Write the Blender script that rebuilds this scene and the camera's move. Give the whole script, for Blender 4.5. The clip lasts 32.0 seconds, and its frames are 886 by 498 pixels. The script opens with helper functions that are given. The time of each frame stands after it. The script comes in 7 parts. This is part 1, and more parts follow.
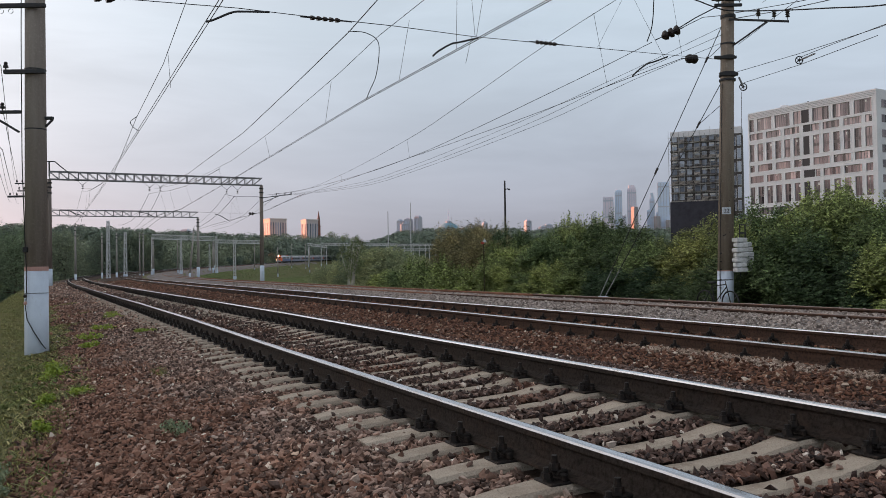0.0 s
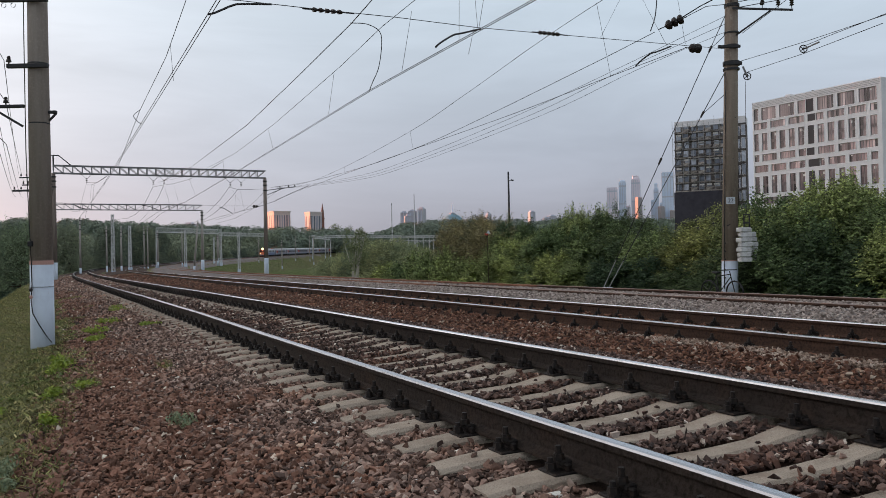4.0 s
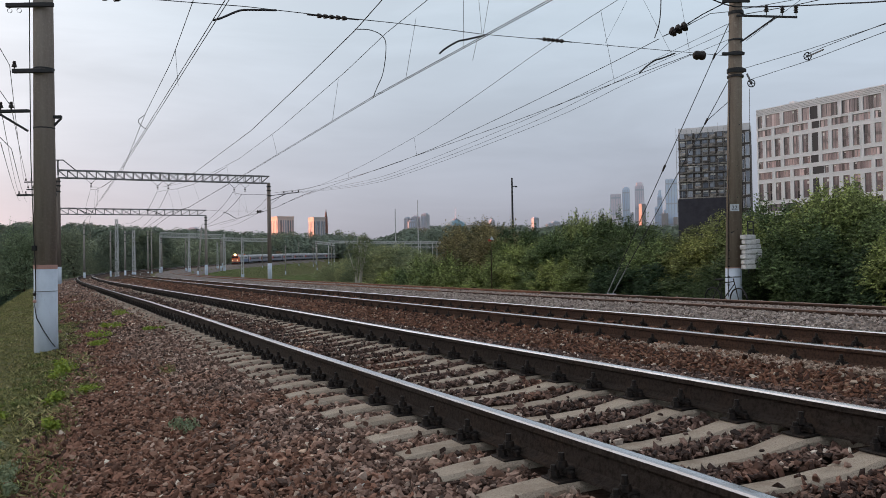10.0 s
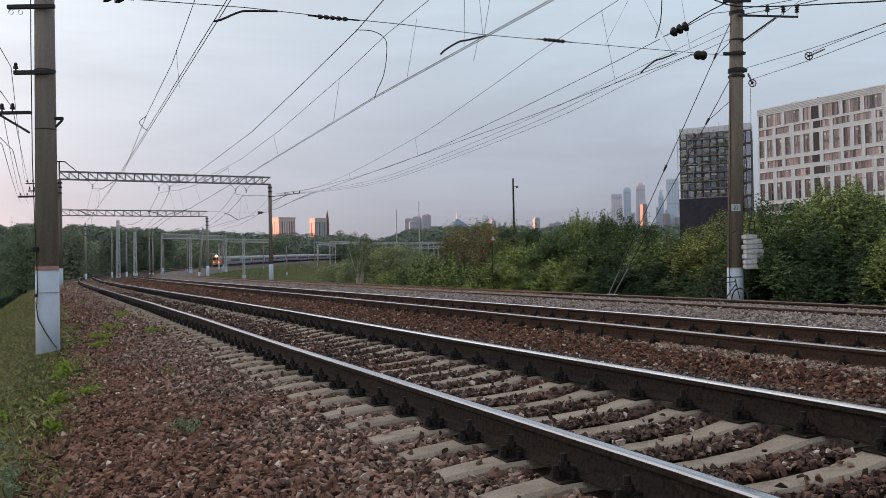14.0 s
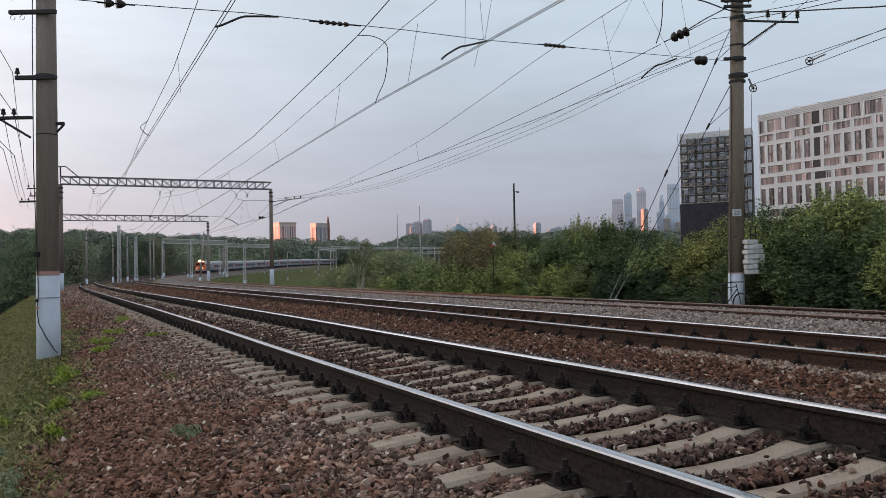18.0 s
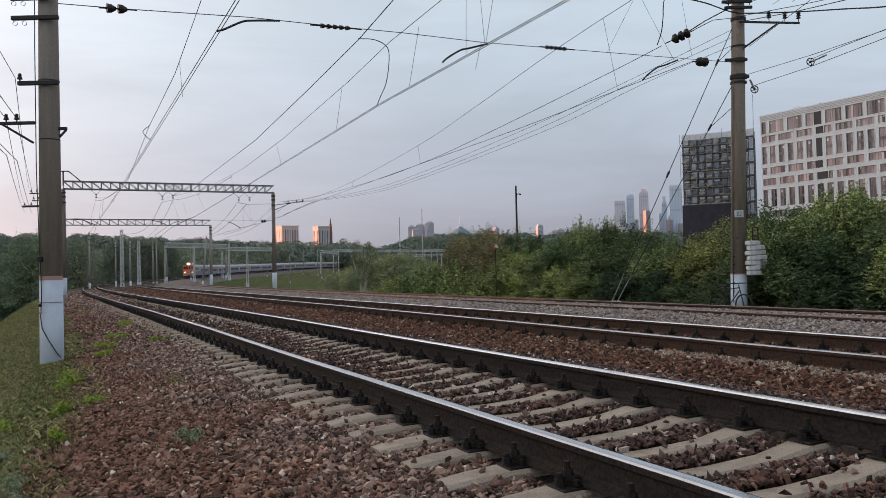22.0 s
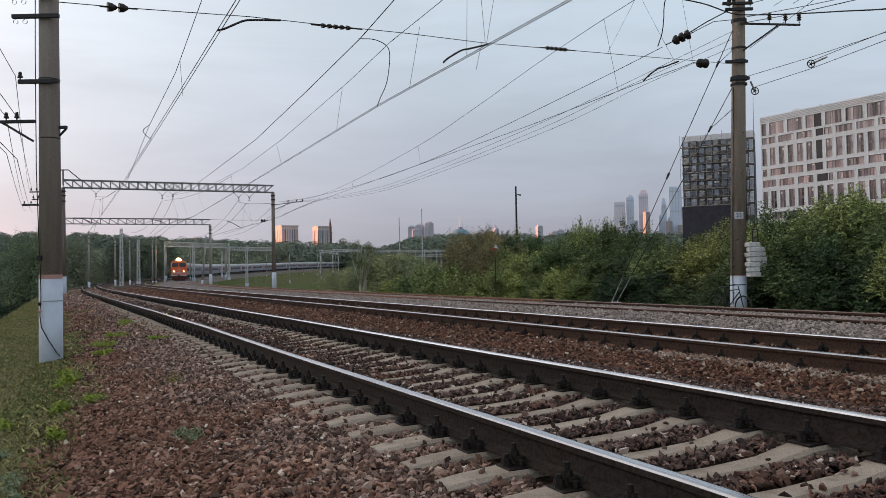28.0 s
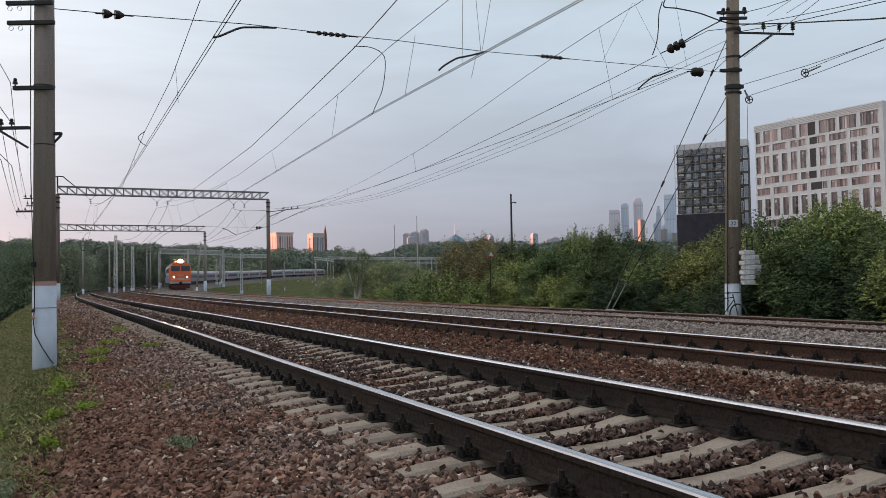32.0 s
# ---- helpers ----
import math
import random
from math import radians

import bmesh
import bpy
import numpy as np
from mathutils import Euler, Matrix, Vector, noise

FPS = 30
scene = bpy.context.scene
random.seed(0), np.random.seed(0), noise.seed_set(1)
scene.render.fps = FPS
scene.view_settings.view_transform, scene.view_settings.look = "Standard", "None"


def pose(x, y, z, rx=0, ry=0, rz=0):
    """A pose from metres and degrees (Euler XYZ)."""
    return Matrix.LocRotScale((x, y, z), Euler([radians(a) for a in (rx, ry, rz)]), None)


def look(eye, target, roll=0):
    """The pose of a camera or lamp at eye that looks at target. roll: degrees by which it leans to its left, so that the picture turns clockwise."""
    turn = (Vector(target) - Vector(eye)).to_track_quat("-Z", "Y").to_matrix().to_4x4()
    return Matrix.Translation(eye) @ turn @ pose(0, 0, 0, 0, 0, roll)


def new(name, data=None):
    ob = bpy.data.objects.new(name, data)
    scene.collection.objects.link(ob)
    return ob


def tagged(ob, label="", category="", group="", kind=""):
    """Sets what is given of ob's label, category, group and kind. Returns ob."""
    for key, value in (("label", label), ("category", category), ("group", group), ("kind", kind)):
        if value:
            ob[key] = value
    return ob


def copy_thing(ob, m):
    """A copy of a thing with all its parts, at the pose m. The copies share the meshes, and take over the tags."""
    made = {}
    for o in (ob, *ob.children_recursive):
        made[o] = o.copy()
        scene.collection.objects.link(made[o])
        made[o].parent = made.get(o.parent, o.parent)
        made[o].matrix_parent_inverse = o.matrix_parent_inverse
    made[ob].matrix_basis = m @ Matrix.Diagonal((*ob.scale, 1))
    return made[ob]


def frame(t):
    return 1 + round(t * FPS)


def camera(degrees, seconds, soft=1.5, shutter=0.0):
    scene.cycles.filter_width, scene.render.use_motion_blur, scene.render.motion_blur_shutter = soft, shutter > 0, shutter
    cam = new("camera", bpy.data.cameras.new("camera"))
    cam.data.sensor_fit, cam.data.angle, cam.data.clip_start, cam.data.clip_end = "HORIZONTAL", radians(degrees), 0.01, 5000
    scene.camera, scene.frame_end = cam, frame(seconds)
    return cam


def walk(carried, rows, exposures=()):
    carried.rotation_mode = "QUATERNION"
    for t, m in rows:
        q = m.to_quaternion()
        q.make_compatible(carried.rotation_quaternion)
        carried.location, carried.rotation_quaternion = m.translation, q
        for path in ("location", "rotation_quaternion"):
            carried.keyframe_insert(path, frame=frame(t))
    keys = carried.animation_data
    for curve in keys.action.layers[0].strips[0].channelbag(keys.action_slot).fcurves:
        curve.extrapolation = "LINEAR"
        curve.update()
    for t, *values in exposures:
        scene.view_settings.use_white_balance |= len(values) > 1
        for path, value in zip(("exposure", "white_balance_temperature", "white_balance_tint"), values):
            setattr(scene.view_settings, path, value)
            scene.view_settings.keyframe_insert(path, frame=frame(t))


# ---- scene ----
import collections

# The camera stands on the ballast shoulder and is held by hand.
cam = camera(56.84, 32.0, 0.45)
walk(cam, [
    (0, pose(-0.0011, 0.0048, 0.8626, 91.088, 0.863, -0.426)),
    (0.5, pose(-0.0011, 0.0033, 0.8629, 91.007, 0.896, -0.406)),
    (1, pose(-0.0008, 0.0006, 0.8634, 90.919, 0.929, -0.362)),
    (1.5, pose(-0.0003, 0.0007, 0.8634, 90.821, 0.978, -0.308)),
    (2, pose(0.0006, 0.0015, 0.8632, 90.727, 1.033, -0.254)),
    (2.5, pose(0.0018, 0.0012, 0.8629, 90.668, 1.08, -0.208)),
    (3, pose(0.0026, 0.0004, 0.8626, 90.604, 1.121, -0.186)),
    (3.5, pose(0.0028, -0.0026, 0.8625, 90.516, 1.163, -0.176)),
    (5.5, pose(0.0013, 0.0006, 0.8633, 90.494, 1.211, -0.026)),
    (6, pose(0.0005, 0.0006, 0.8625, 90.503, 1.159, 0.012)),
    (6.5, pose(0.0006, -0.001, 0.8626, 90.497, 1.118, 0.062)),
    (7, pose(0.0014, -0.0037, 0.8626, 90.527, 1.095, 0.112)),
    (7.5, pose(0.0024, -0.0038, 0.863, 90.589, 1.051, 0.135)),
    (8, pose(0.0036, -0.0056, 0.8645, 90.636, 1.002, 0.141)),
    (8.5, pose(0.0047, -0.0081, 0.8652, 90.696, 0.99, 0.139)),
    (9, pose(0.0049, -0.006, 0.8641, 90.783, 0.994, 0.129)),
    (9.5, pose(0.0041, -0.0026, 0.8637, 90.859, 0.986, 0.114)),
    (10, pose(0.0023, 0.0013, 0.8639, 90.922, 0.962, 0.088)),
    (10.5, pose(0.0006, 0.0041, 0.8637, 90.984, 0.945, 0.067)),
    (11, pose(0.0004, 0.0013, 0.8643, 91.009, 0.943, 0.066)),
    (11.5, pose(0.0011, -0.0017, 0.865, 91.006, 0.96, 0.076)),
    (12, pose(0.0018, -0.0007, 0.8647, 91.01, 0.989, 0.087)),
    (12.5, pose(0.0017, 0.0021, 0.8641, 90.998, 1.004, 0.105)),
    (13, pose(0.0011, 0.0041, 0.8634, 90.974, 1.032, 0.125)),
    (13.5, pose(0.0003, 0.0033, 0.8633, 90.972, 1.07, 0.147)),
    (14, pose(-0.0007, 0.0033, 0.8638, 90.964, 1.084, 0.176)),
    (14.5, pose(-0.0015, 0.0065, 0.8644, 90.928, 1.087, 0.195)),
    (16.5, pose(0.0007, -0.0018, 0.8656, 91.147, 1.07, 0.204)),
    (17, pose(-0.0006, 0.0004, 0.8659, 91.205, 1.021, 0.209)),
    (17.5, pose(-0.0017, 0.0052, 0.8651, 91.272, 1.026, 0.219)),
    (18, pose(-0.0025, 0.0086, 0.8647, 91.313, 1.075, 0.23)),
    (18.5, pose(-0.0028, 0.0091, 0.8648, 91.334, 1.126, 0.244)),
    (19, pose(-0.0022, 0.0078, 0.8653, 91.358, 1.153, 0.255)),
    (19.5, pose(-0.0006, 0.0046, 0.8659, 91.365, 1.186, 0.274)),
    (20, pose(0.0012, 0.0019, 0.866, 91.363, 1.249, 0.317)),
    (20.5, pose(0.0027, 0.0015, 0.8664, 91.375, 1.316, 0.353)),
    (21, pose(0.0045, -0.0002, 0.8669, 91.39, 1.365, 0.379)),
    (21.5, pose(0.005, -0.0039, 0.867, 91.424, 1.378, 0.401)),
    (22, pose(0.0046, -0.0062, 0.8672, 91.495, 1.366, 0.41)),
    (22.5, pose(0.0052, -0.0078, 0.8671, 91.561, 1.347, 0.416)),
    (23, pose(0.0055, -0.0088, 0.8665, 91.591, 1.311, 0.422)),
    (23.5, pose(0.0053, -0.0072, 0.8655, 91.586, 1.289, 0.433)),
    (24, pose(0.0057, -0.0049, 0.865, 91.577, 1.28, 0.444)),
    (24.5, pose(0.0051, -0.0047, 0.8653, 91.589, 1.243, 0.433)),
    (25, pose(0.0026, -0.0046, 0.865, 91.591, 1.185, 0.416)),
    (25.5, pose(0.0006, -0.0044, 0.865, 91.555, 1.135, 0.415)),
    (27.5, pose(0.0016, -0.0032, 0.8662, 91.489, 1.054, 0.379)),
    (28, pose(0.0009, -0.0015, 0.8662, 91.521, 1.122, 0.376)),
    (28.5, pose(0.0014, -0.0011, 0.8663, 91.517, 1.152, 0.364)),
    (29, pose(0.0016, -0.0015, 0.8671, 91.529, 1.169, 0.328)),
    (29.5, pose(0.0017, -0.0023, 0.8679, 91.569, 1.193, 0.274)),
    (30, pose(0.0019, -0.0027, 0.8678, 91.628, 1.185, 0.223)),
    (30.5, pose(0.0013, -0.0034, 0.8673, 91.711, 1.13, 0.17)),
    (31, pose(0.0007, -0.0058, 0.8671, 91.801, 1.08, 0.113)),
    (31.5, pose(0.0003, -0.0065, 0.8671, 91.9, 1.049, 0.063)),
    (32, pose(-0.0008, -0.0032, 0.867, 92.033, 1.016, 0.027)),
])

# ---- world and light: hazy dusk, the sun almost down on the left ----
world = bpy.data.worlds.new("dusk_sky")
scene.world = world
world.use_nodes = True
wt = world.node_tree
wt.nodes.clear()


def wn(kind, **kw):
    n = wt.nodes.new(kind)
    for k, v in kw.items():
        n.inputs[k].default_value = v
    return n


SUN_EL, SUN_AZ = radians(1.2), radians(-75)   # azimuth from +y, positive to the right
w_out = wn("ShaderNodeOutputWorld")
w_bg = wn("ShaderNodeBackground", Strength=1.0)
w_co = wn("ShaderNodeTexCoord")
w_sep = wn("ShaderNodeSeparateXYZ")
w_ramp = wn("ShaderNodeValToRGB")
stops = [(0.0, (0.335, 0.33, 0.39)), (0.12, (0.43, 0.475, 0.565)), (0.28, (0.57, 0.67, 0.775)), (0.55, (0.53, 0.59, 0.66)), (1.0, (0.55, 0.57, 0.6))]
while len(w_ramp.color_ramp.elements) < len(stops):
    w_ramp.color_ramp.elements.new(0.5)
for e, (p, c) in zip(w_ramp.color_ramp.elements, stops):
    e.position, e.color = p, (*c, 1)
wt.links.new(w_co.outputs["Generated"], w_sep.inputs[0])
wt.links.new(w_sep.outputs["Z"], w_ramp.inputs[0])
# warm brightening towards the sunset
w_dot = wt.nodes.new("ShaderNodeVectorMath")
w_dot.operation = "DOT_PRODUCT"
w_dot.inputs[1].default_value = (math.sin(radians(-71)), math.cos(radians(-71)), 0.05)
wt.links.new(w_co.outputs["Generated"], w_dot.inputs[0])
w_map = wn("ShaderNodeMapRange", **{"From Min": -0.3, "From Max": 1.0, "To Min": 0.0, "To Max": 1.0})
wt.links.new(w_dot.outputs["Value"], w_map.inputs["Value"])
w_warm = wt.nodes.new("ShaderNodeMix")
w_warm.data_type, w_warm.blend_type = "RGBA", "ADD"
w_warm.inputs["B"].default_value = (0.74, 0.61, 0.54, 1)
w_pow = wt.nodes.new("ShaderNodeMath")
w_pow.operation = "POWER"
w_pow.inputs[1].default_value = 4.0
wt.links.new(w_map.outputs[0], w_pow.inputs[0])
wt.links.new(w_pow.outputs[0], w_warm.inputs["Factor"])
wt.links.new(w_ramp.outputs[0], w_warm.inputs["A"])
# thin cloud streaks
w_scale = wt.nodes.new("ShaderNodeMapping")
w_scale.inputs["Scale"].default_value = (1.6, 1.6, 9.0)
wt.links.new(w_co.outputs["Generated"], w_scale.inputs[0])
w_noise = wn("ShaderNodeTexNoise", Scale=1.7, Detail=7.0, Roughness=0.55, Distortion=0.4)
wt.links.new(w_scale.outputs[0], w_noise.inputs["Vector"])
w_cl = wn("ShaderNodeMapRange", **{"From Min": 0.32, "From Max": 0.7, "To Min": 0.925, "To Max": 1.1})
wt.links.new(w_noise.outputs[0], w_cl.inputs["Value"])
w_mul = wt.nodes.new("ShaderNodeMix")
w_mul.data_type, w_mul.blend_type = "RGBA", "MULTIPLY"
w_mul.inputs["Factor"].default_value = 1.0
# the glow round the sunset itself
w_pow2 = wt.nodes.new("ShaderNodeMath")
w_pow2.operation = "POWER"
w_pow2.inputs[1].default_value = 12.0
wt.links.new(w_map.outputs[0], w_pow2.inputs[0])
w_glow = wt.nodes.new("ShaderNodeMix")
w_glow.data_type, w_glow.blend_type = "RGBA", "ADD"
w_red = wn("ShaderNodeValToRGB")
for e, (p, c) in zip(w_red.color_ramp.elements, ((0.03, (2.2, 0.66, 0.4)), (0.13, (1.35, 1.1, 0.95)))):
    e.position, e.color = p, (*c, 1)
wt.links.new(w_sep.outputs["Z"], w_red.inputs[0])
wt.links.new(w_red.outputs[0], w_glow.inputs["B"])
wt.links.new(w_pow2.outputs[0], w_glow.inputs["Factor"])
wt.links.new(w_warm.outputs["Result"], w_glow.inputs["A"])
wt.links.new(w_glow.outputs["Result"], w_mul.inputs["A"])
wt.links.new(w_cl.outputs[0], w_mul.inputs["B"])
# the physical sky under the haze
w_sky = wt.nodes.new("ShaderNodeTexSky")
w_sky.sky_type, w_sky.sun_disc, w_sky.sun_elevation, w_sky.sun_rotation = "NISHITA", False, SUN_EL, SUN_AZ
w_sky.dust_density = 3.0
w_skys = wt.nodes.new("ShaderNodeMix")
w_skys.data_type, w_skys.blend_type = "RGBA", "ADD"
w_skys.inputs["Factor"].default_value = 0.012
wt.links.new(w_mul.outputs["Result"], w_skys.inputs["A"])
wt.links.new(w_sky.outputs[0], w_skys.inputs["B"])
wt.links.new(w_skys.outputs["Result"], w_bg.inputs["Color"])
wt.links.new(w_bg.outputs[0], w_out.inputs["Surface"])

sun = new("sun", bpy.data.lights.new("sun", "SUN"))
sun.data.energy, sun.data.angle, sun.data.color = 9.0, radians(0.6), (1.0, 0.31, 0.16)
sun.matrix_world = look((math.sin(SUN_AZ) * math.cos(SUN_EL) * 900, math.cos(SUN_AZ) * math.cos(SUN_EL) * 900, math.sin(SUN_EL) * 900), (0, 0, 0))
scene.view_settings.exposure = 0.0


# ---- materials ----
def material(name, base, rough=0.8, metal=0.0, spec=0.3, scales=(), bump=0.0, bump_scale=40.0, island=None, objrand=None, coords="Object", emit=None):
    """Principled material; scales: (noise scale, colour, low, high[, stretch]) layers mixed over base; island, objrand: brightness spread per loose piece or per object."""
    m = bpy.data.materials.new(name)
    m.use_nodes = True
    nt = m.node_tree
    b = nt.nodes["Principled BSDF"]
    b.inputs["Roughness"].default_value, b.inputs["Metallic"].default_value = rough, metal
    b.inputs["Specular IOR Level"].default_value = spec
    co = nt.nodes.new("ShaderNodeTexCoord")
    col = nt.nodes.new("ShaderNodeRGB")
    col.outputs[0].default_value = (*base, 1)
    last = col.outputs[0]
    for sc, c2, lo, hi, *stretch in scales:
        src = co.outputs[coords]
        if stretch:
            mp = nt.nodes.new("ShaderNodeMapping")
            mp.inputs["Scale"].default_value = stretch[0]
            nt.links.new(src, mp.inputs[0])
            src = mp.outputs[0]
        n = nt.nodes.new("ShaderNodeTexNoise")
        n.inputs["Scale"].default_value, n.inputs["Detail"].default_value, n.inputs["Roughness"].default_value = sc, 6.0, 0.62
        nt.links.new(src, n.inputs["Vector"])
        r = nt.nodes.new("ShaderNodeMapRange")
        r.inputs["From Min"].default_value, r.inputs["From Max"].default_value = lo, hi
        nt.links.new(n.outputs[0], r.inputs["Value"])
        mx = nt.nodes.new("ShaderNodeMix")
        mx.data_type = "RGBA"
        mx.inputs["B"].default_value = (*c2, 1)
        nt.links.new(r.outputs[0], mx.inputs["Factor"])
        nt.links.new(last, mx.inputs["A"])
        last = mx.outputs["Result"]
    if island or objrand:
        if island:
            rnd = nt.nodes.new("ShaderNodeNewGeometry").outputs["Random Per Island"]
        else:
            rnd = nt.nodes.new("ShaderNodeObjectInfo").outputs["Random"]
        stops_ = island or objrand
        rp = nt.nodes.new("ShaderNodeValToRGB")
        while len(rp.color_ramp.elements) < len(stops_):
            rp.color_ramp.elements.new(0.5)
        for e_, (p_, c_) in zip(rp.color_ramp.elements, stops_):
            e_.position, e_.color = p_, (*c_, 1)
        nt.links.new(rnd, rp.inputs[0])
        mx = nt.nodes.new("ShaderNodeMix")
        mx.data_type, mx.blend_type = "RGBA", "MULTIPLY"
        mx.inputs["Factor"].default_value = 1.0
        nt.links.new(last, mx.inputs["A"])
        nt.links.new(rp.outputs[0], mx.inputs["B"])
        last = mx.outputs["Result"]
    nt.links.new(last, b.inputs["Base Color"])
    if bump:
        n = nt.nodes.new("ShaderNodeTexNoise")
        n.inputs["Scale"].default_value, n.inputs["Detail"].default_value = bump_scale, 8.0
        nt.links.new(co.outputs[coords], n.inputs["Vector"])
        bp = nt.nodes.new("ShaderNodeBump")
        bp.inputs["Strength"].default_value, bp.inputs["Distance"].default_value = bump, 0.02
        nt.links.new(n.outputs[0], bp.inputs["Height"])
        nt.links.new(bp.outputs[0], b.inputs["Normal"])
    if emit:
        b.inputs["Emission Color"].default_value, b.inputs["Emission Strength"].default_value = (*emit[:3], 1), emit[3]
    return m

M_RAIL = material("rail_steel", (0.038, 0.03, 0.026), 0.8, 0.0, 0.12, [(2.0, (0.055, 0.034, 0.024), 0.5, 0.75), (0.9, (0.045, 0.036, 0.03), 0.5, 0.7, (1, 1, 8)), (40.0, (0.016, 0.012, 0.01), 0.45, 0.65)], 0.3, 60)
M_RAIL_BROWN = material("brown_rail_steel", (0.075, 0.045, 0.033), 0.85, 0.0, 0.12, [(2.0, (0.11, 0.06, 0.04), 0.5, 0.75), (40.0, (0.035, 0.023, 0.018), 0.45, 0.65)], 0.3, 60)
M_HEAD = material("polished_rail_head", (0.78, 0.77, 0.775), 0.15, 1.0, 0.5, [(4.0, (0.66, 0.64, 0.63), 0.48, 0.72, (1, 1, 1))])
M_HEAD_GREY = material("worn_rail_head", (0.44, 0.45, 0.47), 0.17, 1.0, 0.5, [(4.0, (0.4, 0.385, 0.375), 0.48, 0.72)])
M_HEAD_DULL = material("rusty_rail_head", (0.2, 0.15, 0.13), 0.5, 0.6, 0.4, [(3.0, (0.24, 0.12, 0.07), 0.4, 0.7)], 0.1, 90)
M_RAIL_RUST = material("rusty_rail", (0.27, 0.13, 0.08), 0.85, 0.0, 0.2, [(5.0, (0.16, 0.075, 0.05), 0.4, 0.7)], 0.3, 60)
M_SLEEPER = material("sleeper_concrete", (0.45, 0.385, 0.32), 0.9, 0, 0.15, [(5.0, (0.27, 0.215, 0.17), 0.45, 0.7), (160.0, (0.24, 0.2, 0.17), 0.5, 0.65), (60.0, (0.52, 0.46, 0.39), 0.55, 0.75)], 0.5, 70, objrand=[(0, (0.8, 0.78, 0.75)), (1, (1.08, 1.06, 1.03))])
M_FASTEN = material("greasy_fastening_iron", (0.016, 0.013, 0.012), 0.55, 0.2, 0.25, [(30.0, (0.045, 0.03, 0.022), 0.5, 0.75)], 0.3, 120)
M_BALLAST = material("ballast_bed", (0.105, 0.064, 0.047), 0.95, 0, 0.1, [(0.6, (0.055, 0.042, 0.036), 0.4, 0.65), (7.0, (0.025, 0.018, 0.015), 0.45, 0.6), (14.0, (0.19, 0.15, 0.125), 0.6, 0.72)], 1.0, 22)
M_POLE = material("pole_concrete", (0.33, 0.29, 0.26), 0.88, 0, 0.15, [(0.9, (0.25, 0.21, 0.185), 0.4, 0.65, (6, 6, 0.5)), (30.0, (0.38, 0.34, 0.3), 0.5, 0.75)], 0.25, 40)
M_POLE_BROWN = material("brown_pole_concrete", (0.3, 0.25, 0.205), 0.9, 0, 0.15, [(0.8, (0.2, 0.155, 0.12), 0.42, 0.65, (5, 5, 0.35)), (9.0, (0.37, 0.325, 0.28), 0.55, 0.75), (30.0, (0.23, 0.19, 0.155), 0.5, 0.75)], 0.35, 40)
M_WHITEWASH = material("whitewash", (0.6, 0.67, 0.77), 0.85, 0, 0.2, [(2.0, (0.49, 0.55, 0.64), 0.45, 0.7), (9.0, (0.42, 0.42, 0.42), 0.62, 0.8, (3, 3, 0.6))], 0.2, 40)
M_PINK = material("faded_red_band", (0.5, 0.3, 0.26), 0.85)
M_IRON = material("painted_iron", (0.035, 0.036, 0.04), 0.6, 0.2, 0.4, [(12.0, (0.06, 0.05, 0.045), 0.5, 0.75)])
M_GALV = material("galvanised_steel", (0.37, 0.38, 0.39), 0.6, 0.2, 0.4, [(3.0, (0.26, 0.26, 0.265), 0.4, 0.7)])
M_WIRE = material("weathered_wire", (0.05, 0.05, 0.055), 0.5, 0.6, 0.4)
M_PORC = material("brown_porcelain", (0.018, 0.012, 0.011), 0.45, 0, 0.35, [(20.0, (0.03, 0.022, 0.02), 0.45, 0.7)])


def part(name, bm, mat, parent=None, label="", smooth=False):
    me = bpy.data.meshes.new(name)
    bm.to_mesh(me)
    bm.free()
    for m in (mat if isinstance(mat, (list, tuple)) else [mat]):
        me.materials.append(m)
    if smooth:
        for p in me.polygons:
            p.use_smooth = True
    ob = new(name, me)
    if parent:
        ob.parent = parent
    if label:
        ob["label"] = label
    return ob


def mesh_part(name, verts, faces, mat, parent=None, label="", smooth=False):
    me = bpy.data.meshes.new(name)
    me.from_pydata(verts, [], faces)
    me.materials.append(mat)
    if smooth:
        for p in me.polygons:
            p.use_smooth = True
    ob = new(name, me)
    if parent:
        ob.parent = parent
    if label:
        ob["label"] = label
    return ob


def shared(name, me, parent, m, label=""):
    """Another object on the same mesh."""
    ob = new(name, me)
    ob.parent = parent
    ob.matrix_basis = m
    if label:
        ob["label"] = label
    return ob


def box(bm, x0, x1, y0, y1, z0, z1, bevel=0.0, mi=0):
    g = bmesh.ops.create_cube(bm, size=1.0, matrix=Matrix.LocRotScale(((x0 + x1) / 2, (y0 + y1) / 2, (z0 + z1) / 2), None, (abs(x1 - x0), abs(y1 - y0), abs(z1 - z0))))
    if mi:
        for f in {f for v in g["verts"] for f in v.link_faces}:
            f.material_index = mi
    if bevel:
        bmesh.ops.bevel(bm, geom=list({e for v in g["verts"] for e in v.link_edges}), offset=bevel, segments=1, affect="EDGES")
    return bm


def cone(bm, p0, p1, r0, r1=None, seg=12, mi=0):
    """A frustum between two points."""
    p0, p1 = Vector(p0), Vector(p1)
    r1 = r0 if r1 is None else r1
    d = p1 - p0
    m = Matrix.Translation((p0 + p1) / 2) @ d.to_track_quat("Z", "Y").to_matrix().to_4x4()
    g = bmesh.ops.create_cone(bm, cap_ends=True, segments=seg, radius1=r0, radius2=r1, depth=d.length, matrix=m)
    if mi:
        for f in {f for v in g["verts"] for f in v.link_faces}:
            f.material_index = mi
    return bm


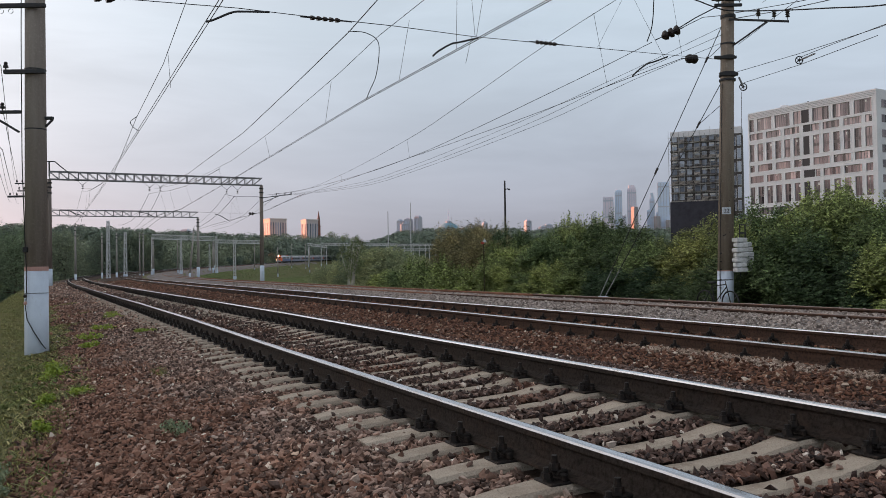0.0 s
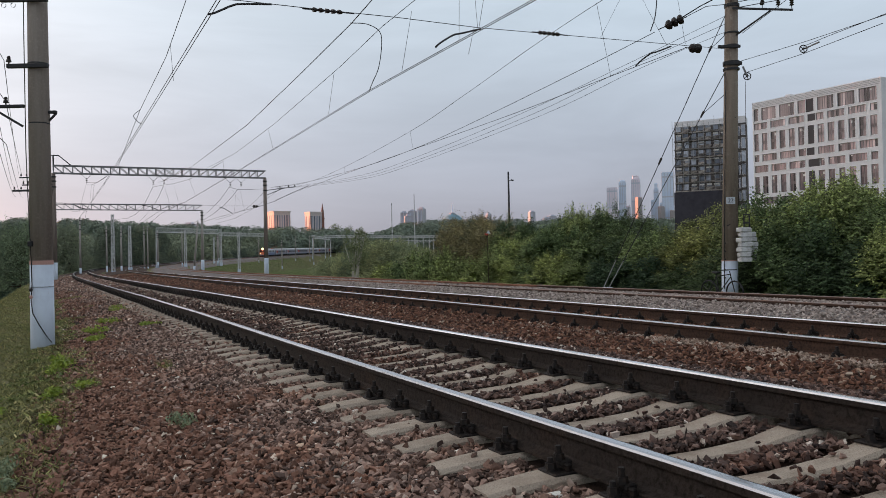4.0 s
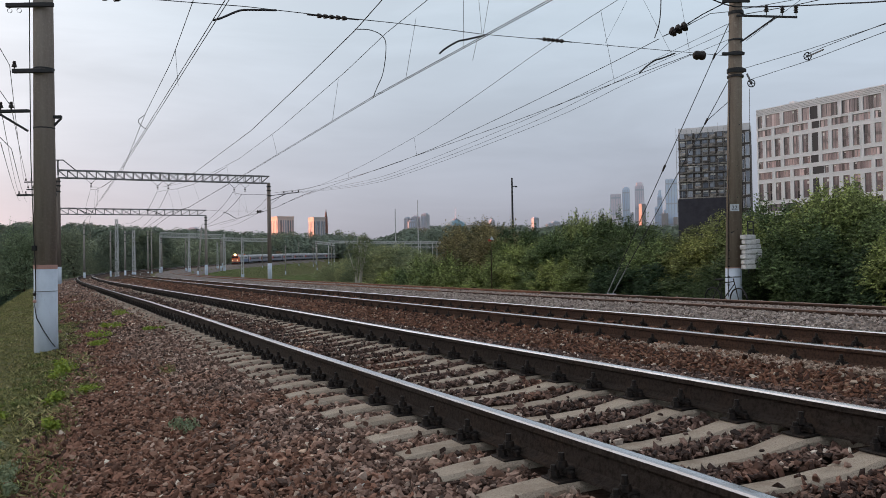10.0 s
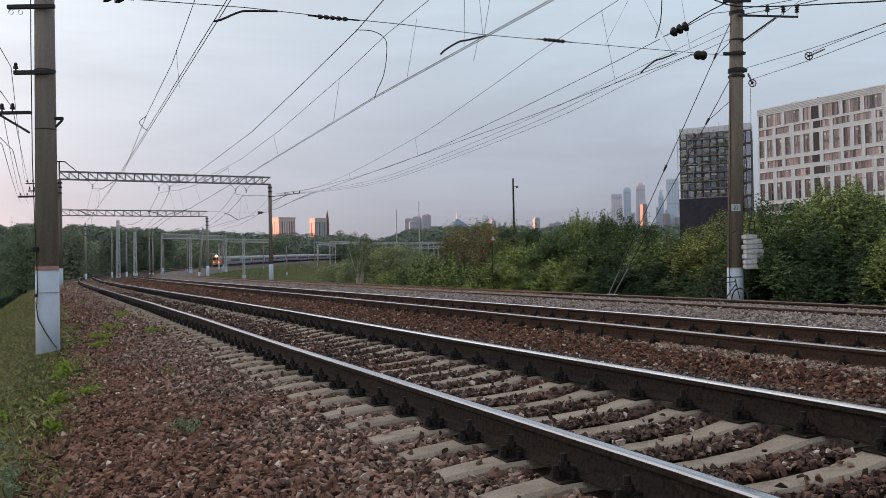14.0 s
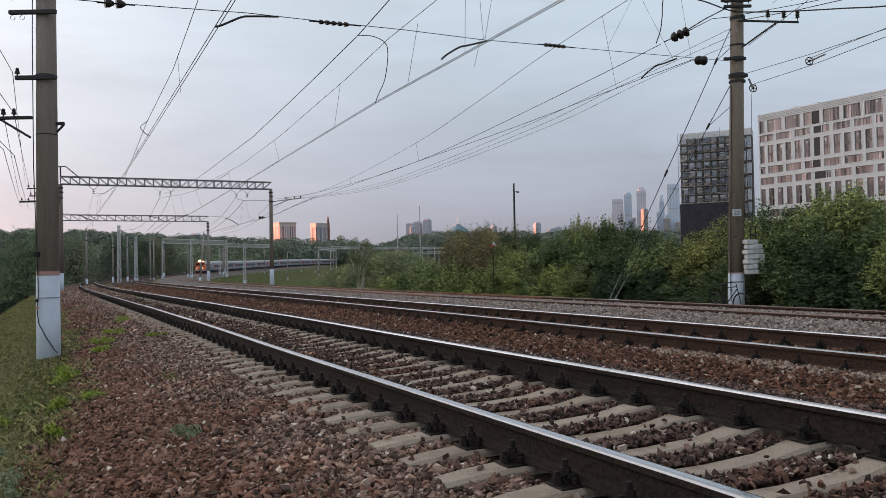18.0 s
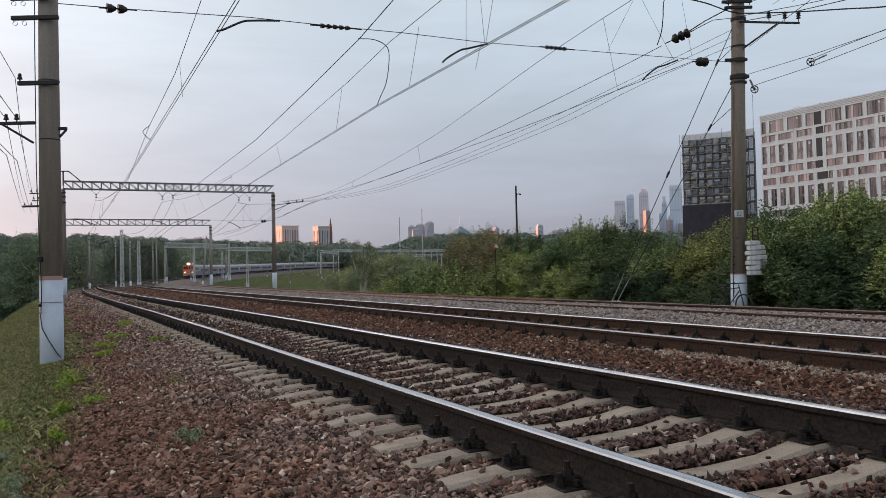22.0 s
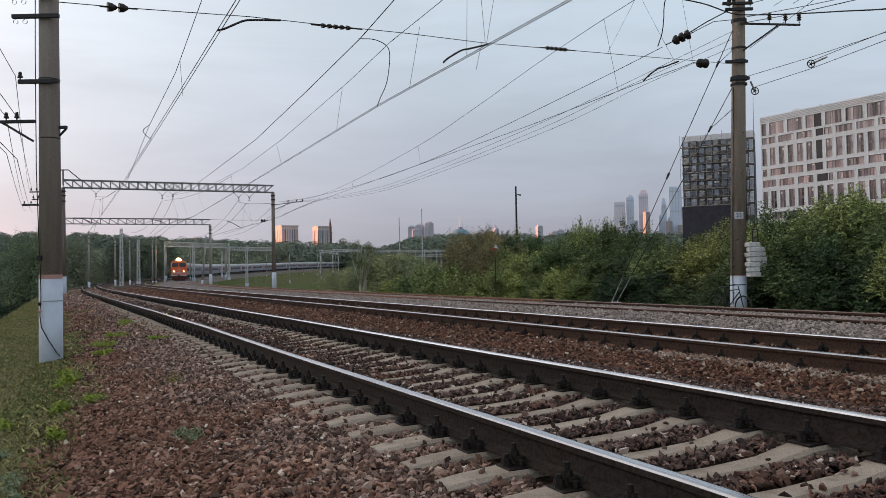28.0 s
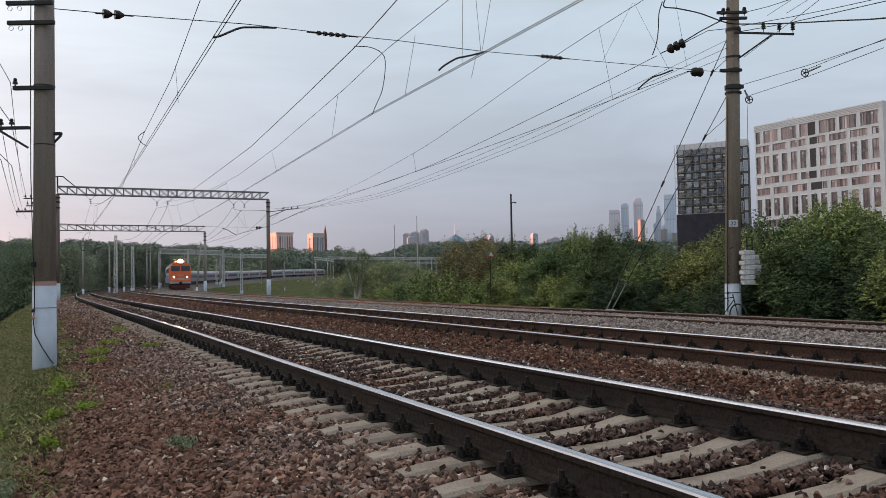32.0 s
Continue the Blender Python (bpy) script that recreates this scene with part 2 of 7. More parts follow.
def bar(bm, p0, p1, w, h=None):
    """A square bar between two points."""
    p0, p1 = Vector(p0), Vector(p1)
    d = p1 - p0
    m = Matrix.Translation((p0 + p1) / 2) @ d.to_track_quat("Z", "Y").to_matrix().to_4x4() @ Matrix.Diagonal((w, h or w, d.length, 1))
    bmesh.ops.create_cube(bm, size=1.0, matrix=m)
    return bm


def tube(name, pts, r, mat, parent=None, label="", seg=5):
    """A wire through points, as a mesh."""
    pts = [Vector(p) for p in pts]
    vs, fs = [], []
    for i, p in enumerate(pts):
        d = (pts[min(i + 1, len(pts) - 1)] - pts[max(i - 1, 0)]).normalized()
        a = d.cross(Vector((0.13, 0.21, 1))).normalized()
        b = d.cross(a)
        for k in range(seg):
            t = 2 * math.pi * k / seg
            vs.append(p + a * (r * math.cos(t)) + b * (r * math.sin(t)))
    for i in range(len(pts) - 1):
        for k in range(seg):
            fs.append((i * seg + k, i * seg + (k + 1) % seg, (i + 1) * seg + (k + 1) % seg, (i + 1) * seg + k))
    fs.append(tuple(range(seg))[::-1])
    fs.append(tuple((len(pts) - 1) * seg + k for k in range(seg)))
    return mesh_part(name, vs, fs, mat, parent, label, True)


def sag(p0, p1, drop, n=14):
    p0, p1 = Vector(p0), Vector(p1)
    return [p0.lerp(p1, i / n) - Vector((0, 0, drop * 4 * (i / n) * (1 - i / n))) for i in range(n + 1)]


def curve(pts, n=5):
    """A smooth line through points."""
    p = [Vector(q) for q in pts]
    p = [p[0] * 2 - p[1]] + p + [p[-1] * 2 - p[-2]]
    out = []
    for i in range(1, len(p) - 2):
        for k in range(n):
            t = k / n
            out.append(0.5 * (2 * p[i] + (p[i + 1] - p[i - 1]) * t + (2 * p[i - 1] - 5 * p[i] + 4 * p[i + 1] - p[i + 2]) * t * t + (3 * p[i] - p[i - 1] - 3 * p[i + 1] + p[i + 2]) * t ** 3))
    return out + [p[-2]]


def empty(name, label, category, m=None, group="", kind=""):
    ob = new(name)
    ob.empty_display_size = 0.2
    if m is not None:
        ob.matrix_basis = m
    return tagged(ob, label, category, group, kind)


# ---- the line: plan of the far track, heading left of +y by its length, and its height ----
S_H = [-60, 0, 30, 60, 90, 118, 165, 200, 270, 337, 414, 480, 700]
A_H = [0.4485, 0.4485, 0.4205, 0.3965, 0.377, 0.3604, 0.3228, 0.2811, 0.18, 0.0812, -0.0135, -0.0746, -0.2511]
S_Z = [-60, 0, 40, 118, 165, 200, 270, 337, 414, 480, 700]
Z_Z = [0, 0, -0.08, -0.22, -0.14, -0.02, 0.28, 1.0, 2.05, 3.15, 5.6]
_s = np.arange(-60, 700.01, 0.5)
_a = np.interp(_s, S_H, A_H)
_a = np.convolve(np.pad(_a, 20, mode="edge"), np.ones(41) / 41, mode="valid")
_x = np.concatenate([[0], np.cumsum(-np.sin((_a[1:] + _a[:-1]) / 2) * 0.5)])
_y = np.concatenate([[0], np.cumsum(np.cos((_a[1:] + _a[:-1]) / 2) * 0.5)])
_x += 6.98 - np.interp(0, _s, _x)
_y += 12.95 - np.interp(0, _s, _y)
_z = np.interp(_s, S_Z, Z_Z)
_z = np.convolve(np.pad(_z, 20, mode="edge"), np.ones(41) / 41, mode="valid")
# distance of the other two tracks to the left of it
OFF = {3: ([0, 1], [0, 0]), 2: ([-60, -11, -6, 0, 6, 14, 24, 36, 60, 110], [4.4, 4.4, 4.35, 4.264, 4.164, 4.117, 4.18, 4.374, 4.99, 6.59]), 1: ([-60, -11, -6, 0, 6, 14, 24, 36, 60, 110], [8.84, 8.837, 8.763, 8.794, 8.779, 8.879, 9.171, 9.602, 10.7, 12.72])}


def line(track, s, off=0.0, up=0.0):
    """Point at length s on a track, off metres to its right, up above the rail head; and the heading."""
    o = off - np.interp(s, *OFF[track])
    a = np.interp(s, _s, _a)
    return (np.interp(s, _s, _x) + o * math.cos(a), np.interp(s, _s, _y) + o * math.sin(a), np.interp(s, _s, _z) + up), a


def smoothstep(a, b, x):
    t = np.clip((x - a) / (b - a), 0, 1)
    return t * t * (3 - 2 * t)


BED = -0.36     # earth under the ballast, below the rail head


def along(x, y):
    """Length along the line and offset to the right of the far track."""
    best = np.full(x.shape, 1e9)
    ss, ee = np.zeros(x.shape), np.zeros(x.shape)
    for i in range(0, len(_s), 6):
        d = (x - _x[i]) ** 2 + (y - _y[i]) ** 2
        k = d < best
        best = np.where(k, d, best)
        ss = np.where(k, _s[i], ss)
        ee = np.where(k, (x - _x[i]) * math.cos(_a[i]) + (y - _y[i]) * math.sin(_a[i]), ee)
    return ss, ee, np.sqrt(np.maximum(best, 0))


def ground_height(x, y):
    """Height of the ground sheet."""
    x, y = np.asarray(x, float), np.asarray(y, float)
    ss, ee, far = along(x, y)
    z = np.interp(ss, _s, _z) + BED
    e1 = ee + np.interp(ss, OFF[1][0], OFF[1][1])                       # from the near track's axis
    # shoulder on the left, then the grassy bank
    z = z - 0.2 * (1 - smoothstep(-3.1, -2.0, e1))
    z = z - np.clip((-4.3 - e1), 0, 14) * 0.68
    # far shoulder and the inner bank
    z = z - 0.3 * smoothstep(3.2, 5.0, ee)
    z = z - 1.0 * smoothstep(3.2, 5.2, ee) * smoothstep(95, 150, ss)
    fall = np.interp(ss, [-60, 30, 70, 110, 200, 300, 420, 700], [0.9, 0.9, 1.3, 1.5, 2.2, 3.6, 5.2, 8.0])
    z = z - fall * smoothstep(5.5, 7.0 + fall * 2.4, ee)
    level = np.where(ee < 0, np.interp(ss, [60, 160], [-7.0, -3.0]), -1.6)
    k = smoothstep(22, 130, far)
    z = z * (1 - k) + level * k
    # distant wooded rise
    return z + 22 * smoothstep(520, 1100, np.hypot(x, y)) * (y > 0)


# ground: rings round the camera, closer where it looks
rings = np.concatenate([np.geomspace(0.35, 60, 190), np.geomspace(61, 700, 190)[:], np.geomspace(715, 4500, 24)])
angs = np.radians(np.concatenate([np.arange(-42, 42, 0.3), np.arange(42, 318, 4.0)]))
RR, AA = np.meshgrid(rings, angs, indexing="ij")
GX, GY = RR * np.sin(AA), RR * np.cos(AA)
GZ = ground_height(GX, GY)
nr, na = RR.shape
gv = np.stack([GX, GY, GZ], -1).reshape(-1, 3).tolist()
gf = [(i * na + j, i * na + (j + 1) % na, (i + 1) * na + (j + 1) % na, (i + 1) * na + j) for i in range(nr - 1) for j in range(na)]
gv.append((0, 0, float(ground_height(0.0, 0.0))))
gf += [(len(gv) - 1, (j + 1) % na, j) for j in range(na)]
M_GROUND = material("grassy_earth", (0.135, 0.13, 0.06), 0.95, 0, 0.1, [(0.35, (0.19, 0.17, 0.085), 0.4, 0.65), (3.0, (0.1, 0.125, 0.045), 0.45, 0.7), (0.9, (0.2, 0.15, 0.09), 0.62, 0.76), (30.0, (0.07, 0.065, 0.03), 0.5, 0.66)], 1.0, 30)
ground = mesh_part("ground", gv, gf, M_GROUND, None, "", True)
tagged(ground, "rough grassy earth bank under the railway", "ground", kind="structure")


def strip(name, track, s_list, cross, mat, label, cat="ballast", lift=0.0, jitter=0.0):
    """A band along a track; cross: offsets and heights below the rail head."""
    vs, fs = [], []
    for s in s_list:
        for off, up in cross:
            p, _ = line(track, s, off + (random.uniform(-jitter, jitter) if jitter else 0), up + lift)
            vs.append(p)
    n = len(cross)
    for i in range(len(s_list) - 1):
        for j in range(n - 1):
            fs.append((i * n + j, i * n + j + 1, (i + 1) * n + j + 1, (i + 1) * n + j))
    ob = mesh_part(name, vs, fs, mat, None, "", True)
    return tagged(ob, label, cat, kind="structure")


S_NEAR = list(np.concatenate([np.arange(-24, 40, 0.5), np.arange(40, 160, 2), np.arange(160, 640, 6)]))
BED1 = [(-3.35, -0.57), (-3.0, -0.5), (-2.6, -0.4), (-2.1, -0.33), (-1.6, -0.255), (-1.35, -0.25), (-1.15, -0.242), (-0.9, -0.236), (-0.5, -0.228), (0, -0.246), (0.5, -0.236), (0.9, -0.22), (1.6, -0.24), (2.3, -0.265)]
BED2 = [(-3.4, -0.33), (-2.4, -0.25), (-1.5, -0.175), (-0.9, -0.175), (0, -0.2), (0.9, -0.18), (1.6, -0.18), (2.3, -0.24)]
BED3 = [(-3.6, -0.38), (-2.7, -0.27), (-2.1, -0.11), (-1.6, -0.07), (-0.95, -0.062), (-0.7, -0.08), (0, -0.075), (0.7, -0.08), (0.95, -0.065), (1.8, -0.1), (2.6, -0.2), (3.5, -0.42), (4.4, -0.64)]
# Bed colour darkened to stand for the shade in the gaps between stones.
M_BALLAST_GAP = material("gap_shade_ballast", (0.035, 0.023, 0.018), 0.95, 0, 0.1, [(9.0, (0.02, 0.014, 0.011), 0.45, 0.65), (0.7, (0.045, 0.028, 0.02), 0.45, 0.65)], 1.0, 30)
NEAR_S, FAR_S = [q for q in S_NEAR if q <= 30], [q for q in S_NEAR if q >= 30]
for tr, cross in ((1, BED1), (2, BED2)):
    strip("ballast_bed", tr, NEAR_S, cross, M_BALLAST_GAP, "bed under the crushed stone ballast, darkened for the shade between stones", jitter=0.04)
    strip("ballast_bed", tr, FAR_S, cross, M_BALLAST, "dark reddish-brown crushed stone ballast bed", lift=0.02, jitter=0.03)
M_BALLAST_GREY = material("fresh_granite_ballast", (0.25, 0.205, 0.18), 0.95, 0, 0.15, [(0.6, (0.21, 0.195, 0.19), 0.4, 0.65), (16.0, (0.09, 0.08, 0.08), 0.45, 0.62)], 1.0, 20)
strip("ballast_bed", 3, [q for q in S_NEAR if q <= 126], BED3, M_BALLAST_GREY, "pale grey fresh granite ballast bed", jitter=0.03)
BED3_FAR = BED3[:10] + [(2.6, -0.2), (3.2, -0.42), (4.2, -0.96), (5.3, -1.58)]
strip("ballast_bed", 3, [q for q in S_NEAR if q >= 126], BED3_FAR, M_BALLAST_GREY, "grey-brown ballast bank of the curve", jitter=0.03, lift=0.03)

# ---- rails ----
HEAD_W, FOOT_W = 0.0375, 0.075
PROFILE = [(-0.075, -0.18), (-0.075, -0.169), (-0.03, -0.158), (-0.011, -0.142), (-0.009, -0.06), (-0.016, -0.047), (-0.037, -0.04), (-0.0375, -0.012), (-0.031, -0.003), (-0.017, 0.0)]
PROFILE = PROFILE + [(-x, z) for x, z in PROFILE[::-1]]


def rail(track, off, parent, s_list, mats, tilt=0.0, rust_from=None):
    vs, fs, mi = [], [], []
    n = len(PROFILE)
    for s in s_list:
        for u, v in PROFILE:
            vs.append(line(track, s, off + u, v + tilt)[0])
    for i in range(len(s_list) - 1):
        for j in range(n):
            k = (j + 1) % n
            fs.append((i * n + j, i * n + k, (i + 1) * n + k, (i + 1) * n + j))
            rusty = rust_from is not None and s_list[i] > rust_from
            mi.append((1 if 7 <= j <= 11 else 0) + (2 if rusty else 0))
    ob = mesh_part("rail", vs, fs, mats[0], parent)
    for m in mats[1:]:
        ob.data.materials.append(m)
    ob.data.polygons.foreach_set("material_index", mi)
    return ob


CANT = 0.052
tracks = {}
for t, lab in ((1, "main line track with bright worn rails on concrete sleepers"), (2, "main line track with dark rails on brown ballast"), (3, "relaid railway track with rusty rails on pale ballast")):
    tracks[t] = empty("railway_track", lab, "railway track", kind="structure")
S_RAIL = list(np.concatenate([np.arange(-16, 30, 0.5), np.arange(30, 200, 1.5), np.arange(200, 640, 5)]))
for t in (1, 2, 3):
    for side in (-1, 1):
        if t == 3:
            rail(t, side * 0.7975, tracks[t], S_RAIL, [M_RAIL_BROWN, M_HEAD_DULL, M_RAIL_RUST, M_RAIL_RUST], 0.0, 11.0 if side > 0 else 14.5)
        else:
            rail(t, side * 0.7975, tracks[t], S_RAIL, [M_RAIL if t == 1 else M_RAIL_BROWN, M_HEAD if side > 0 else M_HEAD_GREY], CANT if (side > 0 and t == 1) else 0.0)

# sleepers with their fastenings
def sleeper_mesh():
    """A prestressed concrete sleeper: thin middle, raised seats, sloping ends."""
    xs = [-1.35, -1.2, -0.98, -0.62, -0.35, 0, 0.35, 0.62, 0.98, 1.2, 1.35]
    top = [-0.21, -0.196, -0.186, -0.192, -0.23, -0.238, -0.23, -0.192, -0.186, -0.196, -0.21]
    wt_ = [0.072, 0.078, 0.085, 0.082, 0.07, 0.068, 0.07, 0.082, 0.085, 0.078, 0.072]
    vs, fs = [], []
    for x, z, w in zip(xs, top, wt_):
        vs += [(x, -w - 0.045, -0.4), (x, -w - 0.02, z - 0.02), (x, -w, z), (x, w, z), (x, w + 0.02, z - 0.02), (x, w + 0.045, -0.4)]
    for i in range(len(xs) - 1):
        for j in range(5):
            fs.append((i * 6 + j, i * 6 + j + 1, i * 6 + j + 7, i * 6 + j + 6))
    fs += [tuple(range(6))[::-1], tuple(range((len(xs) - 1) * 6, len(xs) * 6))]
    me = bpy.data.meshes.new("sleeper")
    me.from_pydata(vs, [], [f[::-1] for f in fs])
    me.materials.append(M_SLEEPER)
    return me


def fastening_mesh():
    """Ribbed base plate with clips and two bolts on each side of the rail foot."""
    bm = bmesh.new()
    box(bm, -0.19, 0.19, -0.08, 0.08, -0.19, -0.176, 0.004)
    for sgn in (-1, 1):
        box(bm, sgn * 0.085, sgn * 0.115, -0.07, 0.07, -0.178, -0.14, 0.006)
        box(bm, sgn * 0.06, sgn * 0.125, -0.035, 0.035, -0.16, -0.128, 0.008)
        cone(bm, (sgn * 0.118, 0, -0.13), (sgn * 0.118, 0, -0.098), 0.031, 0.027, 6)
        cone(bm, (sgn * 0.118, 0, -0.1), (sgn * 0.118, 0, -0.06), 0.018, 0.015, 8)
        cone(bm, (sgn * 0.158, 0.0, -0.18), (sgn * 0.158, 0.0, -0.165), 0.032, 0.03, 8)
        cone(bm, (sgn * 0.165, 0.0, -0.165), (sgn * 0.165, 0.0, -0.135), 0.03, 0.026, 6)
        cone(bm, (sgn * 0.165, 0.0, -0.137), (sgn * 0.165, 0.0, -0.112), 0.017, 0.014, 8)
    me = bpy.data.meshes.new("rail_fastening")
    bm.to_mesh(me)
    bm.free()
    me.materials.append(M_FASTEN)
    return me


ME_SLEEPER, ME_FASTEN = sleeper_mesh(), fastening_mesh()
S0, PITCH, SKEW = -5.81, 0.487, -0.025
for t, start, count, pitch_ in ((1, S0 - 22 * PITCH, 256, PITCH), (2, -9.3 - 16 * 0.543, 206, 0.543)):
    for i in range(count):
        s = start + i * pitch_
        (x, y, z), a = line(t, s)
        roll_ = -math.atan2(CANT, 1.595) if t == 1 else 0.0
        m = Matrix.Translation((x, y, z + (CANT / 2 if t == 1 else 0) - (0.035 if s > 34 else 0))) @ Matrix.Rotation(a + (SKEW if t == 1 else 0) + random.uniform(-0.008, 0.008), 4, "Z") @ Matrix.Rotation(roll_, 4, "Y")
        sl = shared("sleeper", ME_SLEEPER, tracks[t], m)
        for side in (-1, 1):
            shared("rail_fastening", ME_FASTEN, sl, pose(side * 0.7975, 0, 0))


# ---- masts ----
M_BEAM = material("weathered_beam_steel", (0.25, 0.25, 0.26), 0.6, 0.2, 0.4, [(3.0, (0.17, 0.165, 0.165), 0.4, 0.7)])
M_YARD = material("pale_yard_steel", (0.6, 0.61, 0.62), 0.6, 0.1, 0.4, [(3.0, (0.42, 0.42, 0.43), 0.4, 0.7)])
M_POST_PALE = material("pale_post_concrete", (0.4, 0.37, 0.345), 0.88, 0, 0.15, [(0.9, (0.3, 0.27, 0.25), 0.4, 0.65, (6, 6, 0.5))], 0.25, 40)
# Streaked concrete, its base darkened for the shadow side of the near posts.
M_POST_SHADE = material("shaded_post_concrete", (0.27, 0.225, 0.195), 0.9, 0, 0.15, [(0.9, (0.17, 0.14, 0.125), 0.4, 0.65, (6, 6, 0.5))], 0.25, 40)


def mast(name, label, base, height, r0, r1, white, lean=(0, 0), band=0.03, group="masts", mat=M_POLE):
    """A tapered concrete mast, whitewashed at the foot."""
    th = empty(name, label, "mast", pose(*base), group)
    top = Vector((lean[0], lean[1], height))
    f = white / height
    cone(bm := bmesh.new(), top * f, top, r0 + (r1 - r0) * f, r1, 28)
    part("shaft", bm, mat, th, smooth=True)
    cone(bm := bmesh.new(), (0, 0, -0.5), top * f, r0 + 0.004, r0 + (r1 - r0) * f + 0.003, 28)
    part("whitewashed_foot", bm, M_WHITEWASH, th, "whitewashed foot of the mast", smooth=True)
    if band:
        g = top * f
        cone(bm := bmesh.new(), g, g + Vector((0, 0, band)), r0 + (r1 - r0) * f + 0.006, r0 + (r1 - r0) * f + 0.006, 28)
        part("red_band", bm, M_PINK, th, "faded red painted band")
    return th


def gantry(left, right, top, beam_h, panels, label, mat=M_BEAM, posts=(M_POST_PALE, M_POST_PALE), k=1.0, foot=1.35):
    """A rigid portal: lattice beam on two concrete posts; k: thickness of its bars."""
    left, right = Vector(left), Vector(right)
    th = empty("overhead_gantry", label, "gantry", Matrix.Translation((left + right) / 2), "gantries")
    mid = (left + right) / 2
    for p, pm in zip((left, right), posts):
        q = p - mid
        cone(bm := bmesh.new(), (q.x, q.y, q.z + foot), (q.x, q.y, top - mid.z - beam_h), 0.2, 0.15, 16)
        part("post", bm, pm, th, smooth=True)
        cone(bm := bmesh.new(), (q.x, q.y, q.z - 0.6), (q.x, q.y, q.z + foot), 0.21, 0.204, 16)
        part("whitewashed_foot", bm, M_WHITEWASH, th, "whitewashed foot of the post", smooth=True)
        for dz in (0.25, 0.62, 1.1):
            part("post_clamp", cone(bmesh.new(), (q.x, q.y, top - mid.z - beam_h - dz - 0.1), (q.x, q.y, top - mid.z - beam_h - dz), 0.21, 0.21, 12), M_IRON, th)
    d = (right - left)
    d.z = 0
    side = Vector((-d.y, d.x, 0)).normalized() * 0.3
    a, b = left - mid, right - mid
    a.z = b.z = top - mid.z
    for nm, sg, dz in (("upper_chord", 1, 0), ("upper_chord", -1, 0), ("lower_chord", 1, -beam_h), ("lower_chord", -1, -beam_h)):
        part(nm, bar(bmesh.new(), a + side * sg + Vector((0, 0, dz)), b + side * sg + Vector((0, 0, dz)), 0.085 * k), mat, th)
    half = panels // 2
    for i in range(panels):
        p, q = a.lerp(b, i / panels), a.lerp(b, (i + 1) / panels)
        h = Vector((0, 0, beam_h))
        bm = bmesh.new()
        for sg in (1, -1):
            o = side * sg
            bar(bm, p + o, p + o - h, 0.055 * k)
            if i <= half:
                bar(bm, p + o, q + o - h, 0.045 * k)
            if i >= half - 1:
                bar(bm, p + o - h, q + o, 0.045 * k)
        bar(bm, p + side, p - side, 0.045 * k)
        bar(bm, p + side - h, p - side - h, 0.045 * k)
        part("lattice_panel", bm, mat, th)
    return th


mast_l = mast("catenary_mast", "grey concrete mast with whitewashed foot on the grassy shoulder", (-6.82, 14.0, -0.66), 9.2, 0.189, 0.143, 1.52, band=0.07)
mast_r = mast("catenary_mast", "brown-grey concrete anchor mast with whitewashed foot beside the bushes", (8.8, 25.0, -0.42), 10.8, 0.242, 0.18, 0.95, (0.32, 0), mat=M_POLE_BROWN)
M_PLATE = material("enamel_plate", (0.62, 0.66, 0.7), 0.5, 0, 0.4, [(20.0, (0.45, 0.48, 0.52), 0.5, 0.75)])
M_GLINT_RED = material("red_glint_paint", (0.6, 0.09, 0.06), 0.5)
M_INK = material("black_paint", (0.02, 0.02, 0.022), 0.6)
M_WEIGHT = material("whitewashed_concrete_block", (0.66, 0.66, 0.67), 0.9, 0, 0.2, [(6.0, (0.45, 0.44, 0.43), 0.45, 0.7), (30.0, (0.3, 0.29, 0.28), 0.6, 0.8)], 0.4, 40, objrand=[(0, (0.85, 0.85, 0.85)), (1, (1.05, 1.05, 1.05))])


def clamp(th, z, r, h=0.07):
    cone(bm := bmesh.new(), (0.0312 * z, 0, z), (0.0312 * z, 0, z + h), r + 0.012, r + 0.012, 20)
    return part("clamp_ring", bm, M_IRON, th)


# left mast: three line brackets, a clamp, an earthing cable (places from its foot)
def bracket(th, z, x0, x1, y, drop=0.07):
    bm = bmesh.new()
    box(bm, x0, x1, y - 0.035, y + 0.035, z - drop / 2, z + drop / 2, 0.006)
    b = part("bracket", bm, M_IRON, th, "dark steel bracket")
    return b


def pin_insulator(parent, x, y, z, r=0.045, h=0.14):
    bm = bmesh.new()
    cone(bm, (x, y, z), (x, y, z + h * 0.35), 0.012, 0.012, 6)
    cone(bm, (x, y, z + h * 0.3), (x, y, z + h * 0.62), r, r * 0.75, 10)
    cone(bm, (x, y, z + h * 0.62), (x, y, z + h * 0.8), r * 0.5, r * 0.7, 10)
    cone(bm, (x, y, z + h * 0.8), (x, y, z + h), r * 0.7, r * 0.45, 10)
    return part("insulator", bm, M_PORC, parent, "brown porcelain insulator")


for zz, xa, xb in ((6.34, -0.55, 0.24), (6.0, -0.53, 0.27), (4.88, -0.43, 0.26)):
    b = bracket(mast_l, zz, xa, xb, -0.2)
    if zz < 5:
        pin_insulator(b, xa + 0.03, -0.2, zz + 0.03)
    if zz > 5:
        for q in (xa + 0.06, xa + 0.22):
            bm = bmesh.new()
            g = bmesh.ops.create_cone(bm, segments=10, radius1=0.04, radius2=0.04, depth=0.02, matrix=Matrix.Translation((q, -0.2, zz - 0.09)) @ Matrix.Rotation(math.pi / 2, 4, "X"))
            part("ring", bm, M_IRON, b)
b = bracket(mast_l, 4.2, -0.75, -0.15, -0.2, 0.05)
